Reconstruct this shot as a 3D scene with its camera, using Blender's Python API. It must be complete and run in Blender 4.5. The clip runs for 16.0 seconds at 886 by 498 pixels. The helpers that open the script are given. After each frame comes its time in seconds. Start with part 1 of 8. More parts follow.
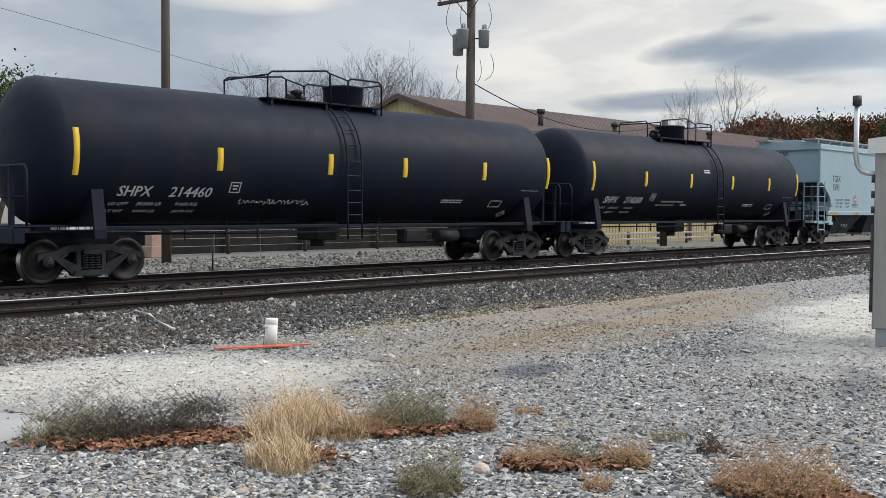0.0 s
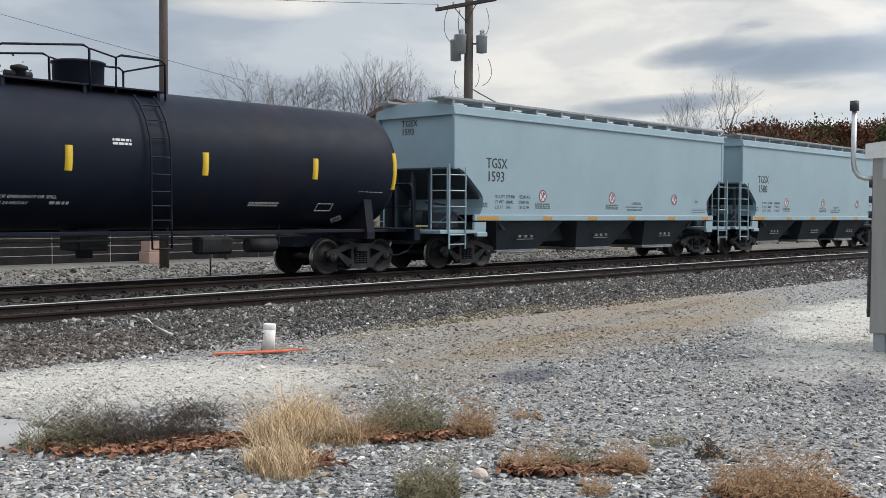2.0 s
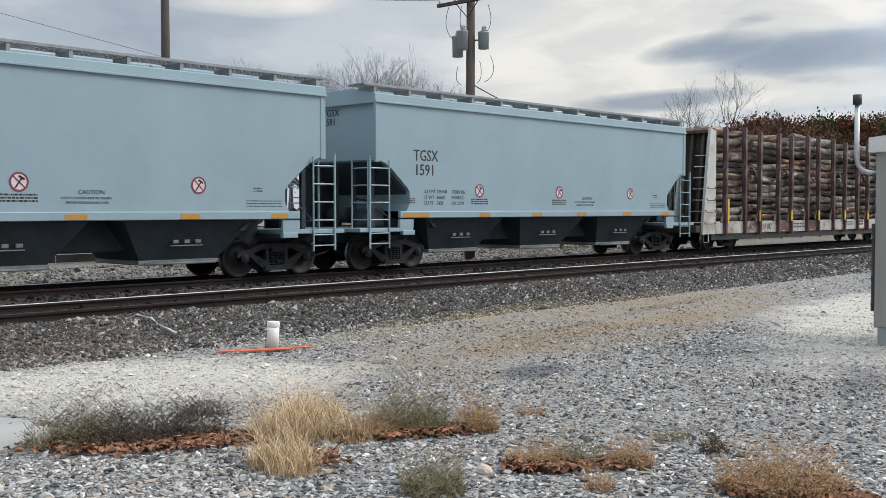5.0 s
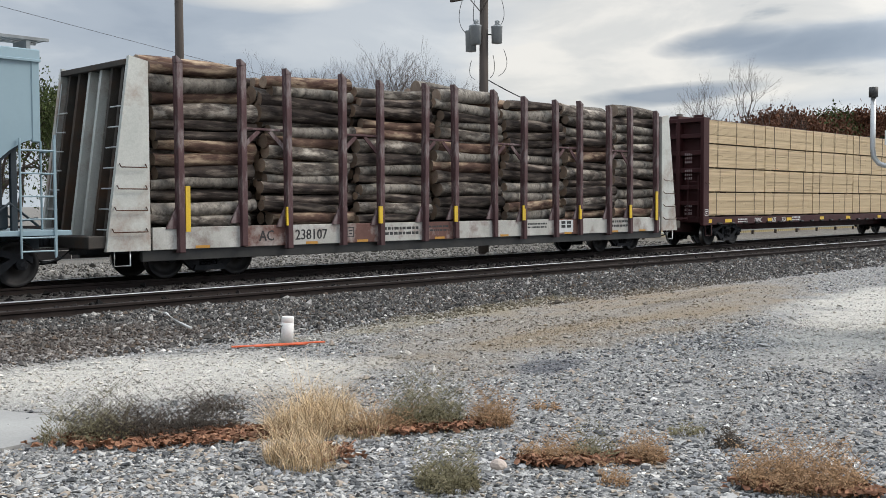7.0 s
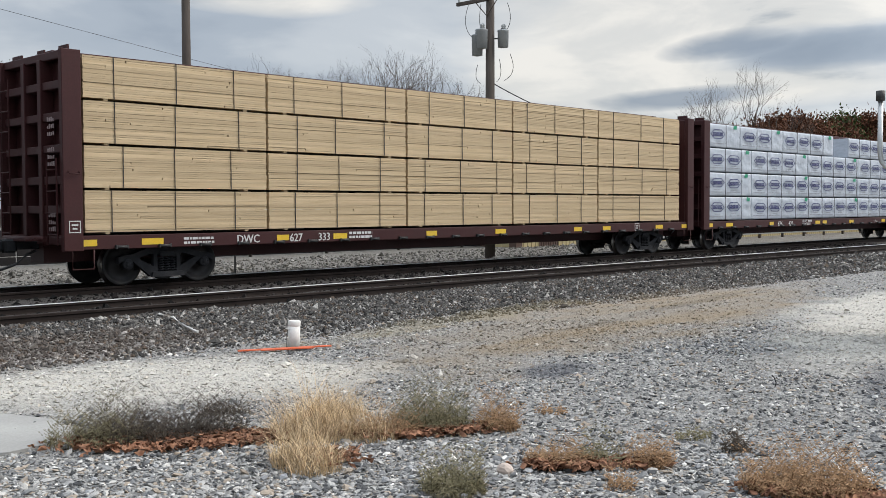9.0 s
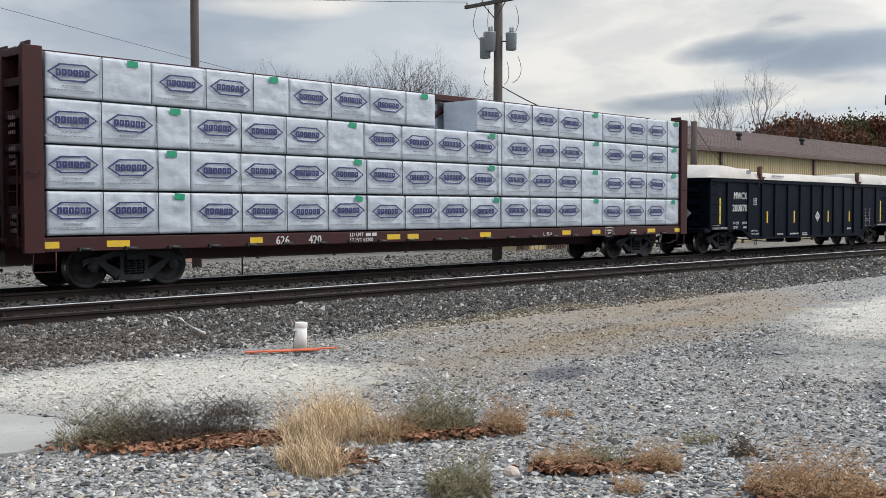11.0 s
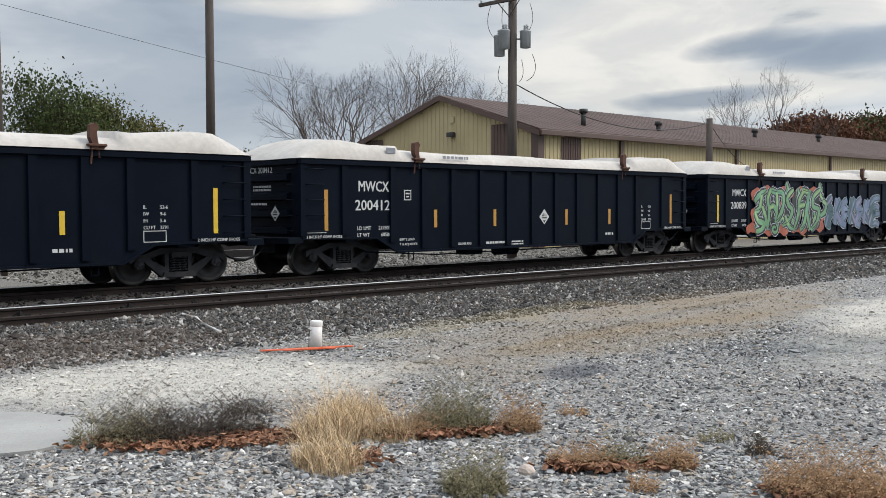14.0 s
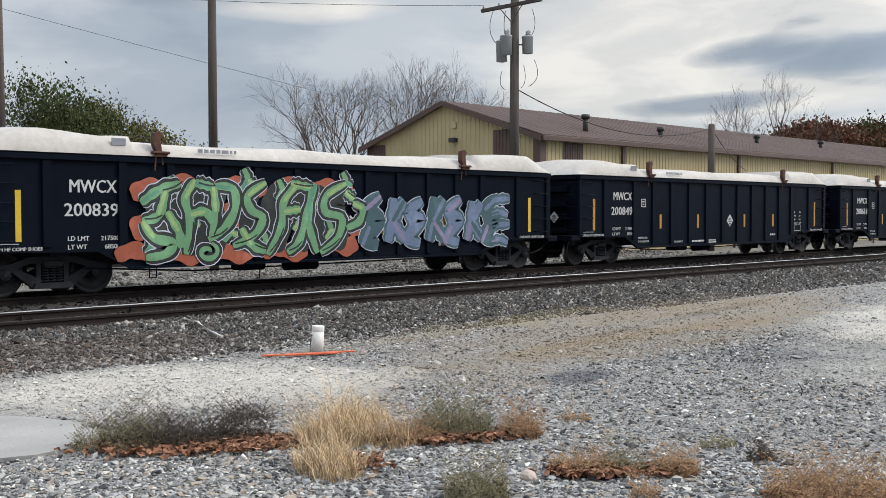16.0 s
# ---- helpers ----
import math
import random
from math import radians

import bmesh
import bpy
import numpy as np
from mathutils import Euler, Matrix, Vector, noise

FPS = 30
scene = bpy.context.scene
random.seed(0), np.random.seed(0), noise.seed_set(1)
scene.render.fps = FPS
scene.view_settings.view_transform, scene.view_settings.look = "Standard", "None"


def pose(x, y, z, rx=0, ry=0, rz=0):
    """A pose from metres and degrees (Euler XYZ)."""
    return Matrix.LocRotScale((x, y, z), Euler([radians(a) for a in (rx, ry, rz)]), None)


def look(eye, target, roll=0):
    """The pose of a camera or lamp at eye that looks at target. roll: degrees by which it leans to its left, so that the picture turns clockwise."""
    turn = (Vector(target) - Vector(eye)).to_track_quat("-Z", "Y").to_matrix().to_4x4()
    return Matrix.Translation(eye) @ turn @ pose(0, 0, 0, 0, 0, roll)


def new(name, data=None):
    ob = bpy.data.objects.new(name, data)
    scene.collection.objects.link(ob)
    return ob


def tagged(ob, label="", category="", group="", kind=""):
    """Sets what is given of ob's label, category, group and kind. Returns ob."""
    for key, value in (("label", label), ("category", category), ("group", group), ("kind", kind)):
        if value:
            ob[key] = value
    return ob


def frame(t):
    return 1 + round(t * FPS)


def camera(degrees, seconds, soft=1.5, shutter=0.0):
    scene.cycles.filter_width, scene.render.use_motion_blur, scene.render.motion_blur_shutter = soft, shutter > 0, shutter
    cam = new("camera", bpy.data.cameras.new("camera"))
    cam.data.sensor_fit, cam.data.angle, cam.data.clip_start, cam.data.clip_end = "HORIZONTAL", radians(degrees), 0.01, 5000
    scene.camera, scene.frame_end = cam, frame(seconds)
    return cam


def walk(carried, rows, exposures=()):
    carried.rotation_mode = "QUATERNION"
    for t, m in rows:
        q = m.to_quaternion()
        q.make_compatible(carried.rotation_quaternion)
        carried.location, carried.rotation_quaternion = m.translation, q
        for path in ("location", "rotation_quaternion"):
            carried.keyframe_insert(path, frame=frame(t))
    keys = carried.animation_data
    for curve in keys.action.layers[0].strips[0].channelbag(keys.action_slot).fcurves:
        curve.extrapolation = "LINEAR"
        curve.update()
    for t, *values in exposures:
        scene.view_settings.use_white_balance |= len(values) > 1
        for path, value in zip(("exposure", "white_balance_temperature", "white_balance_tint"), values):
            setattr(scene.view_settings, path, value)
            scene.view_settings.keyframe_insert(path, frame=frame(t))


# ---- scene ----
cam = camera(46.62, 16.0, soft=0.7)
EYE = Vector((0.0, 0.0, 1.583))
# seconds, turn to the right of the track's normal, tilt, lean (degrees)
VIEW = [
    (0.0, 46.797, -2.280, 0.367),
    (0.5, 46.747, -2.194, 0.316),
    (1.0, 46.756, -2.149, 0.315),
    (1.5, 46.818, -2.073, 0.334),
    (2.0, 46.906, -1.991, 0.325),
    (2.5, 47.004, -1.907, 0.312),
    (3.0, 47.061, -1.877, 0.216),
    (3.5, 47.091, -1.881, 0.149),
    (4.0, 47.035, -1.947, 0.088),
    (6.5, 46.128, -2.484, -0.204),
    (7.0, 45.960, -2.469, -0.245),
    (7.5, 45.888, -2.410, -0.289),
    (8.0, 45.845, -2.341, -0.320),
    (8.5, 45.755, -2.288, -0.333),
    (9.0, 45.607, -2.244, -0.266),
    (11.5, 45.135, -2.115, -0.058),
    (12.0, 44.992, -2.175, -0.162),
    (12.5, 44.804, -2.217, -0.191),
    (13.0, 44.614, -2.233, -0.246),
    (13.5, 44.471, -2.225, -0.225),
    (14.0, 44.388, -2.202, -0.212),
    (14.5, 44.369, -2.162, -0.174),
    (15.0, 44.378, -2.111, -0.165),
    (15.5, 44.385, -1.999, -0.092),
    (16.0, 44.287, -1.908, -0.108),
]


def aim(turn, tilt, lean):
    a, b = radians(turn), radians(tilt)
    return look(EYE, EYE + Vector((math.sin(a) * math.cos(b), math.cos(a) * math.cos(b), math.sin(b))), lean)


walk(cam, [(t, aim(*v)) for t, *v in VIEW])

# how far the train has rolled to the left (seconds, metres)
ROLLED = [
    (0.0, -0.20),
    (0.5, 5.61),
    (1.0, 11.73),
    (1.5, 17.82),
    (2.0, 23.72),
    (2.5, 29.97),
    (3.0, 36.00),
    (3.5, 41.88),
    (4.0, 48.13),
    (6.5, 78.70),
    (7.0, 84.79),
    (7.5, 90.64),
    (8.0, 96.64),
    (8.5, 102.96),
    (9.0, 109.17),
    (11.5, 140.09),
    (12.0, 145.98),
    (12.5, 152.02),
    (13.0, 158.37),
    (13.5, 164.21),
    (14.0, 170.30),
    (14.5, 176.73),
    (15.0, 182.66),
    (15.5, 188.69),
    (16.0, 195.08),
]
RAIL_NEAR = 19.926        # the train's near rail
TRACK_FAR = 20.679        # centre of the train's track
TRACK_NEAR = 16.241       # centre of the empty track
GROUND = -0.20

# ---- sky and sun ----
world = bpy.data.worlds.new("sky")
scene.world = world
world.use_nodes = True
wn, wl = world.node_tree.nodes, world.node_tree.links
wn.clear()


def wnode(kind, **values):
    n = wn.new(kind)
    for k, v in values.items():
        n.inputs[int(k[1:])].default_value = v
    return n


def wmath(op, a, b=None, clamp=False):
    n = wn.new("ShaderNodeMath")
    n.operation, n.use_clamp = op, clamp
    for i, v in enumerate((a, b)):
        if v is None:
            continue
        if isinstance(v, (int, float)):
            n.inputs[i].default_value = v
        else:
            wl.new(v, n.inputs[i])
    return n.outputs[0]


def wmix(fac, a, b):
    n = wn.new("ShaderNodeMix")
    n.data_type = "RGBA"
    for i, v in ((0, fac), (6, a), (7, b)):
        if hasattr(v, "is_linked"):
            wl.new(v, n.inputs[i])
        else:
            n.inputs[i].default_value = v
    return n.outputs[2]


SUN_TURN, SUN_HIGH = 128.0, 42.0      # degrees right of the track's normal, above the horizon
sky = wn.new("ShaderNodeTexSky")
sky.sky_type, sky.sun_disc = "NISHITA", False
sky.sun_elevation, sky.sun_rotation = radians(SUN_HIGH), radians(SUN_TURN)
coord = wn.new("ShaderNodeTexCoord")
sep = wn.new("ShaderNodeSeparateXYZ")
wl.new(coord.outputs["Generated"], sep.inputs[0])
sx, sy, sz = sep.outputs
turn = wmath("ARCTAN2", sx, sy)                    # radians right of the normal
high = wmath("ARCSINE", sz)
# clouds: layers seen edge-on near the horizon
comb = wn.new("ShaderNodeCombineXYZ")
wl.new(wmath("MULTIPLY", turn, 2.2), comb.inputs[0])
wl.new(wmath("MULTIPLY", high, 6.4), comb.inputs[1])
comb.inputs[2].default_value = 3.7


def cloud(scale, detail, rough, distort, shift):
    m = wn.new("ShaderNodeVectorMath")
    m.operation = "ADD"
    m.inputs[1].default_value = (shift, shift * 0.37, shift * 1.7)
    wl.new(comb.outputs[0], m.inputs[0])
    n = wn.new("ShaderNodeTexNoise")
    n.inputs["Scale"].default_value, n.inputs["Detail"].default_value = scale, detail
    n.inputs["Roughness"].default_value, n.inputs["Distortion"].default_value = rough, distort
    wl.new(m.outputs[0], n.inputs["Vector"])
    return n.outputs[0]


def ramp(v, *stops):
    r = wn.new("ShaderNodeValToRGB")
    r.color_ramp.interpolation = "EASE"
    while len(r.color_ramp.elements) < len(stops):
        r.color_ramp.elements.new(0.5)
    for e, (p, c) in zip(r.color_ramp.elements, stops):
        e.position, e.color = p, (*c, 1)
    wl.new(v, r.inputs[0])
    return r.outputs[0]


def bank(at, up, wide, tall, tilt=0.0):
    """A soft oval bank of cloud: 1 at its middle, 0 outside."""
    du, dv = wmath("SUBTRACT", turn, radians(at)), wmath("SUBTRACT", high, radians(up))
    dv = wmath("ADD", dv, wmath("MULTIPLY", du, -tilt))
    wob = wmath("MULTIPLY", wmath("SUBTRACT", cloud(3.0, 4, 0.6, 0.4, at), 0.5), 1.6)
    q = wmath("ADD", wmath("POWER", wmath("ABSOLUTE", wmath("DIVIDE", du, radians(wide))), 2.0),
              wmath("POWER", wmath("ABSOLUTE", wmath("DIVIDE", dv, radians(tall))), 2.0))
    return wmath("SUBTRACT", 1.0, wmath("ADD", q, wob), clamp=True)


big = cloud(1.0, 5, 0.5, 0.25, 0.0)
fine = cloud(2.8, 6, 0.55, 0.35, 5.0)
mass = wmath("ADD", wmath("MULTIPLY", big, 0.74), wmath("MULTIPLY", fine, 0.26))
grey = ramp(mass, (0.34, (0.27, 0.315, 0.38)), (0.45, (0.35, 0.395, 0.455)), (0.54, (0.47, 0.505, 0.545)), (0.64, (0.64, 0.66, 0.67)))
# the thin, bright part of the layer where the sun stands behind it
def banks(*rows):
    total = bank(*rows[0])
    for r in rows[1:]:
        total = wmath("ADD", total, bank(*r), clamp=True)
    return total


glow = banks((53.5, 9.4, 8.5, 4.6), (60.5, 10.4, 9.5, 2.1), (66.0, 10.2, 7.5, 1.2), (56.5, 6.6, 9.5, 2.6), (65.0, 6.4, 8.0, 1.1), (36.0, 11.2, 6.0, 0.9))
bright = ramp(wmath("ADD", wmath("MULTIPLY", fine, 0.75), wmath("MULTIPLY", big, 0.35)), (0.38, (0.36, 0.39, 0.42)), (0.50, (0.60, 0.60, 0.585)), (0.64, (0.73, 0.71, 0.67)))
layer = wmix(glow, grey, bright)
dark = banks((61.2, 8.6, 3.8, 0.85, 0.10), (67.2, 8.1, 6.2, 1.15, 0.04), (65.0, 12.4, 9.0, 1.3), (58.5, 5.9, 5.0, 0.6, 0.05), (30.0, 12.5, 10.0, 1.6))
layer = wmix(wmath("MULTIPLY", dark, 0.88), layer, (0.23, 0.275, 0.34, 1))
low = wmath("SUBTRACT", 1.0, wmath("DIVIDE", wmath("ABSOLUTE", high), radians(5.0)), clamp=True)
layer = wmix(wmath("MULTIPLY", low, 0.55), layer, (0.47, 0.53, 0.58, 1))
# an overcast sky grows brighter overhead, and on the sun's side
rise = wn.new("ShaderNodeMapRange")
rise.interpolation_type = "SMOOTHSTEP"
rise.inputs[1].default_value, rise.inputs[2].default_value, rise.inputs[3].default_value, rise.inputs[4].default_value = radians(17), radians(60), 0.86, 2.7
wl.new(high, rise.inputs[0])
toward = wmath("ADD", wmath("MULTIPLY", sx, math.sin(radians(SUN_TURN))), wmath("MULTIPLY", sy, math.cos(radians(SUN_TURN))))
side = wn.new("ShaderNodeMapRange")
side.inputs[1].default_value, side.inputs[2].default_value, side.inputs[3].default_value, side.inputs[4].default_value = 0.45, 1.0, 1.0, 1.9
wl.new(toward, side.inputs[0])
blue = wn.new("ShaderNodeBackground")
blue.inputs[1].default_value = 0.10
wl.new(sky.outputs[0], blue.inputs[0])
veil = wn.new("ShaderNodeBackground")
wl.new(wmath("MULTIPLY", rise.outputs[0], side.outputs[0]), veil.inputs[1])
wl.new(layer, veil.inputs[0])
both = wn.new("ShaderNodeMixShader")
both.inputs[0].default_value = 0.94
wl.new(blue.outputs[0], both.inputs[1])
wl.new(veil.outputs[0], both.inputs[2])
wl.new(both.outputs[0], wn.new("ShaderNodeOutputWorld").inputs[0])

sun = new("sun", bpy.data.lights.new("sun", "SUN"))
sun.data.energy, sun.data.angle, sun.data.color = 1.7, radians(25), (1.0, 0.93, 0.83)
a, b = radians(SUN_TURN), radians(SUN_HIGH)
sun.matrix_world = look(Vector((math.sin(a) * math.cos(b), math.cos(a) * math.cos(b), math.sin(b))) * 60, (0, 0, 0))
scene.view_settings.exposure = 0.5

# ---- mesh tools ----
def bm_new():
    return bmesh.new()


def box(bm, lo, hi, taper=None):
    """A box from corner lo to corner hi."""
    (x0, y0, z0), (x1, y1, z1) = lo, hi
    v = [bm.verts.new(p) for p in ((x0, y0, z0), (x1, y0, z0), (x1, y1, z0), (x0, y1, z0), (x0, y0, z1), (x1, y0, z1), (x1, y1, z1), (x0, y1, z1))]
    for f in ((0, 3, 2, 1), (4, 5, 6, 7), (0, 1, 5, 4), (1, 2, 6, 5), (2, 3, 7, 6), (3, 0, 4, 7)):
        bm.faces.new([v[i] for i in f])
    return v


def rbox(bm, lo, hi, r=0.01):
    """A box with bevelled edges."""
    v = box(bm, lo, hi)
    edges = {e for q in v for e in q.link_edges}
    bmesh.ops.bevel(bm, geom=list(edges), offset=r, segments=1, affect="EDGES")


def prism(bm, poly, axis, a, b):
    """A closed outline swept along an axis from a to b. poly: points of the other two axes, in order."""
    def at(p, q):
        return {"x": (q, p[0], p[1]), "y": (p[0], q, p[1]), "z": (p[0], p[1], q)}[axis]
    lo, hi = [bm.verts.new(at(p, a)) for p in poly], [bm.verts.new(at(p, b)) for p in poly]
    n = len(poly)
    fs = [bm.faces.new(lo), bm.faces.new(hi[::-1])]
    for i in range(n):
        fs.append(bm.faces.new((lo[i], hi[i], hi[(i + 1) % n], lo[(i + 1) % n])))
    bmesh.ops.recalc_face_normals(bm, faces=fs)


def rod(bm, p0, p1, r0, seg=8, r1=None, cap=True):
    """A round bar from p0 to p1."""
    p0, p1 = Vector(p0), Vector(p1)
    r1 = r0 if r1 is None else r1
    q = (p1 - p0).to_track_quat("Z", "Y")
    rings = []
    for p, r in ((p0, r0), (p1, r1)):
        rings.append([bm.verts.new(p + q @ Vector((r * math.cos(k * math.tau / seg), r * math.sin(k * math.tau / seg), 0))) for k in range(seg)])
    for k in range(seg):
        bm.faces.new((rings[0][k], rings[0][(k + 1) % seg], rings[1][(k + 1) % seg], rings[1][k])).smooth = seg > 6
    if cap:
        bm.faces.new(rings[0][::-1])
        bm.faces.new(rings[1])


def pipe(bm, pts, r, seg=6):
    """A bent bar through points."""
    pts = [Vector(p) for p in pts]
    rings = []
    for i, p in enumerate(pts):
        d = (pts[min(i + 1, len(pts) - 1)] - pts[max(i - 1, 0)]).normalized()
        q = d.to_track_quat("Z", "Y")
        rings.append([bm.verts.new(p + q @ Vector((r * math.cos(k * math.tau / seg), r * math.sin(k * math.tau / seg), 0))) for k in range(seg)])
    for a, b in zip(rings, rings[1:]):
        # the nearest start keeps the skin from twisting
        k0 = min(range(seg), key=lambda k: (b[k].co - a[0].co).length)
        b[:] = b[k0:] + b[:k0]
        for k in range(seg):
            bm.faces.new((a[k], a[(k + 1) % seg], b[(k + 1) % seg], b[k])).smooth = True
    bm.faces.new(rings[0][::-1])
    bm.faces.new(rings[-1])


def lathe(bm, outline, axis, centre, seg=32, smooth=True):
    """An outline of (along, radius) turned round an axis through centre."""
    c = Vector(centre)
    rings = []
    for along, r in outline:
        ring = []
        for k in range(seg):
            a, b = r * math.cos(k * math.tau / seg), r * math.sin(k * math.tau / seg)
            ring.append(bm.verts.new(c + Vector({"x": (along, a, b), "y": (a, along, b), "z": (a, b, along)}[axis])))
        rings.append(ring)
    fs = []
    for p, q in zip(rings, rings[1:]):
        for k in range(seg):
            f = bm.faces.new((p[k], p[(k + 1) % seg], q[(k + 1) % seg], q[k]))
            f.smooth = smooth
            fs.append(f)
    fs += [bm.faces.new(rings[0]), bm.faces.new(rings[-1])]
    bmesh.ops.recalc_face_normals(bm, faces=fs)


def plate(bm, pts, out, thick=0.004):
    """A flat outline given thickness along out."""
    o = Vector(out) * thick
    a = [bm.verts.new(Vector(p)) for p in pts]
    b = [bm.verts.new(Vector(p) + o) for p in pts]
    fs = [bm.faces.new(b), bm.faces.new(a[::-1])]
    for i in range(len(a)):
        j = (i + 1) % len(a)
        fs.append(bm.faces.new((a[i], a[j], b[j], b[i])))
    bmesh.ops.recalc_face_normals(bm, faces=fs)


def mesh_of(name, bm, material):
    me = bpy.data.meshes.new(name)
    bm.to_mesh(me)
    bm.free()
    if material:
        me.materials.append(material)
    return me


def part(name, bm, material, parent=None, label=""):
    """Links a bmesh as one mesh object under a thing or a part."""
    ob = new(name, mesh_of(name, bm, material))
    ob.parent = parent
    return tagged(ob, label)


def share(name, me, parent, m):
    ob = new(name, me)
    ob.parent = parent
    ob.matrix_basis = m
    return ob


def thing(name, label, category, group="", m=None):
    ob = tagged(new(name), label, category, group)
    if m:
        ob.matrix_basis = m
    return ob


LETTERS = {}


def letters(text, size, material, parent, at, name="lettering", label="", thick=0.002, turn=90, italic=0.0, squeeze=1.0):
    """Lettering on a side that faces the camera (the -y side), its lower left corner at the given place."""
    key = (text, size, material.name, italic, squeeze)
    if key not in LETTERS:
        cu = bpy.data.curves.new("lettering", "FONT")
        cu.body, cu.size, cu.extrude, cu.shear, cu.resolution_u = text, size, thick, italic, 2
        ob = bpy.data.objects.new("lettering", cu)
        me = bpy.data.meshes.new_from_object(ob)
        bpy.data.objects.remove(ob)
        bpy.data.curves.remove(cu)
        me.transform(Matrix.Diagonal((squeeze, 1, 1, 1)))
        bold = bmesh.new()          # a second layer thickens the strokes
        bold.from_mesh(me)
        me.transform(Matrix.Translation((size * 0.036, size * 0.010, -0.0006)))
        bold.from_mesh(me)
        bold.to_mesh(me)
        bold.free()
        me.materials.clear()
        me.materials.append(material)
        LETTERS[key] = me
    ob = new(name, LETTERS[key])
    ob.parent = parent
    ob.matrix_basis = pose(*at, turn, 0, 0)
    return tagged(ob, label)


# ---- materials ----
def material(name, dark, light, scale=3.0, rough=0.7, metal=0.0, bump=0.15, grain=60.0, stain=None, stain_scale=0.7, stain_amount=0.35, rough_var=0.12, stretch=(1, 1, 1), island=0.0, random_tint=0.0, spec=0.5, speckle=0.35):
    """A surface of two close tones, mottled at two scales, with stains and fine relief."""
    mt = bpy.data.materials.new(name)
    mt.use_nodes = True
    n, l = mt.node_tree.nodes, mt.node_tree.links
    b = n["Principled BSDF"]
    co = n.new("ShaderNodeTexCoord")
    mp = n.new("ShaderNodeMapping")
    mp.inputs["Scale"].default_value = stretch
    l.new(co.outputs["Object"], mp.inputs[0])

    def noise_at(s, detail=5.0, rg=0.6):
        t = n.new("ShaderNodeTexNoise")
        t.inputs["Scale"].default_value, t.inputs["Detail"].default_value, t.inputs["Roughness"].default_value = s, detail, rg
        l.new(mp.outputs[0], t.inputs["Vector"])
        return t.outputs[0]

    def mixed(fac, p, q):
        t = n.new("ShaderNodeMix")
        t.data_type = "RGBA"
        for i, v in ((0, fac), (6, p), (7, q)):
            if isinstance(v, tuple):
                t.inputs[i].default_value = (*v, 1)[:4]
            elif isinstance(v, float):
                t.inputs[i].default_value = v
            else:
                l.new(v, t.inputs[i])
        return t.outputs[2]

    def spread(v, lo, hi, top=1.0):
        t = n.new("ShaderNodeMapRange")
        t.inputs[1].default_value, t.inputs[2].default_value, t.inputs[4].default_value = lo, hi, top
        l.new(v, t.inputs[0])
        return t.outputs[0]

    c = mixed(spread(noise_at(scale), 0.3, 0.7), dark, light)
    fine_n = noise_at(grain, 3.0)
    c = mixed(spread(fine_n, 0.35, 0.75, speckle), c, tuple(0.6 * v for v in dark))
    if stain:
        c = mixed(spread(noise_at(stain_scale, 6.0, 0.65), 0.50, 0.72, stain_amount), c, stain)
    if island or random_tint:
        src = n.new("ShaderNodeNewGeometry").outputs["Random Per Island"] if island else n.new("ShaderNodeObjectInfo").outputs["Random"]
        h = n.new("ShaderNodeHueSaturation")
        v = n.new("ShaderNodeMapRange")
        amount = island or random_tint
        v.inputs[3].default_value, v.inputs[4].default_value = 1 - amount, 1 + amount
        l.new(src, v.inputs[0])
        l.new(v.outputs[0], h.inputs["Value"])
        l.new(c, h.inputs["Color"])
        c = h.outputs[0]
    l.new(c, b.inputs["Base Color"])
    b.inputs["Metallic"].default_value = metal
    b.inputs["Specular IOR Level"].default_value = spec
    r = n.new("ShaderNodeMapRange")
    r.inputs[3].default_value, r.inputs[4].default_value = max(0.05, rough - rough_var), min(1, rough + rough_var)
    l.new(noise_at(scale * 2.3), r.inputs[0])
    l.new(r.outputs[0], b.inputs["Roughness"])
    if bump:
        bp = n.new("ShaderNodeBump")
        bp.inputs["Strength"].default_value, bp.inputs["Distance"].default_value = bump, 0.01
        l.new(fine_n, bp.inputs["Height"])
        l.new(bp.outputs[0], b.inputs["Normal"])
    return mt


M = {}
M["tank"] = material("black tank paint", (0.0078, 0.0112, 0.0205), (0.0115, 0.0155, 0.0265), 1.2, 0.55, 0, 0.05, 40, (0.038, 0.023, 0.024), 0.45, 0.42, spec=0.11, speckle=0.12)
M["gondola"] = material("blue-black gondola paint", (0.0025, 0.0048, 0.0100), (0.0042, 0.0072, 0.0145), 1.0, 0.5, 0, 0.06, 30, (0.009, 0.010, 0.012), 0.6, 0.4, spec=0.05, speckle=0.12)
M["hopper"] = material("pale blue-grey hopper paint", (0.235, 0.325, 0.370), (0.27, 0.365, 0.41), 0.5, 0.45, 0, 0.01, 25, (0.20, 0.27, 0.305), 0.35, 0.45, spec=0.4, speckle=0.05)
# darker copy of the hopper paint: shade under the car put into colour
M["hopper_shade"] = material("hopper paint darkened for underside shade", (0.038, 0.048, 0.056), (0.062, 0.075, 0.086), 0.9, 0.7, 0, 0.1, 30, (0.025, 0.026, 0.028), 0.8, 0.5, spec=0.2)
M["truck"] = material("grimy cast steel", (0.011, 0.012, 0.015), (0.030, 0.031, 0.035), 3.0, 0.7, 0, 0.3, 60, (0.032, 0.024, 0.020), 2.0, 0.35, spec=0.22)
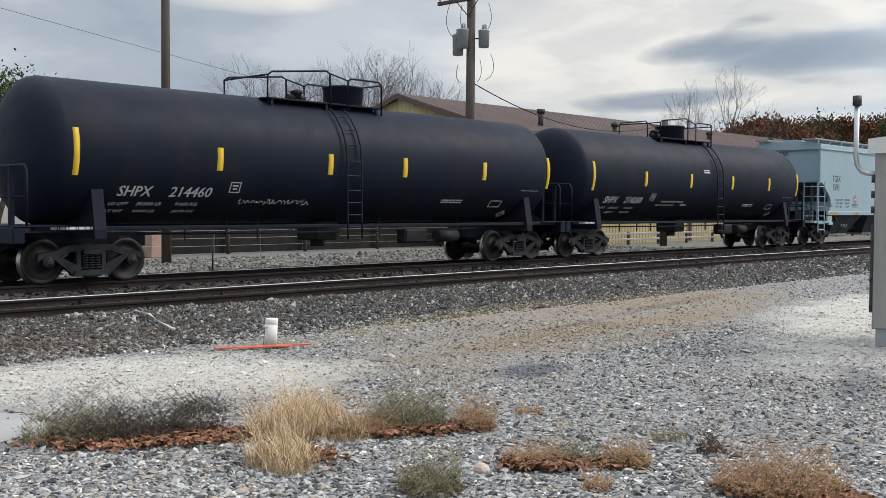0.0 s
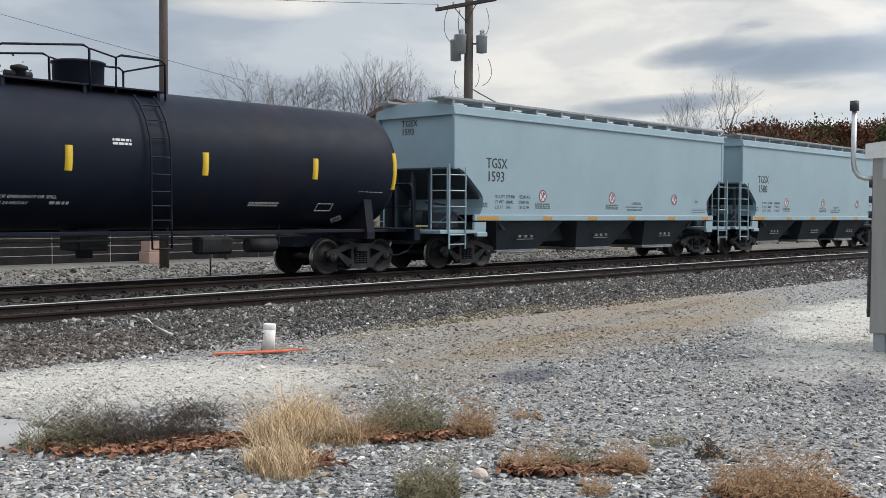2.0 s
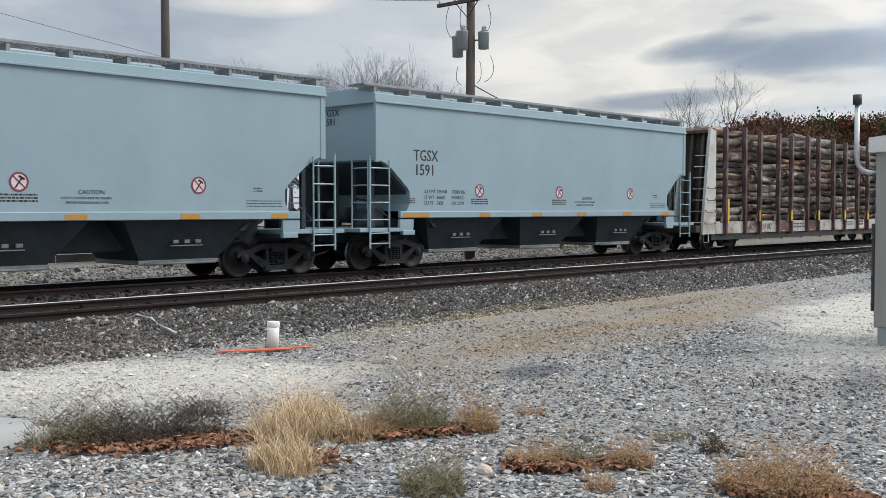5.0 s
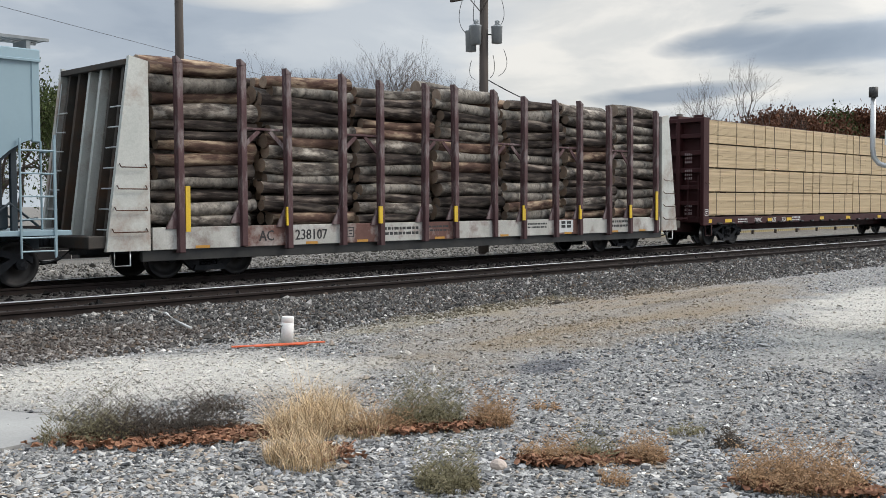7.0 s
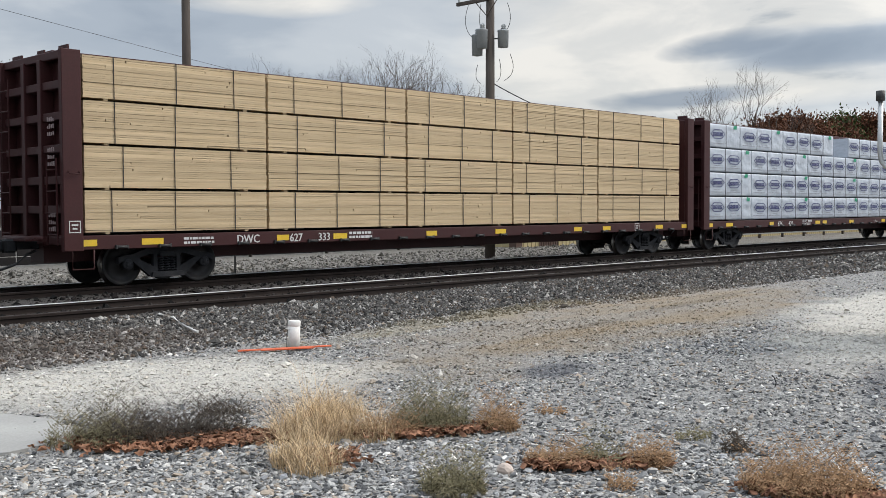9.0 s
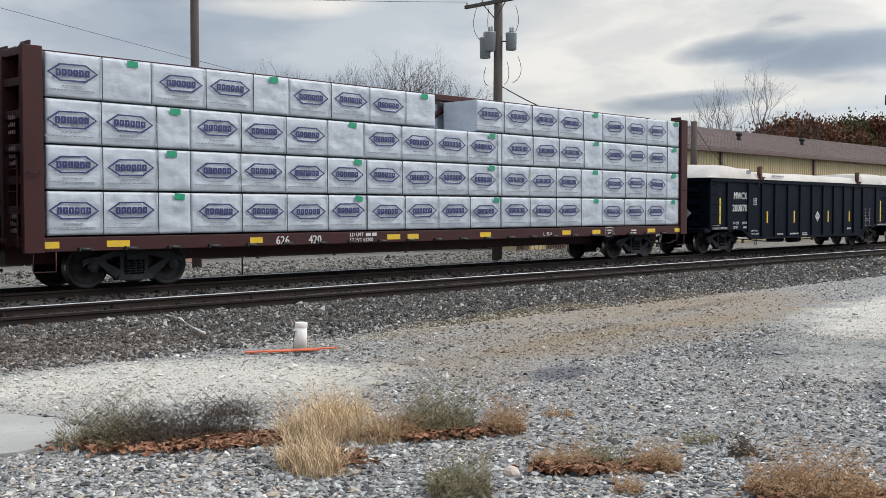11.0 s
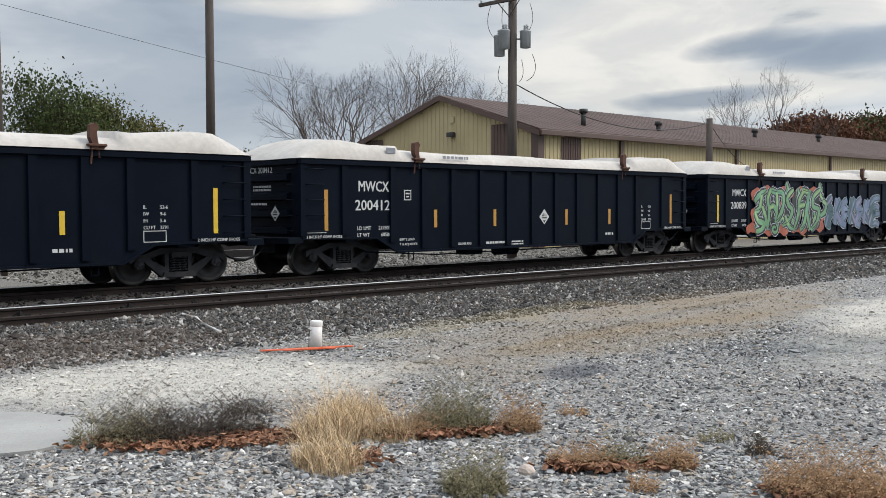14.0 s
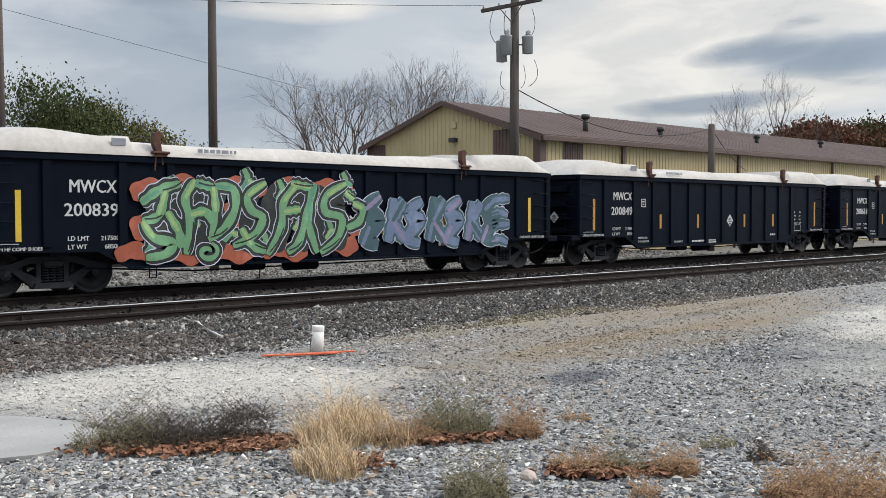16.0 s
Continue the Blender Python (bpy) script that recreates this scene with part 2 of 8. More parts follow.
M["wheel"] = material("dark rolled steel", (0.016, 0.015, 0.016), (0.036, 0.034, 0.034), 4.0, 0.55, 0.2, 0.1, 60, (0.055, 0.036, 0.030), 2.0, 0.3, spec=0.3)
M["tread"] = material("polished wheel tread", (0.35, 0.34, 0.33), (0.5, 0.49, 0.47), 4.0, 0.3, 1.0, 0.05, 60)
M["maroon"] = material("weathered maroon paint", (0.036, 0.010, 0.011), (0.060, 0.018, 0.018), 0.8, 0.6, 0, 0.1, 30, (0.018, 0.010, 0.009), 0.8, 0.55, spec=0.25)
M["white_paint"] = material("white lettering paint", (0.50, 0.51, 0.51), (0.62, 0.62, 0.61), 3, 0.6, 0, 0.0, 30, (0.33, 0.33, 0.33), 2.0, 0.3)
M["black_paint"] = material("black lettering paint", (0.012, 0.013, 0.014), (0.02, 0.02, 0.02), 3, 0.5, 0, 0.0)
M["yellow"] = material("yellow reflective tape", (0.62, 0.40, 0.02), (0.75, 0.50, 0.03), 3, 0.45, 0, 0.0, 30, (0.35, 0.24, 0.05), 3.0, 0.5)
M["amber"] = material("faded amber tape", (0.42, 0.20, 0.03), (0.52, 0.27, 0.04), 3, 0.5, 0, 0.0, 30, (0.25, 0.14, 0.05), 3.0, 0.5)
M["strap"] = material("black strapping", (0.012, 0.012, 0.012), (0.03, 0.028, 0.025), 3, 0.5, 0, 0.0)
M["wrap"] = material("white lumber wrap", (0.40, 0.44, 0.50), (0.52, 0.555, 0.61), 2.0, 0.45, 0, 0.8, 5.0, (0.33, 0.365, 0.42), 1.2, 0.4, spec=0.4, stretch=(1, 1, 2))
M["navy"] = material("navy print on lumber wrap", (0.018, 0.022, 0.10), (0.03, 0.036, 0.15), 3, 0.5, 0, 0.0)
M["green_tag"] = material("green tag", (0.02, 0.30, 0.16), (0.03, 0.36, 0.20), 3, 0.5, 0, 0.0)
M["fabric"] = material("white gondola cover", (0.44, 0.41, 0.38), (0.56, 0.53, 0.49), 1.2, 0.8, 0, 0.35, 8.0, (0.36, 0.32, 0.28), 0.8, 0.35, spec=0.2)
M["rust"] = material("rusted steel", (0.055, 0.022, 0.014), (0.12, 0.055, 0.035), 4, 0.85, 0.1, 0.3, 50, (0.03, 0.02, 0.018), 2.0, 0.5)
M["bulkhead"] = material("worn white bulkhead paint", (0.44, 0.45, 0.42), (0.56, 0.56, 0.52), 1.0, 0.65, 0, 0.2, 30, (0.20, 0.085, 0.04), 0.9, 0.75)
M["stake"] = material("rusty maroon stake paint", (0.070, 0.036, 0.038), (0.125, 0.072, 0.074), 2.0, 0.75, 0, 0.2, 40, (0.40, 0.37, 0.355), 1.9, 0.6, stretch=(2, 2, 0.6), spec=0.25)
M["ribs"] = material("rusty grey bulkhead steel", (0.040, 0.036, 0.033), (0.080, 0.070, 0.060), 1.2, 0.8, 0, 0.2, 40, (0.11, 0.055, 0.028), 0.7, 0.7, spec=0.2)
M["rail"] = material("rusty rail steel", (0.018, 0.013, 0.012), (0.038, 0.028, 0.024), 2.0, 0.8, 0.1, 0.2, 40, (0.014, 0.012, 0.011), 1.0, 0.5, spec=0.2)
M["railhead"] = material("polished rail head thickened for its glint", (0.58, 0.58, 0.59), (0.70, 0.70, 0.71), 2.0, 0.5, 1.0, 0.02, 40)
M["tie"] = material("creosoted tie", (0.016, 0.012, 0.011), (0.036, 0.029, 0.025), 3.0, 0.9, 0, 0.6, 30, (0.07, 0.06, 0.052), 1.0, 0.4, stretch=(4, 0.7, 1), island=0.3)
M["siding"] = material("yellow-cream ribbed siding", (0.42, 0.34, 0.185), (0.50, 0.415, 0.24), 0.4, 0.5, 0, 0.03, 20, (0.34, 0.275, 0.16), 0.25, 0.4, spec=0.3, speckle=0.08)
M["brown_trim"] = material("brown metal trim", (0.075, 0.043, 0.033), (0.11, 0.065, 0.05), 0.7, 0.5, 0, 0.05, 20)
M["roof"] = material("brown metal roof", (0.060, 0.035, 0.029), (0.090, 0.056, 0.047), 0.3, 0.65, 0, 0.05, 20, (0.11, 0.072, 0.06), 0.2, 0.4, spec=0.25)
M["pole"] = material("weathered pole timber", (0.060, 0.050, 0.044), (0.12, 0.10, 0.088), 3.0, 0.9, 0, 0.5, 30, (0.035, 0.029, 0.025), 0.8, 0.6, stretch=(1, 1, 0.1), spec=0.2)
M["grey_can"] = material("grey transformer enamel", (0.26, 0.28, 0.29), (0.34, 0.36, 0.37), 3, 0.45, 0, 0.03)
M["wire"] = material("black cable", (0.012, 0.012, 0.013), (0.02, 0.02, 0.02), 3, 0.6, 0, 0.0)
M["dark_metal"] = material("dark painted metal", (0.02, 0.02, 0.021), (0.04, 0.038, 0.036), 3, 0.6, 0, 0.1)
M["pvc"] = material("white pvc pipe", (0.66, 0.64, 0.61), (0.76, 0.75, 0.72), 6, 0.5, 0, 0.05, 40, (0.45, 0.42, 0.37), 4, 0.5)
M["orange"] = material("orange plastic marker", (0.62, 0.10, 0.03), (0.75, 0.14, 0.05), 6, 0.5, 0, 0.05, 40, (0.45, 0.10, 0.05), 4, 0.4)
M["cabinet"] = material("brushed aluminium cabinet", (0.30, 0.29, 0.28), (0.40, 0.39, 0.37), 1.5, 0.5, 0.6, 0.1, 40, (0.24, 0.22, 0.2), 1.0, 0.4, stretch=(6, 6, 0.4))
M["cap"] = material("white cabinet roof", (0.6, 0.6, 0.58), (0.7, 0.7, 0.68), 2, 0.5, 0, 0.03)
M["galv"] = material("galvanised conduit", (0.42, 0.43, 0.43), (0.55, 0.56, 0.56), 6, 0.4, 0.7, 0.05)
M["stone"] = material("grey crushed stone", (0.16, 0.165, 0.175), (0.30, 0.305, 0.31), 8, 0.9, 0, 0.4, 60, (0.42, 0.40, 0.37), 3, 0.4, island=0.5)
M["ballast"] = material("dark ballast stone", (0.085, 0.085, 0.088), (0.19, 0.185, 0.18), 8, 0.9, 0, 0.4, 60, (0.28, 0.25, 0.22), 3, 0.4, island=0.5)

# ---- ground ----
def lot_colours(n, l, c, amount=1.0):
    """Lays the lot's dust, tan dirt, damp and dark patches over a colour, by place."""
    co = n.new("ShaderNodeTexCoord").outputs["Object"]

    def noise_at(s, detail=6.0, rg=0.6):
        t = n.new("ShaderNodeTexNoise")
        t.inputs["Scale"].default_value, t.inputs["Detail"].default_value, t.inputs["Roughness"].default_value = s, detail, rg
        l.new(co, t.inputs["Vector"])
        return t.outputs[0]

    def op(kind, p, q, clamp=False):
        t = n.new("ShaderNodeMath")
        t.operation, t.use_clamp = kind, clamp
        for i, v in enumerate((p, q)):
            if isinstance(v, (int, float)):
                t.inputs[i].default_value = v
            else:
                l.new(v, t.inputs[i])
        return t.outputs[0]

    def mixed(fac, p, q):
        t = n.new("ShaderNodeMix")
        t.data_type = "RGBA"
        for i, v in ((0, fac), (6, p), (7, q)):
            if isinstance(v, tuple):
                t.inputs[i].default_value = (*v, 1)
            elif isinstance(v, (int, float)):
                t.inputs[i].default_value = v
            else:
                l.new(v, t.inputs[i])
        return t.outputs[2]

    xyz = n.new("ShaderNodeSeparateXYZ")
    l.new(co, xyz.inputs[0])
    X, Y, _ = xyz.outputs
    wob = op("MULTIPLY", op("SUBTRACT", noise_at(0.9, 6), 0.5), 2.4)

    def zone(cx, cy, rx, ry, turned=0.0):
        """An uneven patch of the lot, 1 inside."""
        c, s = math.cos(radians(turned)), math.sin(radians(turned))
        dx, dy = op("SUBTRACT", X, cx), op("SUBTRACT", Y, cy)
        u = op("DIVIDE", op("ADD", op("MULTIPLY", dx, c), op("MULTIPLY", dy, s)), rx)
        v = op("DIVIDE", op("SUBTRACT", op("MULTIPLY", dy, c), op("MULTIPLY", dx, s)), ry)
        d = op("ADD", op("MULTIPLY", u, u), op("MULTIPLY", v, v))
        return op("MULTIPLY", op("SUBTRACT", op("ADD", 1.0, op("MULTIPLY", wob, 0.9)), d), 1.3, True)

    def streaks(turned):
        """Long worn bands where wheels have run."""
        m = n.new("ShaderNodeMapping")
        m.inputs["Rotation"].default_value = (0, 0, radians(-turned))
        m.inputs["Scale"].default_value = (0.10, 1.5, 1)
        l.new(co, m.inputs[0])
        t = n.new("ShaderNodeTexNoise")
        t.inputs["Scale"].default_value, t.inputs["Detail"].default_value = 1.0, 4
        l.new(m.outputs[0], t.inputs["Vector"])
        return op("MULTIPLY", op("SUBTRACT", t.outputs[0], 0.42), 5.0, True)

    speck = noise_at(38, 4, 0.7)
    patchy = op("MULTIPLY", op("SUBTRACT", op("ADD", op("MULTIPLY", noise_at(7.0, 6, 0.75), 0.6), op("MULTIPLY", speck, 0.4)), 0.40), 5.0, True)
    lane = streaks(9)
    tan = op("MULTIPLY", zone(14.8, 9.7, 9.0, 2.2, 9), op("ADD", 0.45, op("MULTIPLY", lane, 0.5)), True)
    c = mixed(op("MULTIPLY", tan, amount), c, (0.275, 0.208, 0.132))
    pale = op("ADD", op("ADD", zone(5.6, 9.6, 2.9, 1.7, -25), zone(14.4, 5.75, 4.2, 1.35, 14)), zone(18.8, 7.2, 5.0, 1.4, 8), True)
    c = mixed(op("MULTIPLY", op("MULTIPLY", pale, amount), op("ADD", 0.48, op("MULTIPLY", patchy, 0.55)), True), c, (0.66, 0.62, 0.55))
    rut = op("ADD", zone(17.0, 10.1, 3.2, 0.22, 9), zone(13.2, 9.4, 1.6, 0.16, 9), True)
    c = mixed(op("MULTIPLY", rut, 0.55 * amount), c, (0.13, 0.105, 0.08))
    dull = op("ADD", zone(9.0, 7.02, 0.72, 0.40, 20), op("MULTIPLY", zone(10.6, 4.1, 1.3, 0.28, 20), 0.6), True)
    c = mixed(op("MULTIPLY", dull, 0.8 * amount), c, (0.085, 0.088, 0.105))
    moss = op("MULTIPLY", zone(12.0, 11.35, 4.5, 0.55, 9), 0.5 * amount)
    c = mixed(moss, c, (0.30, 0.25, 0.15))
    brown = op("MULTIPLY", zone(5.5, 12.6, 3.4, 1.5, 0), 0.45 * amount)
    return mixed(brown, c, (0.15, 0.105, 0.078)), Y, wob, op, mixed, noise_at


def ground_material():
    mt = bpy.data.materials.new("gravel lot")
    mt.use_nodes = True
    n, l = mt.node_tree.nodes, mt.node_tree.links
    b = n["Principled BSDF"]
    co = n.new("ShaderNodeTexCoord").outputs["Object"]

    def pebbles(scale, dark, light):
        t = n.new("ShaderNodeTexVoronoi")
        t.inputs["Scale"].default_value = scale
        l.new(co, t.inputs["Vector"])
        g = n.new("ShaderNodeSeparateColor")
        l.new(t.outputs["Color"], g.inputs[0])
        r = n.new("ShaderNodeValToRGB")
        for e, (p, v) in zip(r.color_ramp.elements, ((0.1, dark), (0.9, light))):
            e.position, e.color = p, (*v, 1)
        l.new(g.outputs[0], r.inputs[0])
        return r.outputs[0], t.outputs["Distance"]

    coarse, gap = pebbles(26, (0.085, 0.083, 0.080), (0.46, 0.445, 0.42))
    small, gap2 = pebbles(62, (0.10, 0.098, 0.095), (0.44, 0.43, 0.41))
    mix = n.new("ShaderNodeMix")
    mix.data_type = "RGBA"
    mix.inputs[0].default_value = 0.5
    l.new(coarse, mix.inputs[6])
    l.new(small, mix.inputs[7])
    c, Y, wob, op, mixed, noise_at = lot_colours(n, l, mix.outputs[2])
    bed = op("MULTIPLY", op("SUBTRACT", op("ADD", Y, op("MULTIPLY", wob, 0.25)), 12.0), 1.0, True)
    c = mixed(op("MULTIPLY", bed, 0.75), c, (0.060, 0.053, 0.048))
    # track strip coloured darker to carry the shade under the train
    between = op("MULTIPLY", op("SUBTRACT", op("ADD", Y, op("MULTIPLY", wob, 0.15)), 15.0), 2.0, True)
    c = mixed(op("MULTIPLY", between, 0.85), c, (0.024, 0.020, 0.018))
    beyond = op("MULTIPLY", op("SUBTRACT", op("ADD", Y, wob), 24.0), 0.4, True)
    c = mixed(op("MULTIPLY", beyond, 0.85), c, mixed(noise_at(1.6, 7, 0.7), (0.11, 0.10, 0.085), (0.27, 0.25, 0.22)))
    c = mixed(op("MULTIPLY", noise_at(9.0, 5, 0.7), 0.25), c, (0.14, 0.13, 0.12))
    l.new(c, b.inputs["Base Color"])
    b.inputs["Roughness"].default_value = 0.92
    bp = n.new("ShaderNodeBump")
    bp.inputs["Strength"].default_value, bp.inputs["Distance"].default_value = 0.9, 0.025
    l.new(op("ADD", op("ADD", op("MULTIPLY", gap, -0.8), op("MULTIPLY", gap2, -0.4)), noise_at(60, 4, 0.7)), bp.inputs["Height"])
    l.new(bp.outputs[0], b.inputs["Normal"])
    return mt


M["ground"] = ground_material()


def ground_height(x, y):
    """The lot is flat, with low humps; the track bed rises to the rails' foot."""
    z = GROUND + 0.018 * noise.noise((x * 0.5, y * 0.5, 0)) + 0.010 * noise.noise((x * 2.1, y * 2.1, 3))
    rise = max(0.0, min(1.0, (y - 11.5) / 2.6))
    fall = max(0.0, min(1.0, (y - 23.2) / 1.8))
    return z + 0.055 * rise * (1 - fall) - 0.10 * fall


def build_ground():
    ys = [-400, -60, -12, -2] + [0.5 + 0.16 * i for i in range(85)] + [14.5 + 0.5 * i for i in range(30)] + [30, 32, 36, 44, 60, 100, 200, 500, 2500]
    xs = [-2500, -500, -120, -40, -15, -6] + [-2 + 0.16 * i for i in range(110)] + [16 + 0.6 * i for i in range(40)] + [44, 52, 64, 80, 110, 160, 300, 800, 2500]
    vs = [(x, y, ground_height(x, y) if -12 <= x <= 80 and -2 <= y <= 40 else GROUND - (0.10 if y > 25 else 0)) for y in ys for x in xs]
    w = len(xs)
    fs = [(j * w + i, j * w + i + 1, (j + 1) * w + i + 1, (j + 1) * w + i) for j in range(len(ys) - 1) for i in range(w - 1)]
    me = bpy.data.meshes.new("ground")
    me.from_pydata(vs, [], fs)
    me.polygons.foreach_set("use_smooth", [True] * len(fs))
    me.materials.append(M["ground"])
    return tagged(new("ground", me), "grey crushed-stone lot with pale limestone dust and tan dirt", "ground", kind="structure")


ground = build_ground()


# ---- tracks ----
def rail_profile(bm, y, x0, x1):
    """One rail, its foot, web and head, with the head's top left to the polished strip."""
    half = [(0.076, -0.186), (0.076, -0.175), (0.020, -0.155), (0.010, -0.120), (0.010, -0.060), (0.034, -0.045), (0.036, -0.012), (0.030, -0.003)]
    poly = [(y + a, b) for a, b in half] + [(y - a, b) for a, b in half[::-1]]
    prism(bm, poly, "x", x0, x1)


def build_track(centre, label):
    track = thing("railway_track", label, "railway track")
    track["kind"] = "structure"
    for side in (-0.753, 0.753):
        bm = bm_new()
        rail_profile(bm, centre + side, -60, 420)
        rail = part("rail", bm, M["rail"], track, "rusty steel rail")
        # polished strip on far rails only, carried down the head to imitate glare
        if side > 0:
            bm = bm_new()
            rbox(bm, (-60, centre + side - 0.038, -0.013), (420, centre + side + 0.038, 0.0), 0.003)
            part("running_surface", bm, M["railhead"], rail, "polished rail head thickened for its glint")
    bm = bm_new()
    box(bm, (-0.11, -1.3, -0.33), (0.11, 1.3, -0.19))
    tie = mesh_of("tie", bm, M["tie"])
    for i in range(150):
        share("tie", tie, track, pose(-6 + 0.53 * i, centre + random.uniform(-0.03, 0.03), random.uniform(-0.01, 0.008), 0, 0, random.uniform(-1.5, 1.5)))
    return track


build_track(TRACK_FAR, "main railway track of steel rails on ties in dark ballast")
build_track(TRACK_NEAR, "empty railway track of rusty rails on ties in ballast")

# ---- metal building behind the tracks ----
BX, BY0, BY1, BEND = 37.7, 32.0, 44.8, 150.0     # gable end, near wall, far wall, far end
EAVE, RIDGE = 5.36, 7.34
BASE = GROUND - 0.10


def ribbed(bm, a, b, z0, top, out, pitch=0.305, deep=0.03):
    """Ribbed sheet from plan point a to b; top gives the height along it."""
    a, b, out = Vector(a), Vector(b), Vector(out)
    d = (b - a)
    n = max(1, round(d.length / pitch))
    pts = []
    for i in range(n):
        for f, o in ((0.0, 0), (0.72, 0), (0.80, 1), (0.92, 1)):
            pts.append(((i + f) / n, o * deep))
    pts.append((1.0, 0.0))
    prev = None
    for f, o in pts:
        p = a + d * f + out * o
        q = (bm.verts.new((p.x, p.y, z0)), bm.verts.new((p.x, p.y, top(f))))
        if prev:
            bm.faces.new((prev[0], q[0], q[1], prev[1]))
        prev = q


def build_building():
    b = thing("metal_building", "long cream ribbed-metal warehouse with brown trim and roof", "building")
    mid = (BY0 + BY1) / 2
    gable = lambda f: EAVE + (RIDGE - EAVE) * (1 - abs(2 * f - 1))
    bm = bm_new()
    ribbed(bm, (BX, BY1, 0), (BX, BY0, 0), BASE, gable, (-1, 0, 0))
    prism(bm, [(BY0, BASE), (BY1, BASE), (BY1, EAVE), (mid, RIDGE), (BY0, EAVE)], "x", BX + 0.02, BX + 0.22)
    part("gable_wall", bm, M["siding"], b)
    bm = bm_new()
    ribbed(bm, (BX, BY0, 0), (BEND, BY0, 0), BASE, lambda f: EAVE, (0, -1, 0))
    box(bm, (BX + 0.22, BY0 + 0.02, BASE), (BEND, BY0 + 0.2, EAVE - 0.02))
    part("long_wall", bm, M["siding"], b)
    bm = bm_new()
    box(bm, (BX + 0.22, BY1 - 0.2, BASE), (BEND, BY1, EAVE - 0.02))
    box(bm, (BEND - 0.2, BY0 + 0.2, BASE), (BEND, BY1 - 0.2, EAVE - 0.02))
    part("rear_wall", bm, M["siding"], b)
    for y0, y1 in ((BY0 - 0.35, mid), (BY1 + 0.35, mid)):
        drop = (RIDGE - EAVE) / (mid - BY0) * 0.35
        bm = bm_new()
        v = [bm.verts.new(p) for p in ((BX - 0.3, y0, EAVE - drop + 0.06), (BEND, y0, EAVE - drop + 0.06), (BEND, y1, RIDGE + 0.06), (BX - 0.3, y1, RIDGE + 0.06))]
        w = [bm.verts.new(q.co + Vector((0, 0, 0.10))) for q in v]
        bm.faces.new(v[::-1]), bm.faces.new(w)
        for i in range(4):
            bm.faces.new((v[i], v[(i + 1) % 4], w[(i + 1) % 4], w[i]))
        n = 180
        for i in range(n):       # standing seams
            x = BX - 0.25 + i * (BEND - BX) / n
            s = 0.02
            p = [bm.verts.new(q) for q in ((x - s, y0, EAVE - drop + 0.162), (x, y0, EAVE - drop + 0.175), (x + s, y0, EAVE - drop + 0.162), (x - s, y1, RIDGE + 0.162), (x, y1, RIDGE + 0.175), (x + s, y1, RIDGE + 0.162))]
            bm.faces.new((p[0], p[1], p[4], p[3])), bm.faces.new((p[1], p[2], p[5], p[4]))
        bmesh.ops.recalc_face_normals(bm, faces=bm.faces)
        part("roof", bm, M["roof"], b, "brown metal roof")
    # brown trim: rakes, eave, corner, downpipes, door panels
    for y0 in (BY0 - 0.36, BY1 + 0.36):
        bm = bm_new()
        z0 = EAVE - 0.055
        p = [(y0, z0 - 0.24), (y0, z0 + 0.02), (mid, RIDGE + 0.17), (mid, RIDGE - 0.10)]
        prism(bm, p, "x", BX - 0.36, BX - 0.30)
        part("rake_trim", bm, M["brown_trim"], b)
    bm = bm_new()
    rbox(bm, (BX - 0.30, BY0 - 0.48, EAVE - 0.26), (BEND, BY0 - 0.36, EAVE + 0.0), 0.02)
    part("gutter", bm, M["brown_trim"], b, "brown eave gutter")
    bm = bm_new()
    box(bm, (BX - 0.10, BY0 - 0.10, BASE), (BX - 0.035, BY0 + 0.35, EAVE - 0.1))
    box(bm, (BX - 0.035, BY0 - 0.10, BASE), (BX + 0.35, BY0 - 0.035, EAVE - 0.25))
    part("corner_trim", bm, M["brown_trim"], b)
    for x in (BX + 1.7, ):
        bm = bm_new()
        ribbed(bm, (x, BY0 - 0.05, 0), (x + 1.5, BY0 - 0.05, 0), BASE, lambda f: EAVE - 0.25, (0, -1, 0), 0.2)
        part("brown_panel", bm, M["brown_trim"], b)
    bm = bm_new()
    ribbed(bm, (BX - 0.05, BY0 + 3.0, 0), (BX - 0.05, BY0 + 1.9, 0), BASE, lambda f: EAVE + 0.42, (-1, 0, 0), 0.2)
    part("brown_panel", bm, M["brown_trim"], b)
    bm = bm_new()
    ribbed(bm, (BX - 0.05, BY1 - 0.1, 0), (BX - 0.05, BY1 - 1.6, 0), BASE, lambda f: EAVE + 0.1, (-1, 0, 0), 0.2)
    part("brown_panel", bm, M["brown_trim"], b)
    for x in (44.3, 56.0, 68.5, 81.5, 95.0, 109.0, 123.0):
        bm = bm_new()
        rbox(bm, (x - 0.12, BY0 - 0.14, BASE), (x + 0.12, BY0 - 0.035, EAVE - 0.26), 0.01)
        part("downpipe", bm, M["brown_trim"], b)
    bm = bm_new()
    rbox(bm, (BX - 0.3, 37.5, 5.32), (BX - 0.04, 37.95, 5.55), 0.02)
    part("wall_light", bm, M["dark_metal"], b, "dark wall-mounted flood light")
    bm = bm_new()
    rbox(bm, (BX - 0.09, 37.6, 6.05), (BX - 0.035, 37.95, 6.38), 0.01)
    part("louvre", bm, M["siding"], b)
    for x, y, top in ((43.0, BY0 + 1.4, 0.95), (50.5, BY0 + 1.8, 0.62), (63.0, BY0 + 2.6, 0.62), (73.5, BY0 + 3.2, 0.6), (90.0, BY0 + 3.4, 0.9)):
        z = EAVE + (RIDGE - EAVE) * (y - BY0) / (mid - BY0)
        bm = bm_new()
        rod(bm, (x, y, z - 0.1), (x, y, z + top), 0.14, 12)
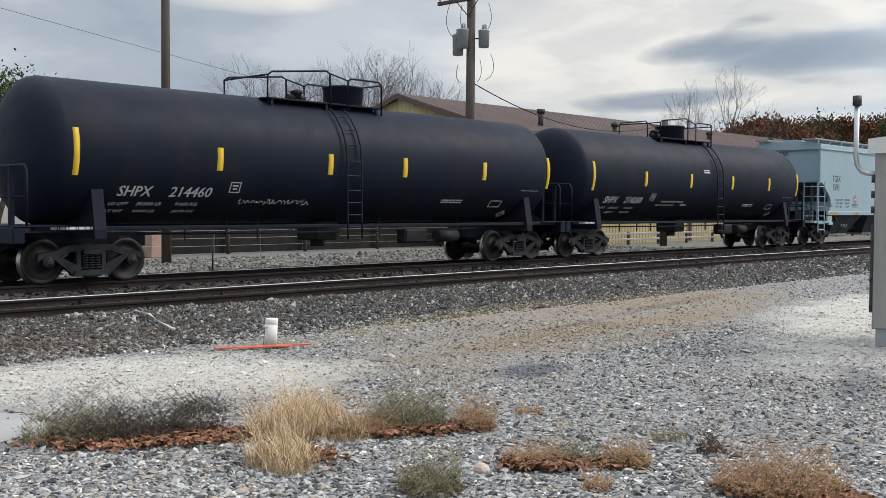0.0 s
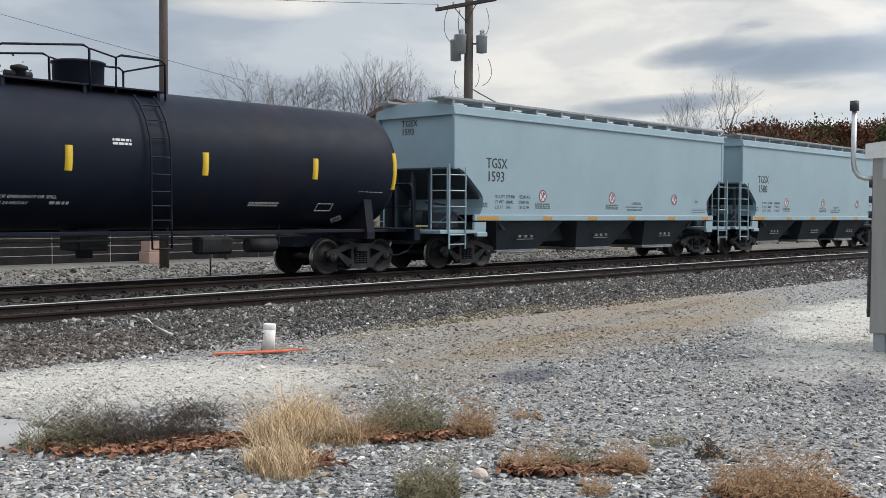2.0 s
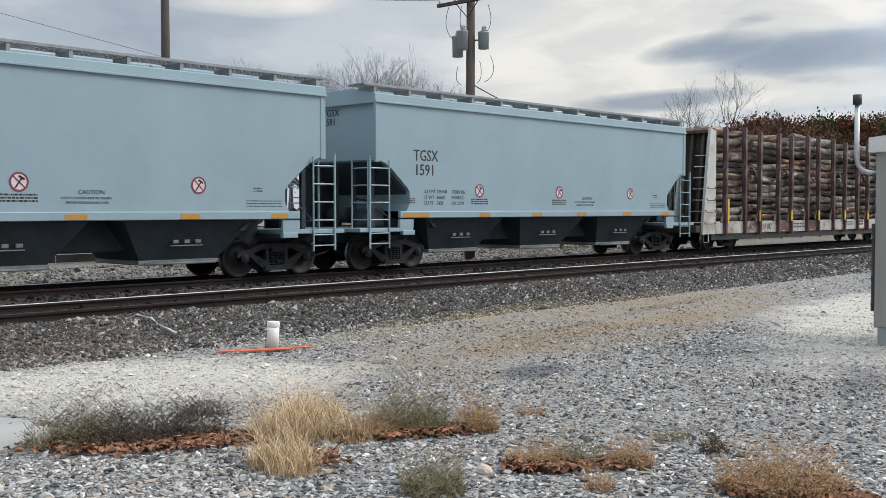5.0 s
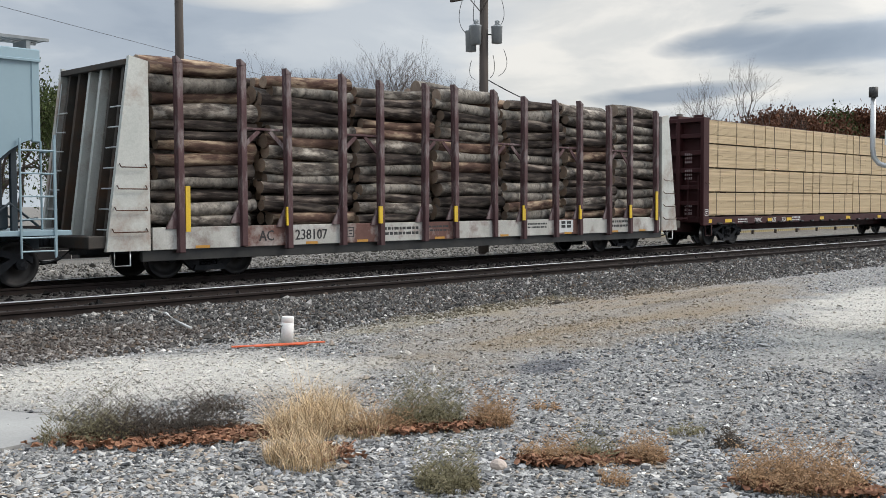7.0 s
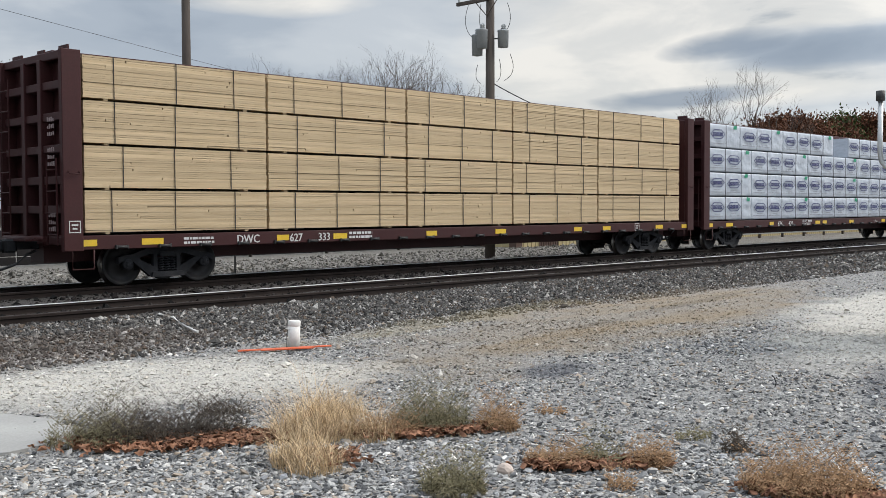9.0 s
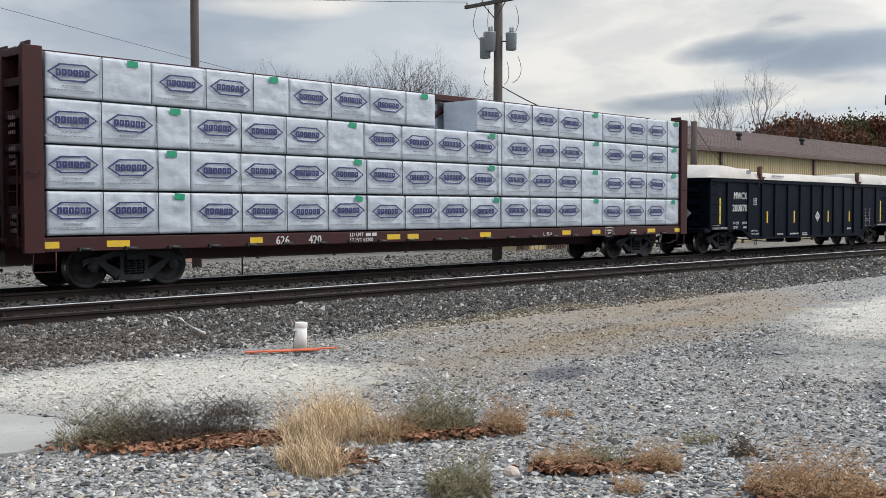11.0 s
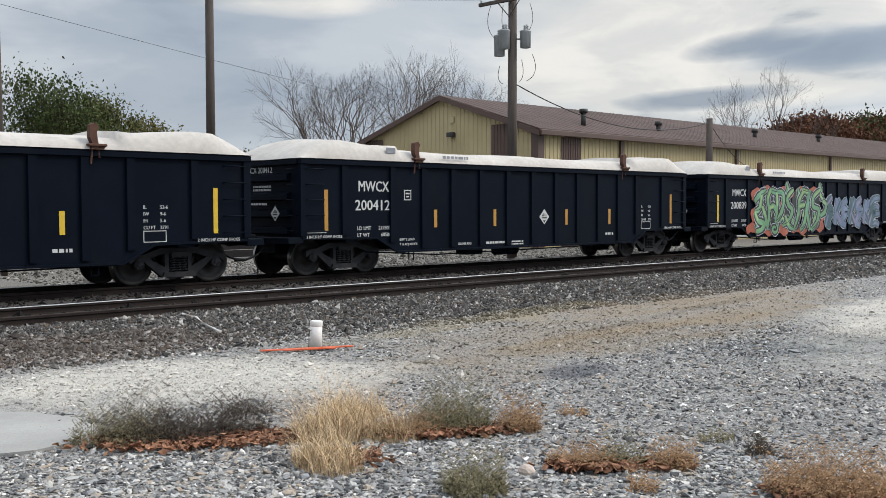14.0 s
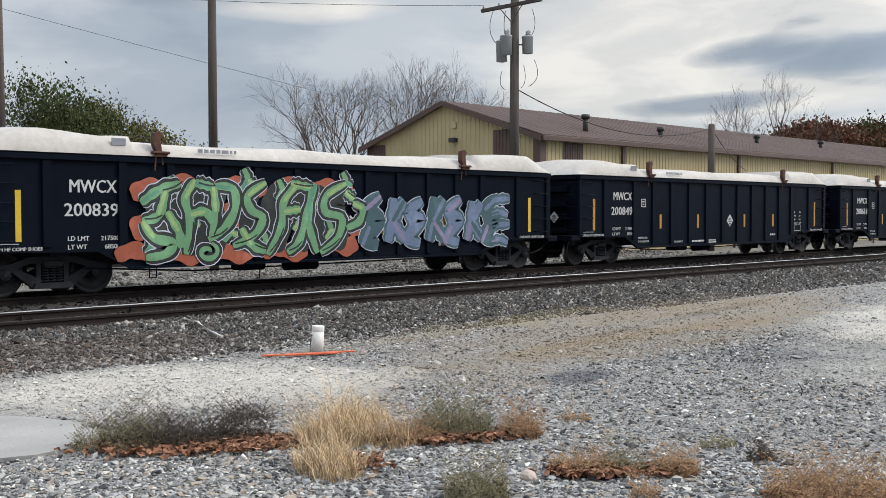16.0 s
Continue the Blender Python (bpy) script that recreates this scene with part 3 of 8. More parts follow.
        rod(bm, (x, y, z + top - 0.16), (x, y, z + top + 0.06), 0.22, 12)
        part("roof_vent", bm, M["dark_metal"], b, "round roof flue with a cap")
    return b


build_building()


# ---- poles and wires ----
def pole(x, y, height, r0, r1, label, lean=(0, 0)):
    p = thing("utility_pole", label, "utility pole", m=pose(x, y, BASE))
    bm = bm_new()
    rod(bm, (0, 0, 0), (lean[0] * height, lean[1] * height, height), r0, 16, r1)
    part("post", bm, M["pole"], p)
    return p


def insulator(bm, x, y, z, s=1.0):
    lathe(bm, [(0, 0.012 * s), (0.03 * s, 0.05 * s), (0.06 * s, 0.025 * s), (0.09 * s, 0.045 * s), (0.13 * s, 0.02 * s)], "z", (x, y, z), 10)


PX, PY = 29.1, 26.0


def build_transformer_pole():
    p = pole(PX, PY, 9.75 - BASE, 0.20, 0.155, "brown wooden utility pole with crossarm and grey transformers", (0.006, 0))
    top = 9.42 - BASE
    bm = bm_new()
    rbox(bm, (-1.5, -0.28, top - 0.065), (1.5, -0.16, top + 0.065), 0.008)
    arm = part("crossarm", bm, M["pole"], p)
    arm.matrix_basis = Matrix.Translation((0.05, 0, 0)) @ Matrix.Rotation(radians(-90), 4, "Z")
    for s in (-1, 1):
        bm = bm_new()
        rod(bm, (s * 0.55, -0.2, top - 0.05), (0, -0.18, top - 0.62), 0.018, 6)
        part("brace", bm, M["pole"], arm)
    for x in (-1.42, -0.62, 0.75, 1.42):
        bm = bm_new()
        insulator(bm, x, -0.2, top + 0.06)
        part("insulator", bm, M["grey_can"], arm)
    right = Vector((math.cos(radians(-50)), math.sin(radians(-50)), 0))
    for k, (along, across, z, h) in enumerate(((-0.46, 0.10, 7.34, 0.80), (-0.26, -0.30, 7.55, 0.72), (0.52, 0.0, 7.62, 0.66))):
        c = right * along + Vector((-right.y, right.x, 0)) * across
        bm = bm_new()
        lathe(bm, [(0, 0.10), (0.02, 0.20), (h - 0.05, 0.21), (h - 0.03, 0.225), (h, 0.20), (h + 0.04, 0.06)], "z", (c.x, c.y, z - BASE), 18)
        t = part("transformer", bm, M["grey_can"], p, "grey pole-mounted transformer can")
        bm = bm_new()
        insulator(bm, c.x + 0.07, c.y, z - BASE + h, 1.8)
        insulator(bm, c.x - 0.08, c.y - 0.05, z - BASE + h, 1.5)
        part("bushing", bm, M["grey_can"], t)
        bm = bm_new()
        rod(bm, (c.x, c.y, z - BASE + 0.35), (0.02, 0, z - BASE + 0.35), 0.03, 6)
        part("bracket", bm, M["dark_metal"], t)
    return p


def sag(a, b, drop, n=24):
    a, b = Vector(a), Vector(b)
    return [a.lerp(b, i / n) - Vector((0, 0, 4 * drop * (i / n) * (1 - i / n))) for i in range(n + 1)]


def cable(a, b, drop, r=0.012, label="thin black overhead wire"):
    bm = bm_new()
    pipe(bm, sag(a, b, drop), r, 5)
    return tagged(part("overhead_wire", bm, M["wire"]), label, "wire")


build_transformer_pole()
LX, LY = 18.55, 30.0
pole(LX, LY, 12.5 - BASE, 0.165, 0.125, "tall dark wooden utility pole behind the tracks")
S2X, S2Y = 46.4, 28.0
pole(S2X, S2Y, 6.15 - BASE, 0.19, 0.16, "short dark wooden service pole beside the building")

# ---- the train: parts that all cars share ----
WHEEL_R = 0.457
AXLE = 0.915           # half a truck's wheelbase
SHARED = {}
CARS, WHEELSETS, LOADS = [], [], []


def shared(key, make):
    if key not in SHARED:
        SHARED[key] = make()
    return SHARED[key]


def wheel_mesh(side):
    bm = bm_new()
    out = [(-0.815, 0.09), (-0.805, 0.14), (-0.77, 0.165), (-0.755, 0.25), (-0.765, 0.355), (-0.812, 0.375), (-0.812, 0.440), (-0.800, 0.452), (-0.705, 0.455), (-0.690, 0.481), (-0.676, 0.483), (-0.672, 0.46), (-0.672, 0.385), (-0.725, 0.36), (-0.715, 0.17), (-0.66, 0.14), (-0.655, 0.09)]
    lathe(bm, [(a * side, r) for a, r in out], "y", (0, 0, 0), 40)
    return mesh_of("wheel", bm, M["wheel"])


def tread_mesh(side):
    bm = bm_new()
    lathe(bm, [(-0.798 * side, 0.4535), (-0.706 * side, 0.4565), (-0.690 * side, 0.4825), (-0.677 * side, 0.4845)], "y", (0, 0, 0), 40)
    bmesh.ops.delete(bm, geom=[f for f in bm.faces if len(f.verts) > 4], context="FACES_ONLY")
    return mesh_of("tread", bm, M["tread"])


def cap_mesh(side):
    bm = bm_new()
    lathe(bm, [(-0.93 * side, 0.115), (-1.075 * side, 0.115), (-1.085 * side, 0.10), (-1.085 * side, 0.06), (-1.10 * side, 0.055), (-1.105 * side, 0.02)], "y", (0, 0, 0), 18)
    for k in range(3):
        a = k * math.tau / 3
        rod(bm, (0.075 * math.cos(a), -1.08 * side, 0.075 * math.sin(a)), (0.075 * math.cos(a), -1.105 * side, 0.075 * math.sin(a)), 0.02, 6)
    return mesh_of("bearing_cap", bm, M["truck"])


def axle_mesh():
    bm = bm_new()
    rod(bm, (0, -0.95, 0), (0, 0.95, 0), 0.085, 12)
    return mesh_of("wheelset", bm, M["wheel"])


def frame_mesh():
    bm = bm_new()
    a, b = -1.07, -0.93
    prism(bm, [(-1.13, 0.47), (-1.13, 0.61), (-0.98, 0.655), (-0.80, 0.665), (-0.45, 0.79), (0.45, 0.79), (0.80, 0.665), (0.98, 0.655), (1.13, 0.61), (1.13, 0.47), (0.98, 0.56), (0.80, 0.54), (0.42, 0.66), (-0.42, 0.66), (-0.80, 0.54), (-0.98, 0.56)], "y", a, b)
    for s in (-1, 1):
        prism(bm, [(s * 0.86, 0.56), (s * 0.70, 0.58), (s * 0.21, 0.33), (s * 0.27, 0.17), (s * 0.40, 0.19)], "y", a + 0.006, b - 0.006)
        prism(bm, [(s * 0.23, 0.27), (s * 0.32, 0.27), (s * 0.32, 0.68), (s * 0.23, 0.68)], "y", a + 0.012, b - 0.012)
    prism(bm, [(-0.40, 0.17), (0.40, 0.17), (0.36, 0.28), (-0.36, 0.28)], "y", a - 0.05, b + 0.05)
    return mesh_of("side_frame", bm, M["truck"])


def spring_mesh():
    bm = bm_new()
    r, turns, n = 0.062, 6, 6 * 10
    pipe(bm, [(r * math.cos(k * math.tau / 10), r * math.sin(k * math.tau / 10), 0.28 + 0.31 * k / n) for k in range(n + 1)], 0.017, 5)
    return mesh_of("spring", bm, M["truck"])


def bolster_mesh():
    bm = bm_new()
    prism(bm, [(-1.12, 0.60), (1.12, 0.60), (1.12, 0.70), (0.5, 0.82), (-0.5, 0.82), (-1.12, 0.70)], "x", -0.19, 0.19)
    for s in (-1, 1):
        rod(bm, (s * 0.52, -0.80, 0.42), (s * 0.52, 0.80, 0.42), 0.05, 8)      # brake beam
        rbox(bm, (s * 0.52 - 0.10, -0.80, 0.30), (s * 0.52 + 0.02, -0.66, 0.60), 0.01)
        rbox(bm, (s * 0.52 - 0.10, 0.66, 0.30), (s * 0.52 + 0.02, 0.80, 0.60), 0.01)
    return mesh_of("truck", bm, M["truck"])


def add_truck(car, x):
    """A three-piece truck with two wheelsets that turn."""
    t = share("truck", shared("bolster", bolster_mesh), car, pose(x, 0, 0))
    fr, sp = shared("frame", frame_mesh), shared("spring", spring_mesh)
    for turn in (0, 180):
        share("side_frame", fr, t, pose(0, 0, 0, 0, 0, turn))
        for k in (-0.135, 0, 0.135):
            share("spring", sp, t, pose(k, -1.02 if turn == 0 else 1.02, 0.0))
    for s in (-1, 1):
        w = share("wheelset", shared("axle", axle_mesh), car, pose(x + s * AXLE, 0, WHEEL_R))
        for side in (1, -1):
            share("wheel", shared(("wheel", side), lambda: wheel_mesh(side)), w, Matrix())
            share("tread", shared(("tread", side), lambda: tread_mesh(side)), w, Matrix())
            share("bearing_cap", shared(("cap", side), lambda: cap_mesh(side)), w, Matrix())
        WHEELSETS.append((w, x + s * AXLE))


def coupler_mesh():
    bm = bm_new()
    rbox(bm, (0.0, -0.09, 0.80), (0.55, 0.09, 0.96), 0.02)
    rbox(bm, (-0.20, -0.16, 0.74), (0.05, 0.12, 1.02), 0.04)
    rbox(bm, (-0.27, -0.02, 0.76), (-0.12, 0.15, 1.00), 0.04)
    return mesh_of("coupler", bm, M["truck"])


def hose_mesh():
    bm = bm_new()
    pipe(bm, [(0.35, -0.32, 0.78), (0.15, -0.34, 0.70), (-0.05, -0.30, 0.52), (-0.30, -0.22, 0.42), (-0.55, -0.12, 0.40)], 0.028, 8)
    return mesh_of("air_hose", bm, M["wire"])


def cross_ladder(bm, x0, x1, y, z0, z1, n, r=0.014):
    for x in (x0, x1):
        rod(bm, (x, y, z0), (x, y, z1), r * 1.3, 6)
    for i in range(n):
        z = z0 + (z1 - z0) * (i + 0.5) / n
        rod(bm, (x0, y, z), (x1, y, z), r, 6)


def end_ladder(bm, x, y0, y1, z0, z1, n, r=0.014):
    for y in (y0, y1):
        rod(bm, (x, y, z0), (x, y, z1), r * 1.3, 6)
    for i in range(n):
        z = z0 + (z1 - z0) * (i + 0.5) / n
        rod(bm, (x, y0, z), (x, y1, z), r, 6)


def new_car(kind, label, centre, half, trucks, category="freight car"):
    """The empty that carries one car; its place is at rail height in the middle of the car."""
    car = thing(kind, label, category, "cars of the freight train", pose(centre, TRACK_FAR, 0))
    CARS.append((car, centre))
    for x in (-trucks, trucks):
        add_truck(car, x)
    for s in (-1, 1):
        share("coupler", shared("coupler", coupler_mesh), car, pose(s * half, 0, 0, 0, 0, 0 if s < 0 else 180))
        share("air_hose", shared("hose", hose_mesh), car, pose(s * half, 0, 0, 0, 0, 0 if s < 0 else 180))
    return car


def load_of(kind, label, centre, category):
    ob = thing(kind, label, category, m=pose(centre, TRACK_FAR, 0))
    LOADS.append((ob, centre))
    return ob


def bars(parent, x, z, w, h, y, material_, rows=1, step=0.0, name="lettering", tilt=90, seed=0):
    """Unreadable small print: rows of short flat bars."""
    rng = random.Random(seed)
    bm = bm_new()
    for k in range(rows):
        p = x
        while p < x + w:
            q = min(p + rng.uniform(0.5, 2.6) * h, x + w)
            zz = -k * step
            v = [bm.verts.new(c) for c in ((p - x, 0, zz), (q - x, 0, zz), (q - x, 0, zz + h), (p - x, 0, zz + h))]
            bm.faces.new(v)
            p = q + h * 0.45
    bm.normal_update()
    bmesh.ops.solidify(bm, geom=list(bm.faces), thickness=0.003)
    ob = part(name, bm, material_, parent)
    ob.matrix_basis = pose(x, y, z, tilt - 90, 0, 0)
    return ob


def square_frame(parent, x, z, w, h, y, material_, t=0.02, name="stencil", tilt=90, inner=True):
    bm = bm_new()
    for a, b, c, d in ((0, 0, w, t), (0, h - t, w, h), (0, t, t, h - t), (w - t, t, w, h - t)):
        box(bm, (a, -0.003, b), (c, 0.0, d))
    if inner:
        box(bm, (w * 0.3, -0.003, h * 0.28), (w * 0.7, 0, h * 0.42))
        box(bm, (w * 0.22, -0.003, h * 0.58), (w * 0.78, 0, h * 0.72))
    ob = part(name, bm, material_, parent)
    ob.matrix_basis = pose(x, y, z, tilt - 90, 0, 0)
    return ob


def diamond(parent, x, z, r, y, tilt=90, material_="white_paint"):
    bm = bm_new()
    plate(bm, [(0, 0, -r), (r, 0, 0), (0, 0, r), (-r, 0, 0)], (0, -1, 0), 0.004)
    ob = part("placard", bm, M[material_], parent, "diamond hazard placard")
    ob.matrix_basis = pose(x, y, z, tilt - 90, 0, 0)
    bm = bm_new()
    for k in range(4):
        box(bm, (-r * 0.45 + k * r * 0.25, -0.007, r * 0.05), (-r * 0.45 + k * r * 0.25 + r * 0.12, -0.004, r * (0.45 if k in (1, 2) else 0.3)))
    box(bm, (-r * 0.5, -0.007, -r * 0.2), (r * 0.5, -0.004, -r * 0.05))
    plate(bm, [(-r * 0.3, -0.004, -r * 0.45), (r * 0.3, -0.004, -r * 0.45), (0, -0.004, -r * 0.8)], (0, -1, 0), 0.003)
    part("print", bm, M["black_paint"], ob)
    return ob


# ---- tank cars ----
TR, TZ = 1.53, 2.72


def on_tank(z, lift=0.004):
    """The place across the car and the slope of the shell at a height, on the camera's side."""
    a = math.asin((z - TZ) / TR)
    return -(TR + lift) * math.cos(a), 90 - math.degrees(a)


def tank_strip(bm, x, w, z0, z1, lift=0.003, n=8):
    prev = None
    for i in range(n + 1):
        a = math.asin((z0 + (z1 - z0) * i / n - TZ) / TR)
        r = TR + lift
        q = [bm.verts.new((xx, -rr * math.cos(a), TZ + rr * math.sin(a))) for rr in (r, TR - 0.004) for xx in (x - w / 2, x + w / 2)]
        if prev:
            bm.faces.new((prev[0], prev[1], q[1], q[0])).smooth = True
            bm.faces.new((prev[0], q[0], q[2], prev[2]))
            bm.faces.new((prev[1], prev[3], q[3], q[1]))
        prev = q


def tank_shell():
    bm = bm_new()
    cyl, deep = 7.62, 0.62
    out = []
    for k in range(9):
        a = math.pi / 2 * k / 8
        out.append((-cyl - deep * math.cos(a), max(0.02, TR * math.sin(a))))
    for x in (-5.2, -5.19, -2.6, -2.59, 0, 0.01, 2.6, 2.61, 5.2, 5.21):
        out.append((x, TR + (0.0015 if round(x * 100) % 10 else 0)))
    for k in range(9):
        a = math.pi / 2 * (1 - k / 8)
        out.append((cyl + deep * math.cos(a), max(0.02, TR * math.sin(a))))
    lathe(bm, out, "x", (0, 0, TZ), 72)
    return mesh_of("tank_shell", bm, M["tank"])


def build_tank(number, centre, scribble, strips, ladder_at, dome_at, valve_at):
    car = new_car("tank_car", f"black cylindrical tank car with white stencils and yellow reflectors", centre, 8.62, 6.94)
    share("tank_shell", shared("shell", tank_shell), car, Matrix())

    def sill():
        bm = bm_new()
        rbox(bm, (-8.3, -1.36, 1.09), (8.3, -1.26, 1.17), 0.01)
        rbox(bm, (-8.3, 1.26, 1.09), (8.3, 1.36, 1.17), 0.01)
        for s in (-1, 1):
            rbox(bm, (s * 8.62 - 0.12, -1.45, 0.84), (s * 8.62 + 0.12, 1.45, 1.16), 0.02)
            box(bm, (min(s * 5.3, s * 8.5), -0.35, 0.72), (max(s * 5.3, s * 8.5), 0.35, 1.02))
            prism(bm, [(-1.45, 0.92), (1.45, 0.92), (1.45, 1.10), (1.30, 1.95), (0.9, 1.55), (0.4, 1.30), (-0.4, 1.30), (-0.9, 1.55), (-1.30, 1.95), (-1.45, 1.10)], "x", s * 6.94 - 0.13, s * 6.94 + 0.13)
        return mesh_of("underframe", bm, M["tank"])
    share("underframe", shared("tank_sill", sill), car, Matrix())

    def deck(s):
        bm = bm_new()
        rbox(bm, (min(s * 7.6, s * 8.72), -1.46, 1.165), (max(s * 7.6, s * 8.72), 1.46, 1.19), 0.006)
        return mesh_of("end_platform", bm, M["tank"])
    for s in (-1, 1):
        share("end_platform", shared(("deck", s), lambda: deck(s)), car, Matrix())
        bm = bm_new()
        x = s * 8.45
        pipe(bm, [(x, -1.42, 1.18), (x, -1.42, 2.25), (x, -1.34, 2.36), (x, 1.34, 2.36), (x, 1.42, 2.25), (x, 1.42, 1.18)], 0.03, 8)
        pipe(bm, [(x, -1.42, 1.75), (x, 1.42, 1.75)], 0.022, 6)
        for y in (-0.75, 0.75):
            rbox(bm, (x - 0.05, y - 0.05, 1.18), (x + 0.05, y + 0.05, 2.36), 0.01)
        part("end_rail", bm, M["tank"], car)

    def gear():
        bm = bm_new()
        pipe(bm, [(-5.6, -0.55, 0.98), (-1.0, -0.55, 0.96), (3.8, -0.55, 0.98), (5.6, -0.5, 1.0)], 0.03, 6)
        rbox(bm, (-0.45, -0.42, 0.74), (0.25, 0.42, 1.22), 0.04)
        rod(bm, (-0.1, 0, 0.58), (-0.1, 0, 0.8), 0.18, 12)
        rbox(bm, (2.2, -0.95, 0.62), (3.1, -0.55, 1.02), 0.06)
        rod(bm, (3.6, -0.75, 0.80), (4.4, -0.75, 0.80), 0.17, 12)
        for x in (-4.4, -3.3, -2.4, 1.6, 4.7):
            rod(bm, (x, -0.55, 0.80), (x, -0.55, 1.30), 0.025, 6)
        return mesh_of("brake_gear", bm, M["truck"])
    share("brake_gear", shared("tank_gear", gear), car, Matrix())

    def ladder():
        bm = bm_new()
        arc = [(-1.66, 0.80), (-1.64, 1.4), (-1.63, 2.0)] + [(-(TR + 0.10) * math.cos(a), TZ + (TR + 0.10) * math.sin(a)) for a in (0.0, 0.25, 0.5, 0.75, 0.95)]
        for x in (0.55, 1.02):
            pipe(bm, [(x, y, z) for y, z in arc], 0.024, 6)
        pts = []
        for (y0, z0), (y1, z1) in zip(arc, arc[1:]):
            n = max(1, round(math.dist((y0, z0), (y1, z1)) / 0.30))
            pts += [(y0 + (y1 - y0) * k / n, z0 + (z1 - z0) * k / n) for k in range(n)]
        for y, z in pts:
            rod(bm, (0.55, y, z), (1.02, y, z), 0.016, 6)
        return mesh_of("ladder", bm, M["tank"])
    share("ladder", shared("tank_ladder", ladder), car, pose(ladder_at, 0, 0))

    def platform():
        bm = bm_new()
        for y in (-0.88, 0.5):
            rbox(bm, (-2.35, y, 4.16), (1.35, y + 0.38, 4.20), 0.006)
        for i in range(20):
            rbox(bm, (-2.35 + i * 0.19, -0.5, 4.165), (-2.31 + i * 0.19, 0.5, 4.19), 0.004)
        for x in (-2.2, -0.5, 1.2):
            rbox(bm, (x - 0.04, -0.86, 3.92), (x + 0.04, -0.80, 4.17), 0.005)
            rbox(bm, (x - 0.04, 0.80, 3.92), (x + 0.04, 0.86, 4.17), 0.005)
        return mesh_of("top_platform", bm, M["tank"])
    share("top_platform", shared("tank_platform", platform), car, Matrix())

    def rails():
        bm = bm_new()
        for y in (-0.88, 0.88):
            pipe(bm, [(-2.35, y, 4.05), (-2.35, y, 4.72), (-2.22, y, 4.80), (-0.55, y, 4.98), (-0.42, y, 4.92), (-0.40, y, 4.05)], 0.026, 6)
            pipe(bm, [(0.18, y, 4.05), (0.18, y, 4.80), (0.30, y, 4.86), (1.25, y, 4.86), (1.35, y, 4.78), (1.35, y, 4.0)], 0.026, 6)
            rod(bm, (-0.40, y, 4.92), (0.18, y, 4.80), 0.02, 6)
        rod(bm, (-2.35, -0.88, 4.72), (-2.35, 0.88, 4.72), 0.022, 6)
        rod(bm, (1.35, -0.88, 4.78), (1.35, 0.88, 4.78), 0.022, 6)
        return mesh_of("safety_railing", bm, M["tank"])
    share("safety_railing", shared("tank_rails", rails), car, Matrix())

    def dome():
        bm = bm_new()
        lathe(bm, [(4.18, 0.50), (4.22, 0.52), (4.68, 0.53), (4.70, 0.56), (4.74, 0.56), (4.76, 0.50)], "z", (-0.55, 0, 0), 26)
        return mesh_of("valve_housing", bm, M["tank"])
    share("valve_housing", shared("tank_dome", dome), car, pose(dome_at, 0, 0))

    def valves():
        bm = bm_new()
        lathe(bm, [(4.18, 0.13), (4.42, 0.13), (4.44, 0.17), (4.50, 0.17), (4.54, 0.05)], "z", (-1.75, -0.15, 0), 14)
        rod(bm, (-2.05, -0.15, 4.33), (-1.5, -0.15, 4.33), 0.08, 10)
        return mesh_of("relief_valve", bm, M["truck"])
    share("relief_valve", shared("tank_valves", valves), car, pose(valve_at, 0, 0))

    for k, x in enumerate(strips):
        big = k in (0, 5)
        bm = bm_new()
        tank_strip(bm, x, 0.13 if big else 0.16, 2.19 if big else 2.38, 3.13 if big else 2.88)
        part("reflector", bm, M["yellow"], car, "yellow reflective strip")
    y, tilt = on_tank(1.90)
    letters("SHPX", 0.36, M["white_paint"], car, (-6.50, y + 0.05, 1.79), turn=tilt, italic=0.12, squeeze=0.90)
    letters(number, 0.36, M["white_paint"], car, (-5.28, y + 0.05, 1.79), turn=tilt, italic=0.12, squeeze=0.98)
    for z, word, pounds, kilos in ((1.60, "LD LMT", "202000 LB", "91600 KG"), (1.45, "LT WT", "84000 LB", "38100 KG")):
        y, tilt = on_tank(z + 0.04)
        for text, x in ((word, -6.60), (pounds, -5.95), (kilos, -5.02)):
            letters(text, 0.135, M["white_paint"], car, (x, y + 0.02, z), turn=tilt, italic=0.12)
    y, tilt = on_tank(2.02)
    square_frame(car, -3.80, 1.90, 0.28, 0.26, y, M["white_paint"], tilt=tilt)
    if not scribble:
        y, tilt = on_tank(1.86)
        letters("IN CASE OF EMERGENCY OR SPILL", 0.10, M["white_paint"], car, (-2.87, y + 0.02, 1.83), turn=tilt, italic=0.1)
        y, tilt = on_tank(1.75)
        letters("CALL TOLL-FREE 24-HR/DAY", 0.10, M["white_paint"], car, (-3.15, y + 0.02, 1.71), turn=tilt, italic=0.1)
        bars(car, -1.45, 1.715, 0.40, 0.07, y + 0.005, M["white_paint"], tilt=tilt, seed=9)
        y, tilt = on_tank(3.05)
        bars(car, -0.25, 3.02, 0.42, 0.05, y - 0.004, M["white_paint"], 2, 0.08, tilt=tilt, seed=21)
    else:
        rng = random.Random(5)
        y, tilt = on_tank(1.70)
        bm = bm_new()
        px = 0.0
        for k in range(9):
            n = 9
            w, h = rng.uniform(0.12, 0.30), rng.uniform(0.04, 0.15)
            pipe(bm, [(px + w * i / n + 0.03 * math.sin(i * 1.7 + k), 0, h * math.sin(i * rng.uniform(0.9, 1.5) + k) * 0.6) for i in range(n + 1)], 0.009, 4)
            px += w + 0.03
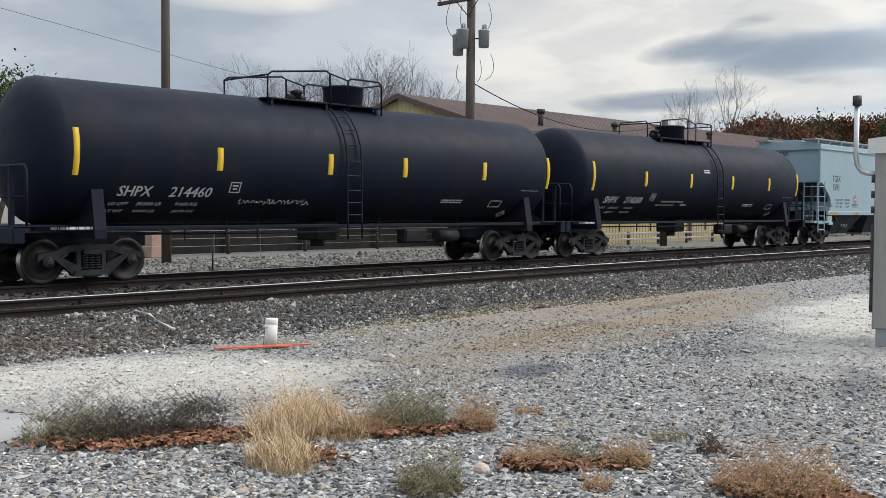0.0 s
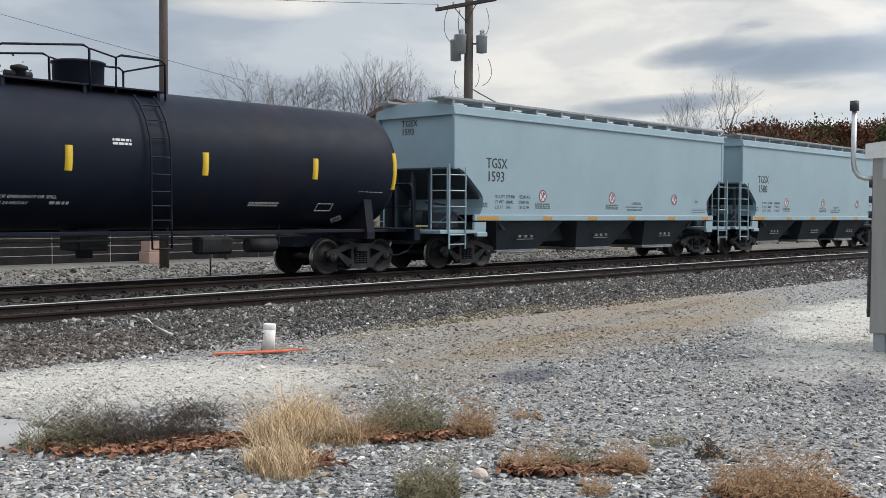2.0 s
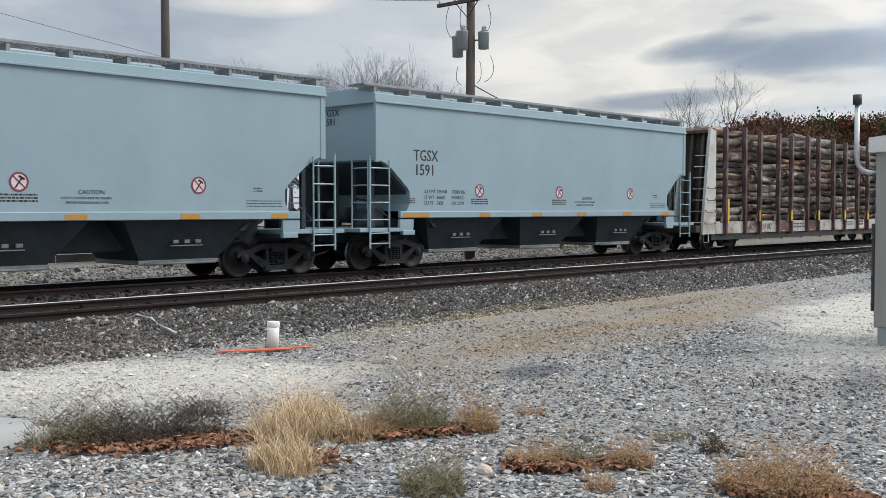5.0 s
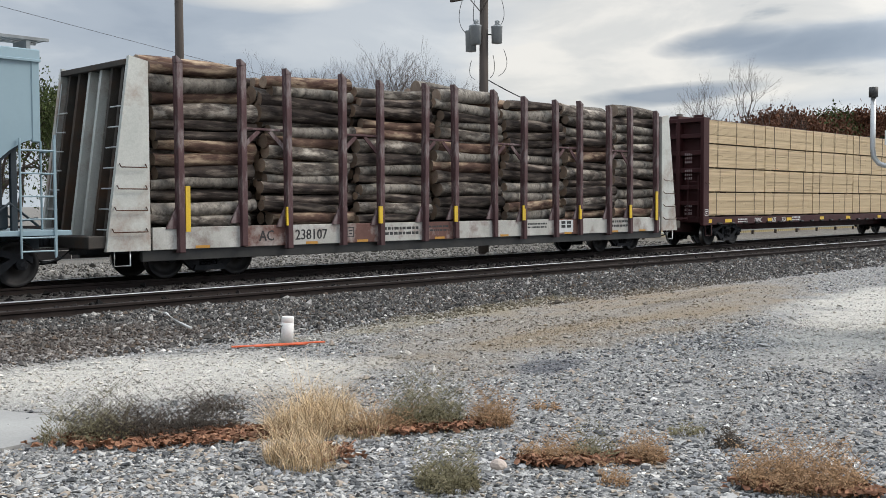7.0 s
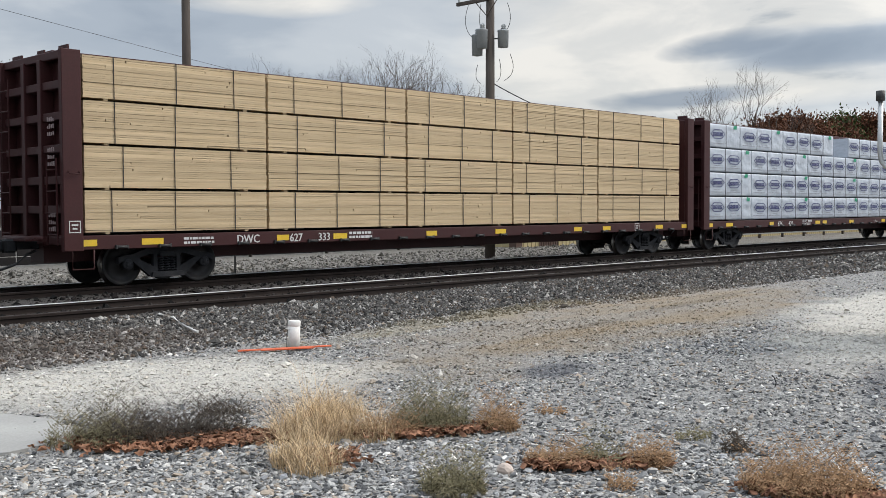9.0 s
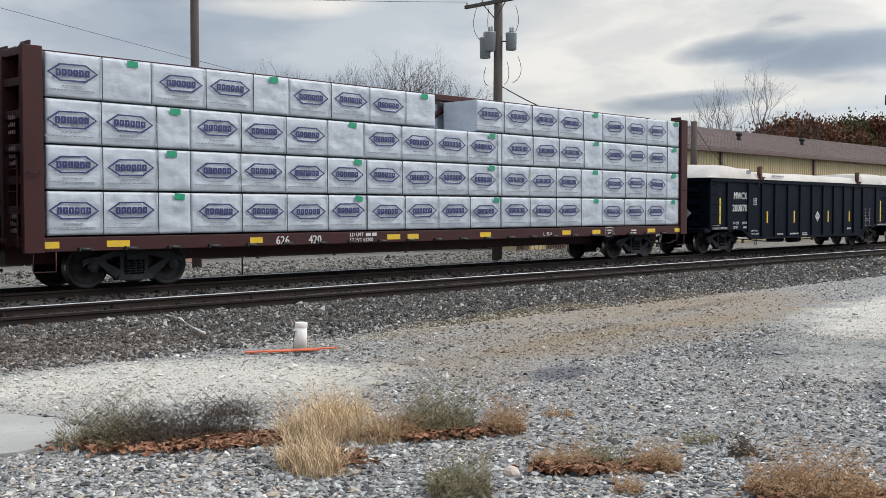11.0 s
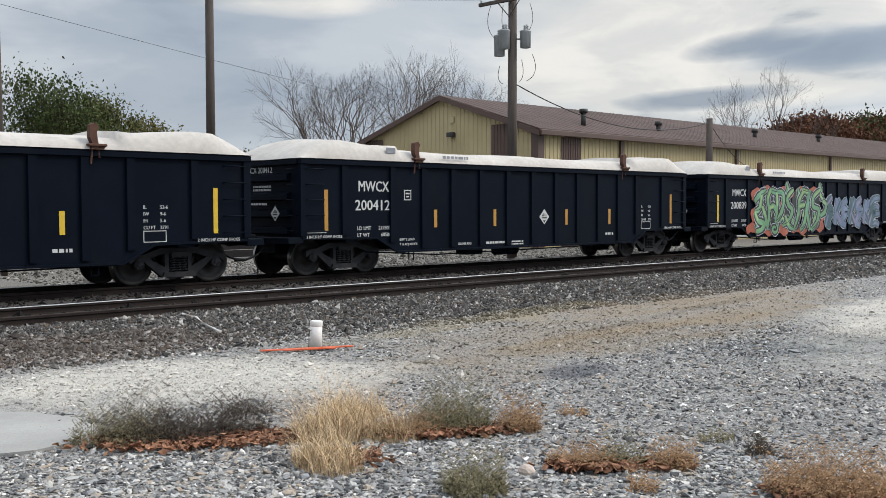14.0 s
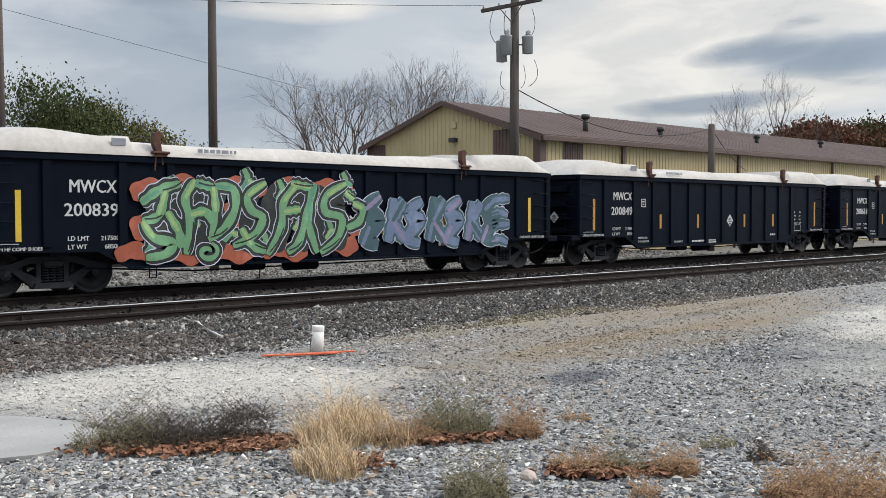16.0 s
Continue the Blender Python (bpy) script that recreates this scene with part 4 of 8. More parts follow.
        ob = part("paint_scribble", bm, M["white_paint"], car, "thin white painted scribble")
        ob.matrix_basis = pose(-3.4, y - 0.004, 1.70, tilt - 90, 0, 0)
    y, tilt = on_tank(2.36)
    bars(car, 6.55, 2.52, 0.85, 0.055, y - 0.012, M["white_paint"], 6, 0.085, tilt=tilt, seed=12)
    y, tilt = on_tank(1.80)
    bars(car, 3.30, 1.78, 0.85, 0.045, y, M["white_paint"], 2, 0.07, tilt=tilt, seed=13)
    square_frame(car, 5.28, 1.62, 0.50, 0.24, on_tank(1.74)[0], M["white_paint"], tilt=on_tank(1.74)[1], inner=False)
    diamond(car, 6.30, 1.42, 0.20, on_tank(1.42)[0] - 0.01, on_tank(1.42)[1])
    bars(car, -7.95, 1.11, 0.95, 0.05, -1.364, M["white_paint"], seed=15)
    return car


build_tank("214460", 17.13, True, (-7.48, -4.12, -0.93, 1.62, 4.78, 7.74), -1.04, 1.33, 0.85)
build_tank("214260", 34.65, False, (-7.35, -4.25, -1.20, 1.95, 5.05, 7.70), 0.0, 0.35, 0.2)


# ---- covered hoppers ----
def mirror_x(pts):
    return pts + [(-x, z) for x, z in pts[::-1]]


def hopper_body():
    bm = bm_new()
    prism(bm, mirror_x([(-7.52, 4.36), (-7.52, 2.87), (-7.28, 2.78), (-7.05, 2.64), (-6.48, 2.16), (-6.40, 2.05), (-6.40, 1.75), (-6.52, 1.55)]), "y", -1.54, 1.54)
    for s in (-1, 1):          # corner posts
        for y in (-1.56, 1.46):
            rbox(bm, (s * 7.55 - 0.08, y, 2.80), (s * 7.55 + 0.08, y + 0.10, 4.40), 0.015)
    return mesh_of("body", bm, M["hopper"])


def hopper_roof():
    bm = bm_new()
    prism(bm, [(-1.60, 4.31), (1.60, 4.31), (1.60, 4.35), (1.565, 4.36), (1.555, 4.53), (1.48, 4.56), (0.6, 4.69), (-0.6, 4.69), (-1.48, 4.56), (-1.555, 4.53), (-1.565, 4.36), (-1.60, 4.35)], "x", -7.64, 7.64)
    return mesh_of("roof", bm, M["hopper"])


def hopper_walk():
    bm = bm_new()
    for y in (-1.42, 0.80):
        for o in (0.0, 0.57):
            rbox(bm, (-7.9, y + o, 4.735), (7.9, y + o + 0.05, 4.80), 0.004)
        for o in (0.16, 0.30, 0.44):
            box(bm, (-7.9, y + o, 4.765), (7.9, y + o + 0.03, 4.795))
        for i in range(150):
            x = -7.85 + i * 0.1055
            box(bm, (x, y + 0.05, 4.77), (x + 0.04, y + 0.57, 4.79))
        for i in range(13):
            x = -7.5 + i * 1.25
            box(bm, (x - 0.04, y + 0.02, 4.50), (x + 0.04, y + 0.60, 4.734))
    return mesh_of("running_board", bm, M["grating"])


def hopper_hatch():
    bm = bm_new()
    prism(bm, [(-0.42, 4.69), (0.42, 4.69), (0.42, 4.76), (0.2, 4.80), (-0.2, 4.80), (-0.42, 4.76)], "x", -1.75, 1.75)
    return mesh_of("hatch_cover", bm, M["hopper"])


def hopper_sill():
    bm = bm_new()
    for y in (-1.60, 1.50):
        rbox(bm, (-6.80, y, 1.37), (6.80, y + 0.10, 1.55), 0.015)
    for s in (-1, 1):
        prism(bm, [(s * 6.80, 1.34), (s * 6.30, 1.34), (s * 6.30, 1.12), (s * 6.80, 1.12)], "y", -1.58, -1.50)
        prism(bm, [(s * 6.80, 1.34), (s * 6.30, 1.34), (s * 6.30, 1.12), (s * 6.80, 1.12)], "y", 1.50, 1.58)
        rbox(bm, (min(s * 6.3, s * 8.2), -1.58, 1.02), (max(s * 6.3, s * 8.2), 1.58, 1.12), 0.01)
        rbox(bm, (s * 6.5 - 0.22, -1.62, 0.93), (s * 6.5 + 0.22, -1.50, 1.05), 0.01)
        rbox(bm, (s * 6.5 - 0.22, 1.50, 0.93), (s * 6.5 + 0.22, 1.62, 1.05), 0.01)
    return mesh_of("side_sill", bm, M["hopper"])


# sill, bins and end gear wear the paint copy with shade in it
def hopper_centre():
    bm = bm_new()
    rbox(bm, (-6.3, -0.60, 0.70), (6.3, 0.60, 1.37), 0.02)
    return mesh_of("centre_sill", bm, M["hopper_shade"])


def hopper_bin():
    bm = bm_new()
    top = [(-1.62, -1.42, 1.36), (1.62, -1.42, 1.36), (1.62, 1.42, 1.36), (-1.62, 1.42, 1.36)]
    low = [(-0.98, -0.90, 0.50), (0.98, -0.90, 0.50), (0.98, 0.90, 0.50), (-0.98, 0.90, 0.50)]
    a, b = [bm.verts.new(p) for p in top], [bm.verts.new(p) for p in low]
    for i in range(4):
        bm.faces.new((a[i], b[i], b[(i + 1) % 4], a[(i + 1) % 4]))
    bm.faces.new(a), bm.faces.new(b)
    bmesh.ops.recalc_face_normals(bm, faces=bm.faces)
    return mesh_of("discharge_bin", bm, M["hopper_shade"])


def hopper_gate():
    bm = bm_new()
    rbox(bm, (-1.02, -0.94, 0.40), (1.02, 0.94, 0.50), 0.02)
    rod(bm, (-0.9, -0.98, 0.42), (0.9, -0.98, 0.42), 0.03, 8)
    for x in (-0.28, 0.0, 0.28):
        rbox(bm, (x - 0.07, -1.24, 0.86), (x + 0.07, -1.19, 0.94), 0.008)
    rbox(bm, (-0.4, -1.22, 0.80), (0.4, -1.17, 0.825), 0.005)
    return mesh_of("outlet_gate", bm, M["grating"])


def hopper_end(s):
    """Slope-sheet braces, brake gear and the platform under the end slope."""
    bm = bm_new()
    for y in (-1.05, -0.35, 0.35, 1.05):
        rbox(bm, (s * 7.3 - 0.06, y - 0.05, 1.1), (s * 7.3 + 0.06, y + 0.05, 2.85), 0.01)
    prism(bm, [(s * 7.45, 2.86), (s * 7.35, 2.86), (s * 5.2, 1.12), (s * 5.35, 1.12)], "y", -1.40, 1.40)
    # dark plate added on the far side to stand for the shaded interior
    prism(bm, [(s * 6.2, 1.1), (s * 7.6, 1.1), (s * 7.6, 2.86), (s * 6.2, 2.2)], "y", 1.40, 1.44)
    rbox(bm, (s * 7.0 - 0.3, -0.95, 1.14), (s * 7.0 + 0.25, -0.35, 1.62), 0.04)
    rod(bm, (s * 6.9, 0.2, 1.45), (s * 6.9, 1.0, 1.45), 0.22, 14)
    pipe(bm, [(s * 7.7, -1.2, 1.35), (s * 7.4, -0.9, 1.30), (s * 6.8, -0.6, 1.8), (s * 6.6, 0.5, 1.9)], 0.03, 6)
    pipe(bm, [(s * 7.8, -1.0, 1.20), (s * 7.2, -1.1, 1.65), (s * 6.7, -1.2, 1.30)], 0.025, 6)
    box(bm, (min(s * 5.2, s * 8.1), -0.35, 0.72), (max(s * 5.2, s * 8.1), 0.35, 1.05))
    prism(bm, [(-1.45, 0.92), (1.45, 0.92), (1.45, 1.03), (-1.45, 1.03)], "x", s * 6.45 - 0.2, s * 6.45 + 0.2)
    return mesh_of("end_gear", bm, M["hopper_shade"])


def hopper_ladders(s):
    bm = bm_new()
    x0, x1 = sorted((s * 7.86, s * 7.20))
    cross_ladder(bm, x0, x1, -1.60, 1.12, 2.86, 4, 0.018)
    cross_ladder(bm, x0, x1, -1.60, 0.60, 1.12, 2, 0.018)
    cross_ladder(bm, x0, x1, 1.60, 0.60, 2.86, 6, 0.018)
    end_ladder(bm, s * 7.90, -1.56, -0.95, 1.12, 2.86, 4, 0.018)
    end_ladder(bm, s * 7.90, 0.95, 1.56, 1.12, 2.86, 4, 0.018)
    rod(bm, (s * 7.88, -1.60, 0.62), (s * 7.88, -1.60, 2.95), 0.022, 6)
    return mesh_of("ladder", bm, M["hopper"])


def no_hammer(car, x, z):
    bm = bm_new()
    lathe(bm, [(-0.004, 0.175), (0.0, 0.175)], "y", (0, 0, 0), 28, False)
    ob = part("warning_disc", bm, M["pink"], car, "pale round warning sign with a dark ring")
    ob.matrix_basis = pose(x, -1.541, z)
    bm = bm_new()
    n = 28
    ring = [[bm.verts.new((r * math.cos(k * math.tau / n), -0.007, r * math.sin(k * math.tau / n))) for k in range(n)] for r in (0.150, 0.188)]
    for k in range(n):
        bm.faces.new((ring[0][k], ring[0][(k + 1) % n], ring[1][(k + 1) % n], ring[1][k]))
    plate(bm, [(-0.12, -0.005, 0.10), (-0.10, -0.005, 0.12), (0.12, -0.005, -0.10), (0.10, -0.005, -0.12)], (0, -1, 0), 0.003)
    part("ring", bm, M["crimson"], ob)
    bm = bm_new()
    plate(bm, [(-0.09, -0.008, -0.11), (-0.06, -0.008, -0.12), (0.07, -0.008, 0.07), (0.05, -0.008, 0.09)], (0, -1, 0), 0.002)
    plate(bm, [(-0.02, -0.008, 0.10), (0.10, -0.008, 0.03), (0.12, -0.008, 0.06), (0.01, -0.008, 0.13)], (0, -1, 0), 0.002)
    part("hammer_sign", bm, M["black_paint"], ob)


M["grating"] = material("weathered galvanised grating", (0.20, 0.215, 0.22), (0.31, 0.33, 0.34), 3, 0.6, 0.2, 0.1, 40, (0.09, 0.085, 0.08), 1.0, 0.4)
M["pink"] = material("pale pink sign face", (0.62, 0.52, 0.55), (0.70, 0.60, 0.62), 4, 0.5, 0, 0.0)
M["crimson"] = material("dark crimson ring paint", (0.16, 0.03, 0.06), (0.22, 0.04, 0.07), 4, 0.5, 0, 0.0)


def build_hopper(number, centre):
    car = new_car("covered_hopper", "pale blue-grey covered hopper car with black stencils", centre, 8.15, 6.52)
    share("body", shared("hop_body", hopper_body), car, Matrix())
    share("roof", shared("hop_roof", hopper_roof), car, Matrix())
    share("running_board", shared("hop_walk", hopper_walk), car, Matrix())
    share("side_sill", shared("hop_sill", hopper_sill), car, Matrix())
    share("centre_sill", shared("hop_centre", hopper_centre), car, Matrix())
    for x in (-4.05, -0.05, 3.95):
        b = share("discharge_bin", shared("hop_bin", hopper_bin), car, pose(x, 0, 0))
        share("outlet_gate", shared("hop_gate", hopper_gate), b, Matrix())
    for x in (-5.4, -1.8, 1.8, 5.4):
        share("hatch_cover", shared("hop_hatch", hopper_hatch), car, pose(x, 0, 0))
    for s in (-1, 1):
        share("end_gear", shared(("hop_end", s), lambda: hopper_end(s)), car, Matrix())
        share("ladder", shared(("hop_ladder", s), lambda: hopper_ladders(s)), car, Matrix())
    letters("TGSX", 0.42, M["black_paint"], car, (-6.26, -1.541, 2.88), squeeze=0.88)
    letters(number, 0.42, M["black_paint"], car, (-6.24, -1.541, 2.50), squeeze=0.95)
    for word, left, right, z in (("LD LMT", "225400", "102200 KG", 2.03), ("LT WT", "60600", "27500 KG", 1.875), ("CU FT", "5431", "153 CU M", 1.72)):
        letters(word, 0.135, M["black_paint"], car, (-5.88, -1.541, z))
        letters(left, 0.135, M["black_paint"], car, (-5.38, -1.541, z))
        letters(right, 0.135, M["black_paint"], car, (-4.80, -1.541, z), squeeze=0.9)
    bars(car, -6.40, 1.86, 0.20, 0.03, -1.541, M["black_paint"], 3, 0.05, seed=37)
    for x in (-3.63, 0.10, 4.05):
        no_hammer(car, x, 2.12)
    for x in (-3.63, 0.10):
        bars(car, x - 0.36, 1.86, 0.72, 0.035, -1.541, M["black_paint"], 3, 0.06, seed=40)
    letters("CAUTION", 0.125, M["black_paint"], car, (1.28, -1.541, 1.90))
    letters("HATCH COVERS MUST BE OPENED", 0.068, M["black_paint"], car, (0.93, -1.541, 1.80))
    letters("BEFORE DISCHARGING LOAD", 0.068, M["black_paint"], car, (1.02, -1.541, 1.71))
    bars(car, 5.3, 1.78, 1.0, 0.02, -1.541, M["black_paint"], 3, 0.06, seed=43)
    bars(car, 5.5, 2.06, 0.25, 0.03, -1.541, M["black_paint"], 2, 0.06, seed=44)
    letters("TGSX", 0.26, M["black_paint"], car, (-7.525, 0.62, 4.08), turn=90).matrix_basis = Matrix.Translation((-7.527, 0.62, 4.06)) @ Matrix.Rotation(radians(-90), 4, "Z") @ Matrix.Rotation(radians(90), 4, "X")
    letters(number, 0.26, M["black_paint"], car, (-7.525, 0.62, 3.83), turn=90).matrix_basis = Matrix.Translation((-7.527, 0.62, 3.82)) @ Matrix.Rotation(radians(-90), 4, "Z") @ Matrix.Rotation(radians(90), 4, "X")
    for x0, x1 in ((-6.7, -5.75), (-3.68, -3.24), (-1.33, -0.85), (0.97, 1.43), (3.56, 4.03), (5.96, 6.42)):
        bm = bm_new()
        box(bm, (x0, -1.604, 1.39), (x1, -1.60, 1.50))
        part("reflector", bm, M["amber"], car, "faded amber reflective strip")
    return car


for num, c in (("1593", 52.22), ("1580", 69.05), ("1591", 85.95)):
    build_hopper(num, c)


# ---- log car ----
STAKES = [-9.05, -7.46, -6.19, -4.55, -3.30, -1.74, -0.55, 1.06, 2.33, 3.87, 5.07, 6.64, 7.83, 9.40]
M["sill_paint"] = material("flaking white sill paint", (0.34, 0.33, 0.30), (0.56, 0.55, 0.515), 1.5, 0.7, 0, 0.2, 30, (0.11, 0.040, 0.026), 1.6, 0.85)
M["sill_rust"] = material("rust-red worn sill paint", (0.075, 0.028, 0.022), (0.16, 0.075, 0.058), 1.6, 0.75, 0, 0.2, 30, (0.45, 0.43, 0.40), 1.8, 0.7)


def bulkhead_side(s, y):
    bm = bm_new()
    prism(bm, [(s * 10.75, 0.66), (s * 9.76, 0.66), (s * 9.76, 4.56), (s * 10.18, 4.64)], "y", y - 0.05, y + 0.05)
    return bm


def build_log_car(centre):
    car = new_car("log_car", "bulkhead flat car with worn white ends and rusty stakes", centre, 11.05, 8.08)
    bm = bm_new()
    box(bm, (-9.76, -1.40, 0.95), (9.76, 1.40, 1.12))
    box(bm, (-10.6, -0.4, 0.55), (10.6, 0.4, 0.95))
    for x in (-8.08, 8.08):
        rbox(bm, (x - 0.25, -1.4, 0.82), (x + 0.25, 1.4, 0.96), 0.01)
    part("deck", bm, M["truck"], car)
    for y in (-1.42, 1.30):
        bm = bm_new()
        rbox(bm, (-9.9, y, 0.42), (9.9, y + 0.12, 0.70), 0.01)
        part("side_sill", bm, M["strap"], car)
    for a, b in zip([-9.76] + STAKES, STAKES + [9.76]):
        for y in (-1.50, 1.44):
            bm = bm_new()
            rbox(bm, (a + 0.06, y, 0.66), (b - 0.06, y + 0.06, 1.13), 0.008)
            part("sill_panel", bm, M["sill_rust" if a in (-4.55, -1.74, 3.87, -7.46) else "sill_paint"], car)
    for s in (-1, 1):
        for y in (-1.47, 1.47):
            side = part("bulkhead_side", bulkhead_side(s, y), M["bulkhead"], car, "chipped white bulkhead side plate")
            if y < 0:
                bm = bm_new()
                for k in range(4):
                    z = 1.05 + k * 0.44
                    xo = s * (10.62 - k * 0.06)
                    pipe(bm, [(xo, -1.53, z + 0.07), (xo, -1.60, z), (s * 9.86, -1.60, z), (s * 9.86, -1.53, z + 0.07)], 0.014, 6)
                part("grab_iron", bm, M["rust"], side)
        bm = bm_new()
        prism(bm, [(s * 10.02, 0.9), (s * 9.80, 0.9), (s * 9.80, 4.50), (s * 9.95, 4.50)], "y", -1.42, 1.42)
        wall = part("bulkhead_wall", bm, M["ribs"], car, "rust-stained grey bulkhead wall")
        for y in (-1.18, -0.72, -0.25, 0.25, 0.72, 1.18):
            bm = bm_new()
            prism(bm, [(s * 10.62, 0.95), (s * 10.0, 0.95), (s * 9.94, 4.48), (s * 10.12, 4.50)], "y", y - 0.05, y + 0.05)
            part("rib", bm, M["bulkhead"] if abs(y) == 0.25 else M["ribs"], wall)
        bm = bm_new()
        rbox(bm, (min(s * 9.84, s * 10.22), -1.42, 4.46), (max(s * 9.84, s * 10.22), 1.42, 4.58), 0.01)
        part("top_beam", bm, M["ribs"], wall)
        bm = bm_new()
        for y0, y1 in ((-1.40, -0.95), (0.95, 1.40)):
            x0 = s * 10.72
            for k in range(7):
                z = 1.1 + k * 0.42
                x = s * (10.70 - (z - 0.7) * 0.135)
                rod(bm, (x, y0, z), (x, y1, z), 0.016, 6)
            rod(bm, (s * 10.66, y0 if y0 < 0 else y1, 0.95), (s * 10.20, y0 if y0 < 0 else y1, 4.3), 0.016, 6)
        part("end_ladder", bm, M["galv"], wall)
        bm = bm_new()
        rbox(bm, (s * 10.9 - 0.2, -1.45, 0.72), (s * 10.9 + 0.2, 1.45, 0.98), 0.02)
        part("end_sill", bm, M["ribs"], car)
        bm = bm_new()
        pipe(bm, [(s * 10.55, -1.46, 0.68), (s * 10.55, -1.46, 0.36), (s * 10.20, -1.46, 0.36), (s * 10.20, -1.46, 0.68)], 0.016, 6)
        part("stirrup_step", bm, M["galv"], car)
    rng = random.Random(8)

    def stake_mesh():
        bm = bm_new()
        rbox(bm, (-0.075, -0.11, 0.62), (0.075, 0.06, 4.62), 0.012)
        prism(bm, [(-0.075, 4.62), (0.075, 4.62), (0.075, 4.66), (-0.075, 4.76)], "y", -0.11, 0.06)
        prism(bm, [(-0.34, 1.13), (-0.075, 1.13), (-0.075, 1.62)], "y", -0.02, 0.02)
        return mesh_of("stake", bm, M["stake"])
    sm = shared("stake", stake_mesh)
    for x in STAKES:
        for y in (-1.50, 1.50):
            share("stake", sm, car, pose(x, y, rng.uniform(-0.06, 0.06), rng.uniform(-0.5, 0.5), rng.uniform(-0.7, 0.7), 0 if y < 0 else 180))
    for a, b in zip(STAKES[1::2], STAKES[2::2]):
        for y in (-1.46, 1.46):
            bm = bm_new()
            rbox(bm, (a, y - 0.03, 3.28), (b, y + 0.03, 3.33), 0.006)
            m = (a + b) / 2
            for s, e in ((-1, a), (1, b)):
                plate(bm, [(m + s * 0.20, y - 0.02, 3.28), (m + s * 0.10, y - 0.02, 3.24), (e, y - 0.02, 2.78), (e, y - 0.02, 2.92)], (0, 1, 0), 0.03)
            part("stake_brace", bm, M["stake"], car)
    for k, x in enumerate(STAKES):
        if k % 2 == 0 and k:
            z0, z1 = 1.12, 1.55
        elif k in (0, 13):
            z0, z1 = 1.03, 2.0
        else:
            continue
        bm = bm_new()
        box(bm, (x + (0.078 if k == 0 else -0.13), -1.615, z0), (x + (0.19 if k == 0 else -0.078 + 0.07), -1.575, z1))
        part("reflector", bm, M["yellow"], car, "yellow reflective strip")
    for x in (-8.5, -5.5, -3.9, -1.15, 1.5, 4.5, 7.0, 8.6):
        bm = bm_new()
        box(bm, (x - 0.18, -1.505, 0.67), (x + 0.18, -1.50, 0.73))
        part("reflector", bm, M["amber"], car, "yellowed reflective strip")
    letters("AC", 0.34, M["black_paint"], car, (-7.02, -1.502, 0.78), squeeze=0.9)
    letters("238107", 0.34, M["black_paint"], car, (-6.0, -1.502, 0.78), squeeze=0.95)
    square_frame(car, -4.40, 0.80, 0.22, 0.24, -1.501, M["black_paint"])
    bars(car, -3.15, 0.95, 1.2, 0.07, -1.501, M["black_paint"], 2, 0.13, seed=51)
    bars(car, -1.60, 0.98, 0.8, 0.05, -1.501, M["black_paint"], 2, 0.1, seed=52)
    bars(car, 2.55, 0.98, 0.9, 0.05, -1.501, M["black_paint"], 2, 0.1, seed=53)
    bm = bm_new()
    box(bm, (4.05, -1.504, 0.72), (4.75, -1.501, 1.10))
    sign = part("stencil", bm, M["white_paint"], car)
    bm = bm_new()
    for x in (4.16, 4.44):
        for z in (0.86, 0.98):
            box(bm, (x, -1.508, z), (x + 0.2, -1.505, z + 0.09))
    part("print", bm, M["black_paint"], sign)
    bars(car, 6.80, 0.98, 0.95, 0.07, -1.501, M["black_paint"], 2, 0.14, seed=54)
    return car


def log_mesh(seed):
    """A round log: rough bark, a slight bend, sawn ends."""
    rng = random.Random(seed)
    r, length = rng.uniform(0.10, 0.19), rng.uniform(2.36, 2.70)
    seg, n = 12, 9
    bend = (rng.uniform(-0.05, 0.05), rng.uniform(-0.05, 0.05))
    vs, fs, mats = [], [], []
    for i in range(n + 1):
        f = i / n
        taper = 1 + 0.22 * (f - 0.5)
        off = (4 * f * (1 - f) * bend[0], 4 * f * (1 - f) * bend[1])
        for k in range(seg):
            a = k * math.tau / seg
            rr = r * taper * (1 + 0.16 * noise.noise((seed * 3.1 + f * 3.4, math.cos(a), math.sin(a))) + rng.uniform(-0.02, 0.02))
            vs.append(((f - 0.5) * length, off[0] + rr * math.cos(a), off[1] + rr * math.sin(a)))
    for i in range(n):
        for k in range(seg):
            fs.append((i * seg + k, i * seg + (k + 1) % seg, (i + 1) * seg + (k + 1) % seg, (i + 1) * seg + k))
            mats.append(0)
    fs += [tuple(range(seg)), tuple(n * seg + k for k in range(seg))[::-1]]
    mats += [1, 1]
    me = bpy.data.meshes.new("log")
    me.from_pydata(vs, [], fs)
    me.materials.append(M[("bark", "dark_bark", "pale_bark", "dark_bark", "brown_bark")[seed % 5]])
    me.materials.append(M["log_end"])
    me.polygons.foreach_set("material_index", mats)
    me.polygons.foreach_set("use_smooth", [m == 0 for m in mats])
    return me, r


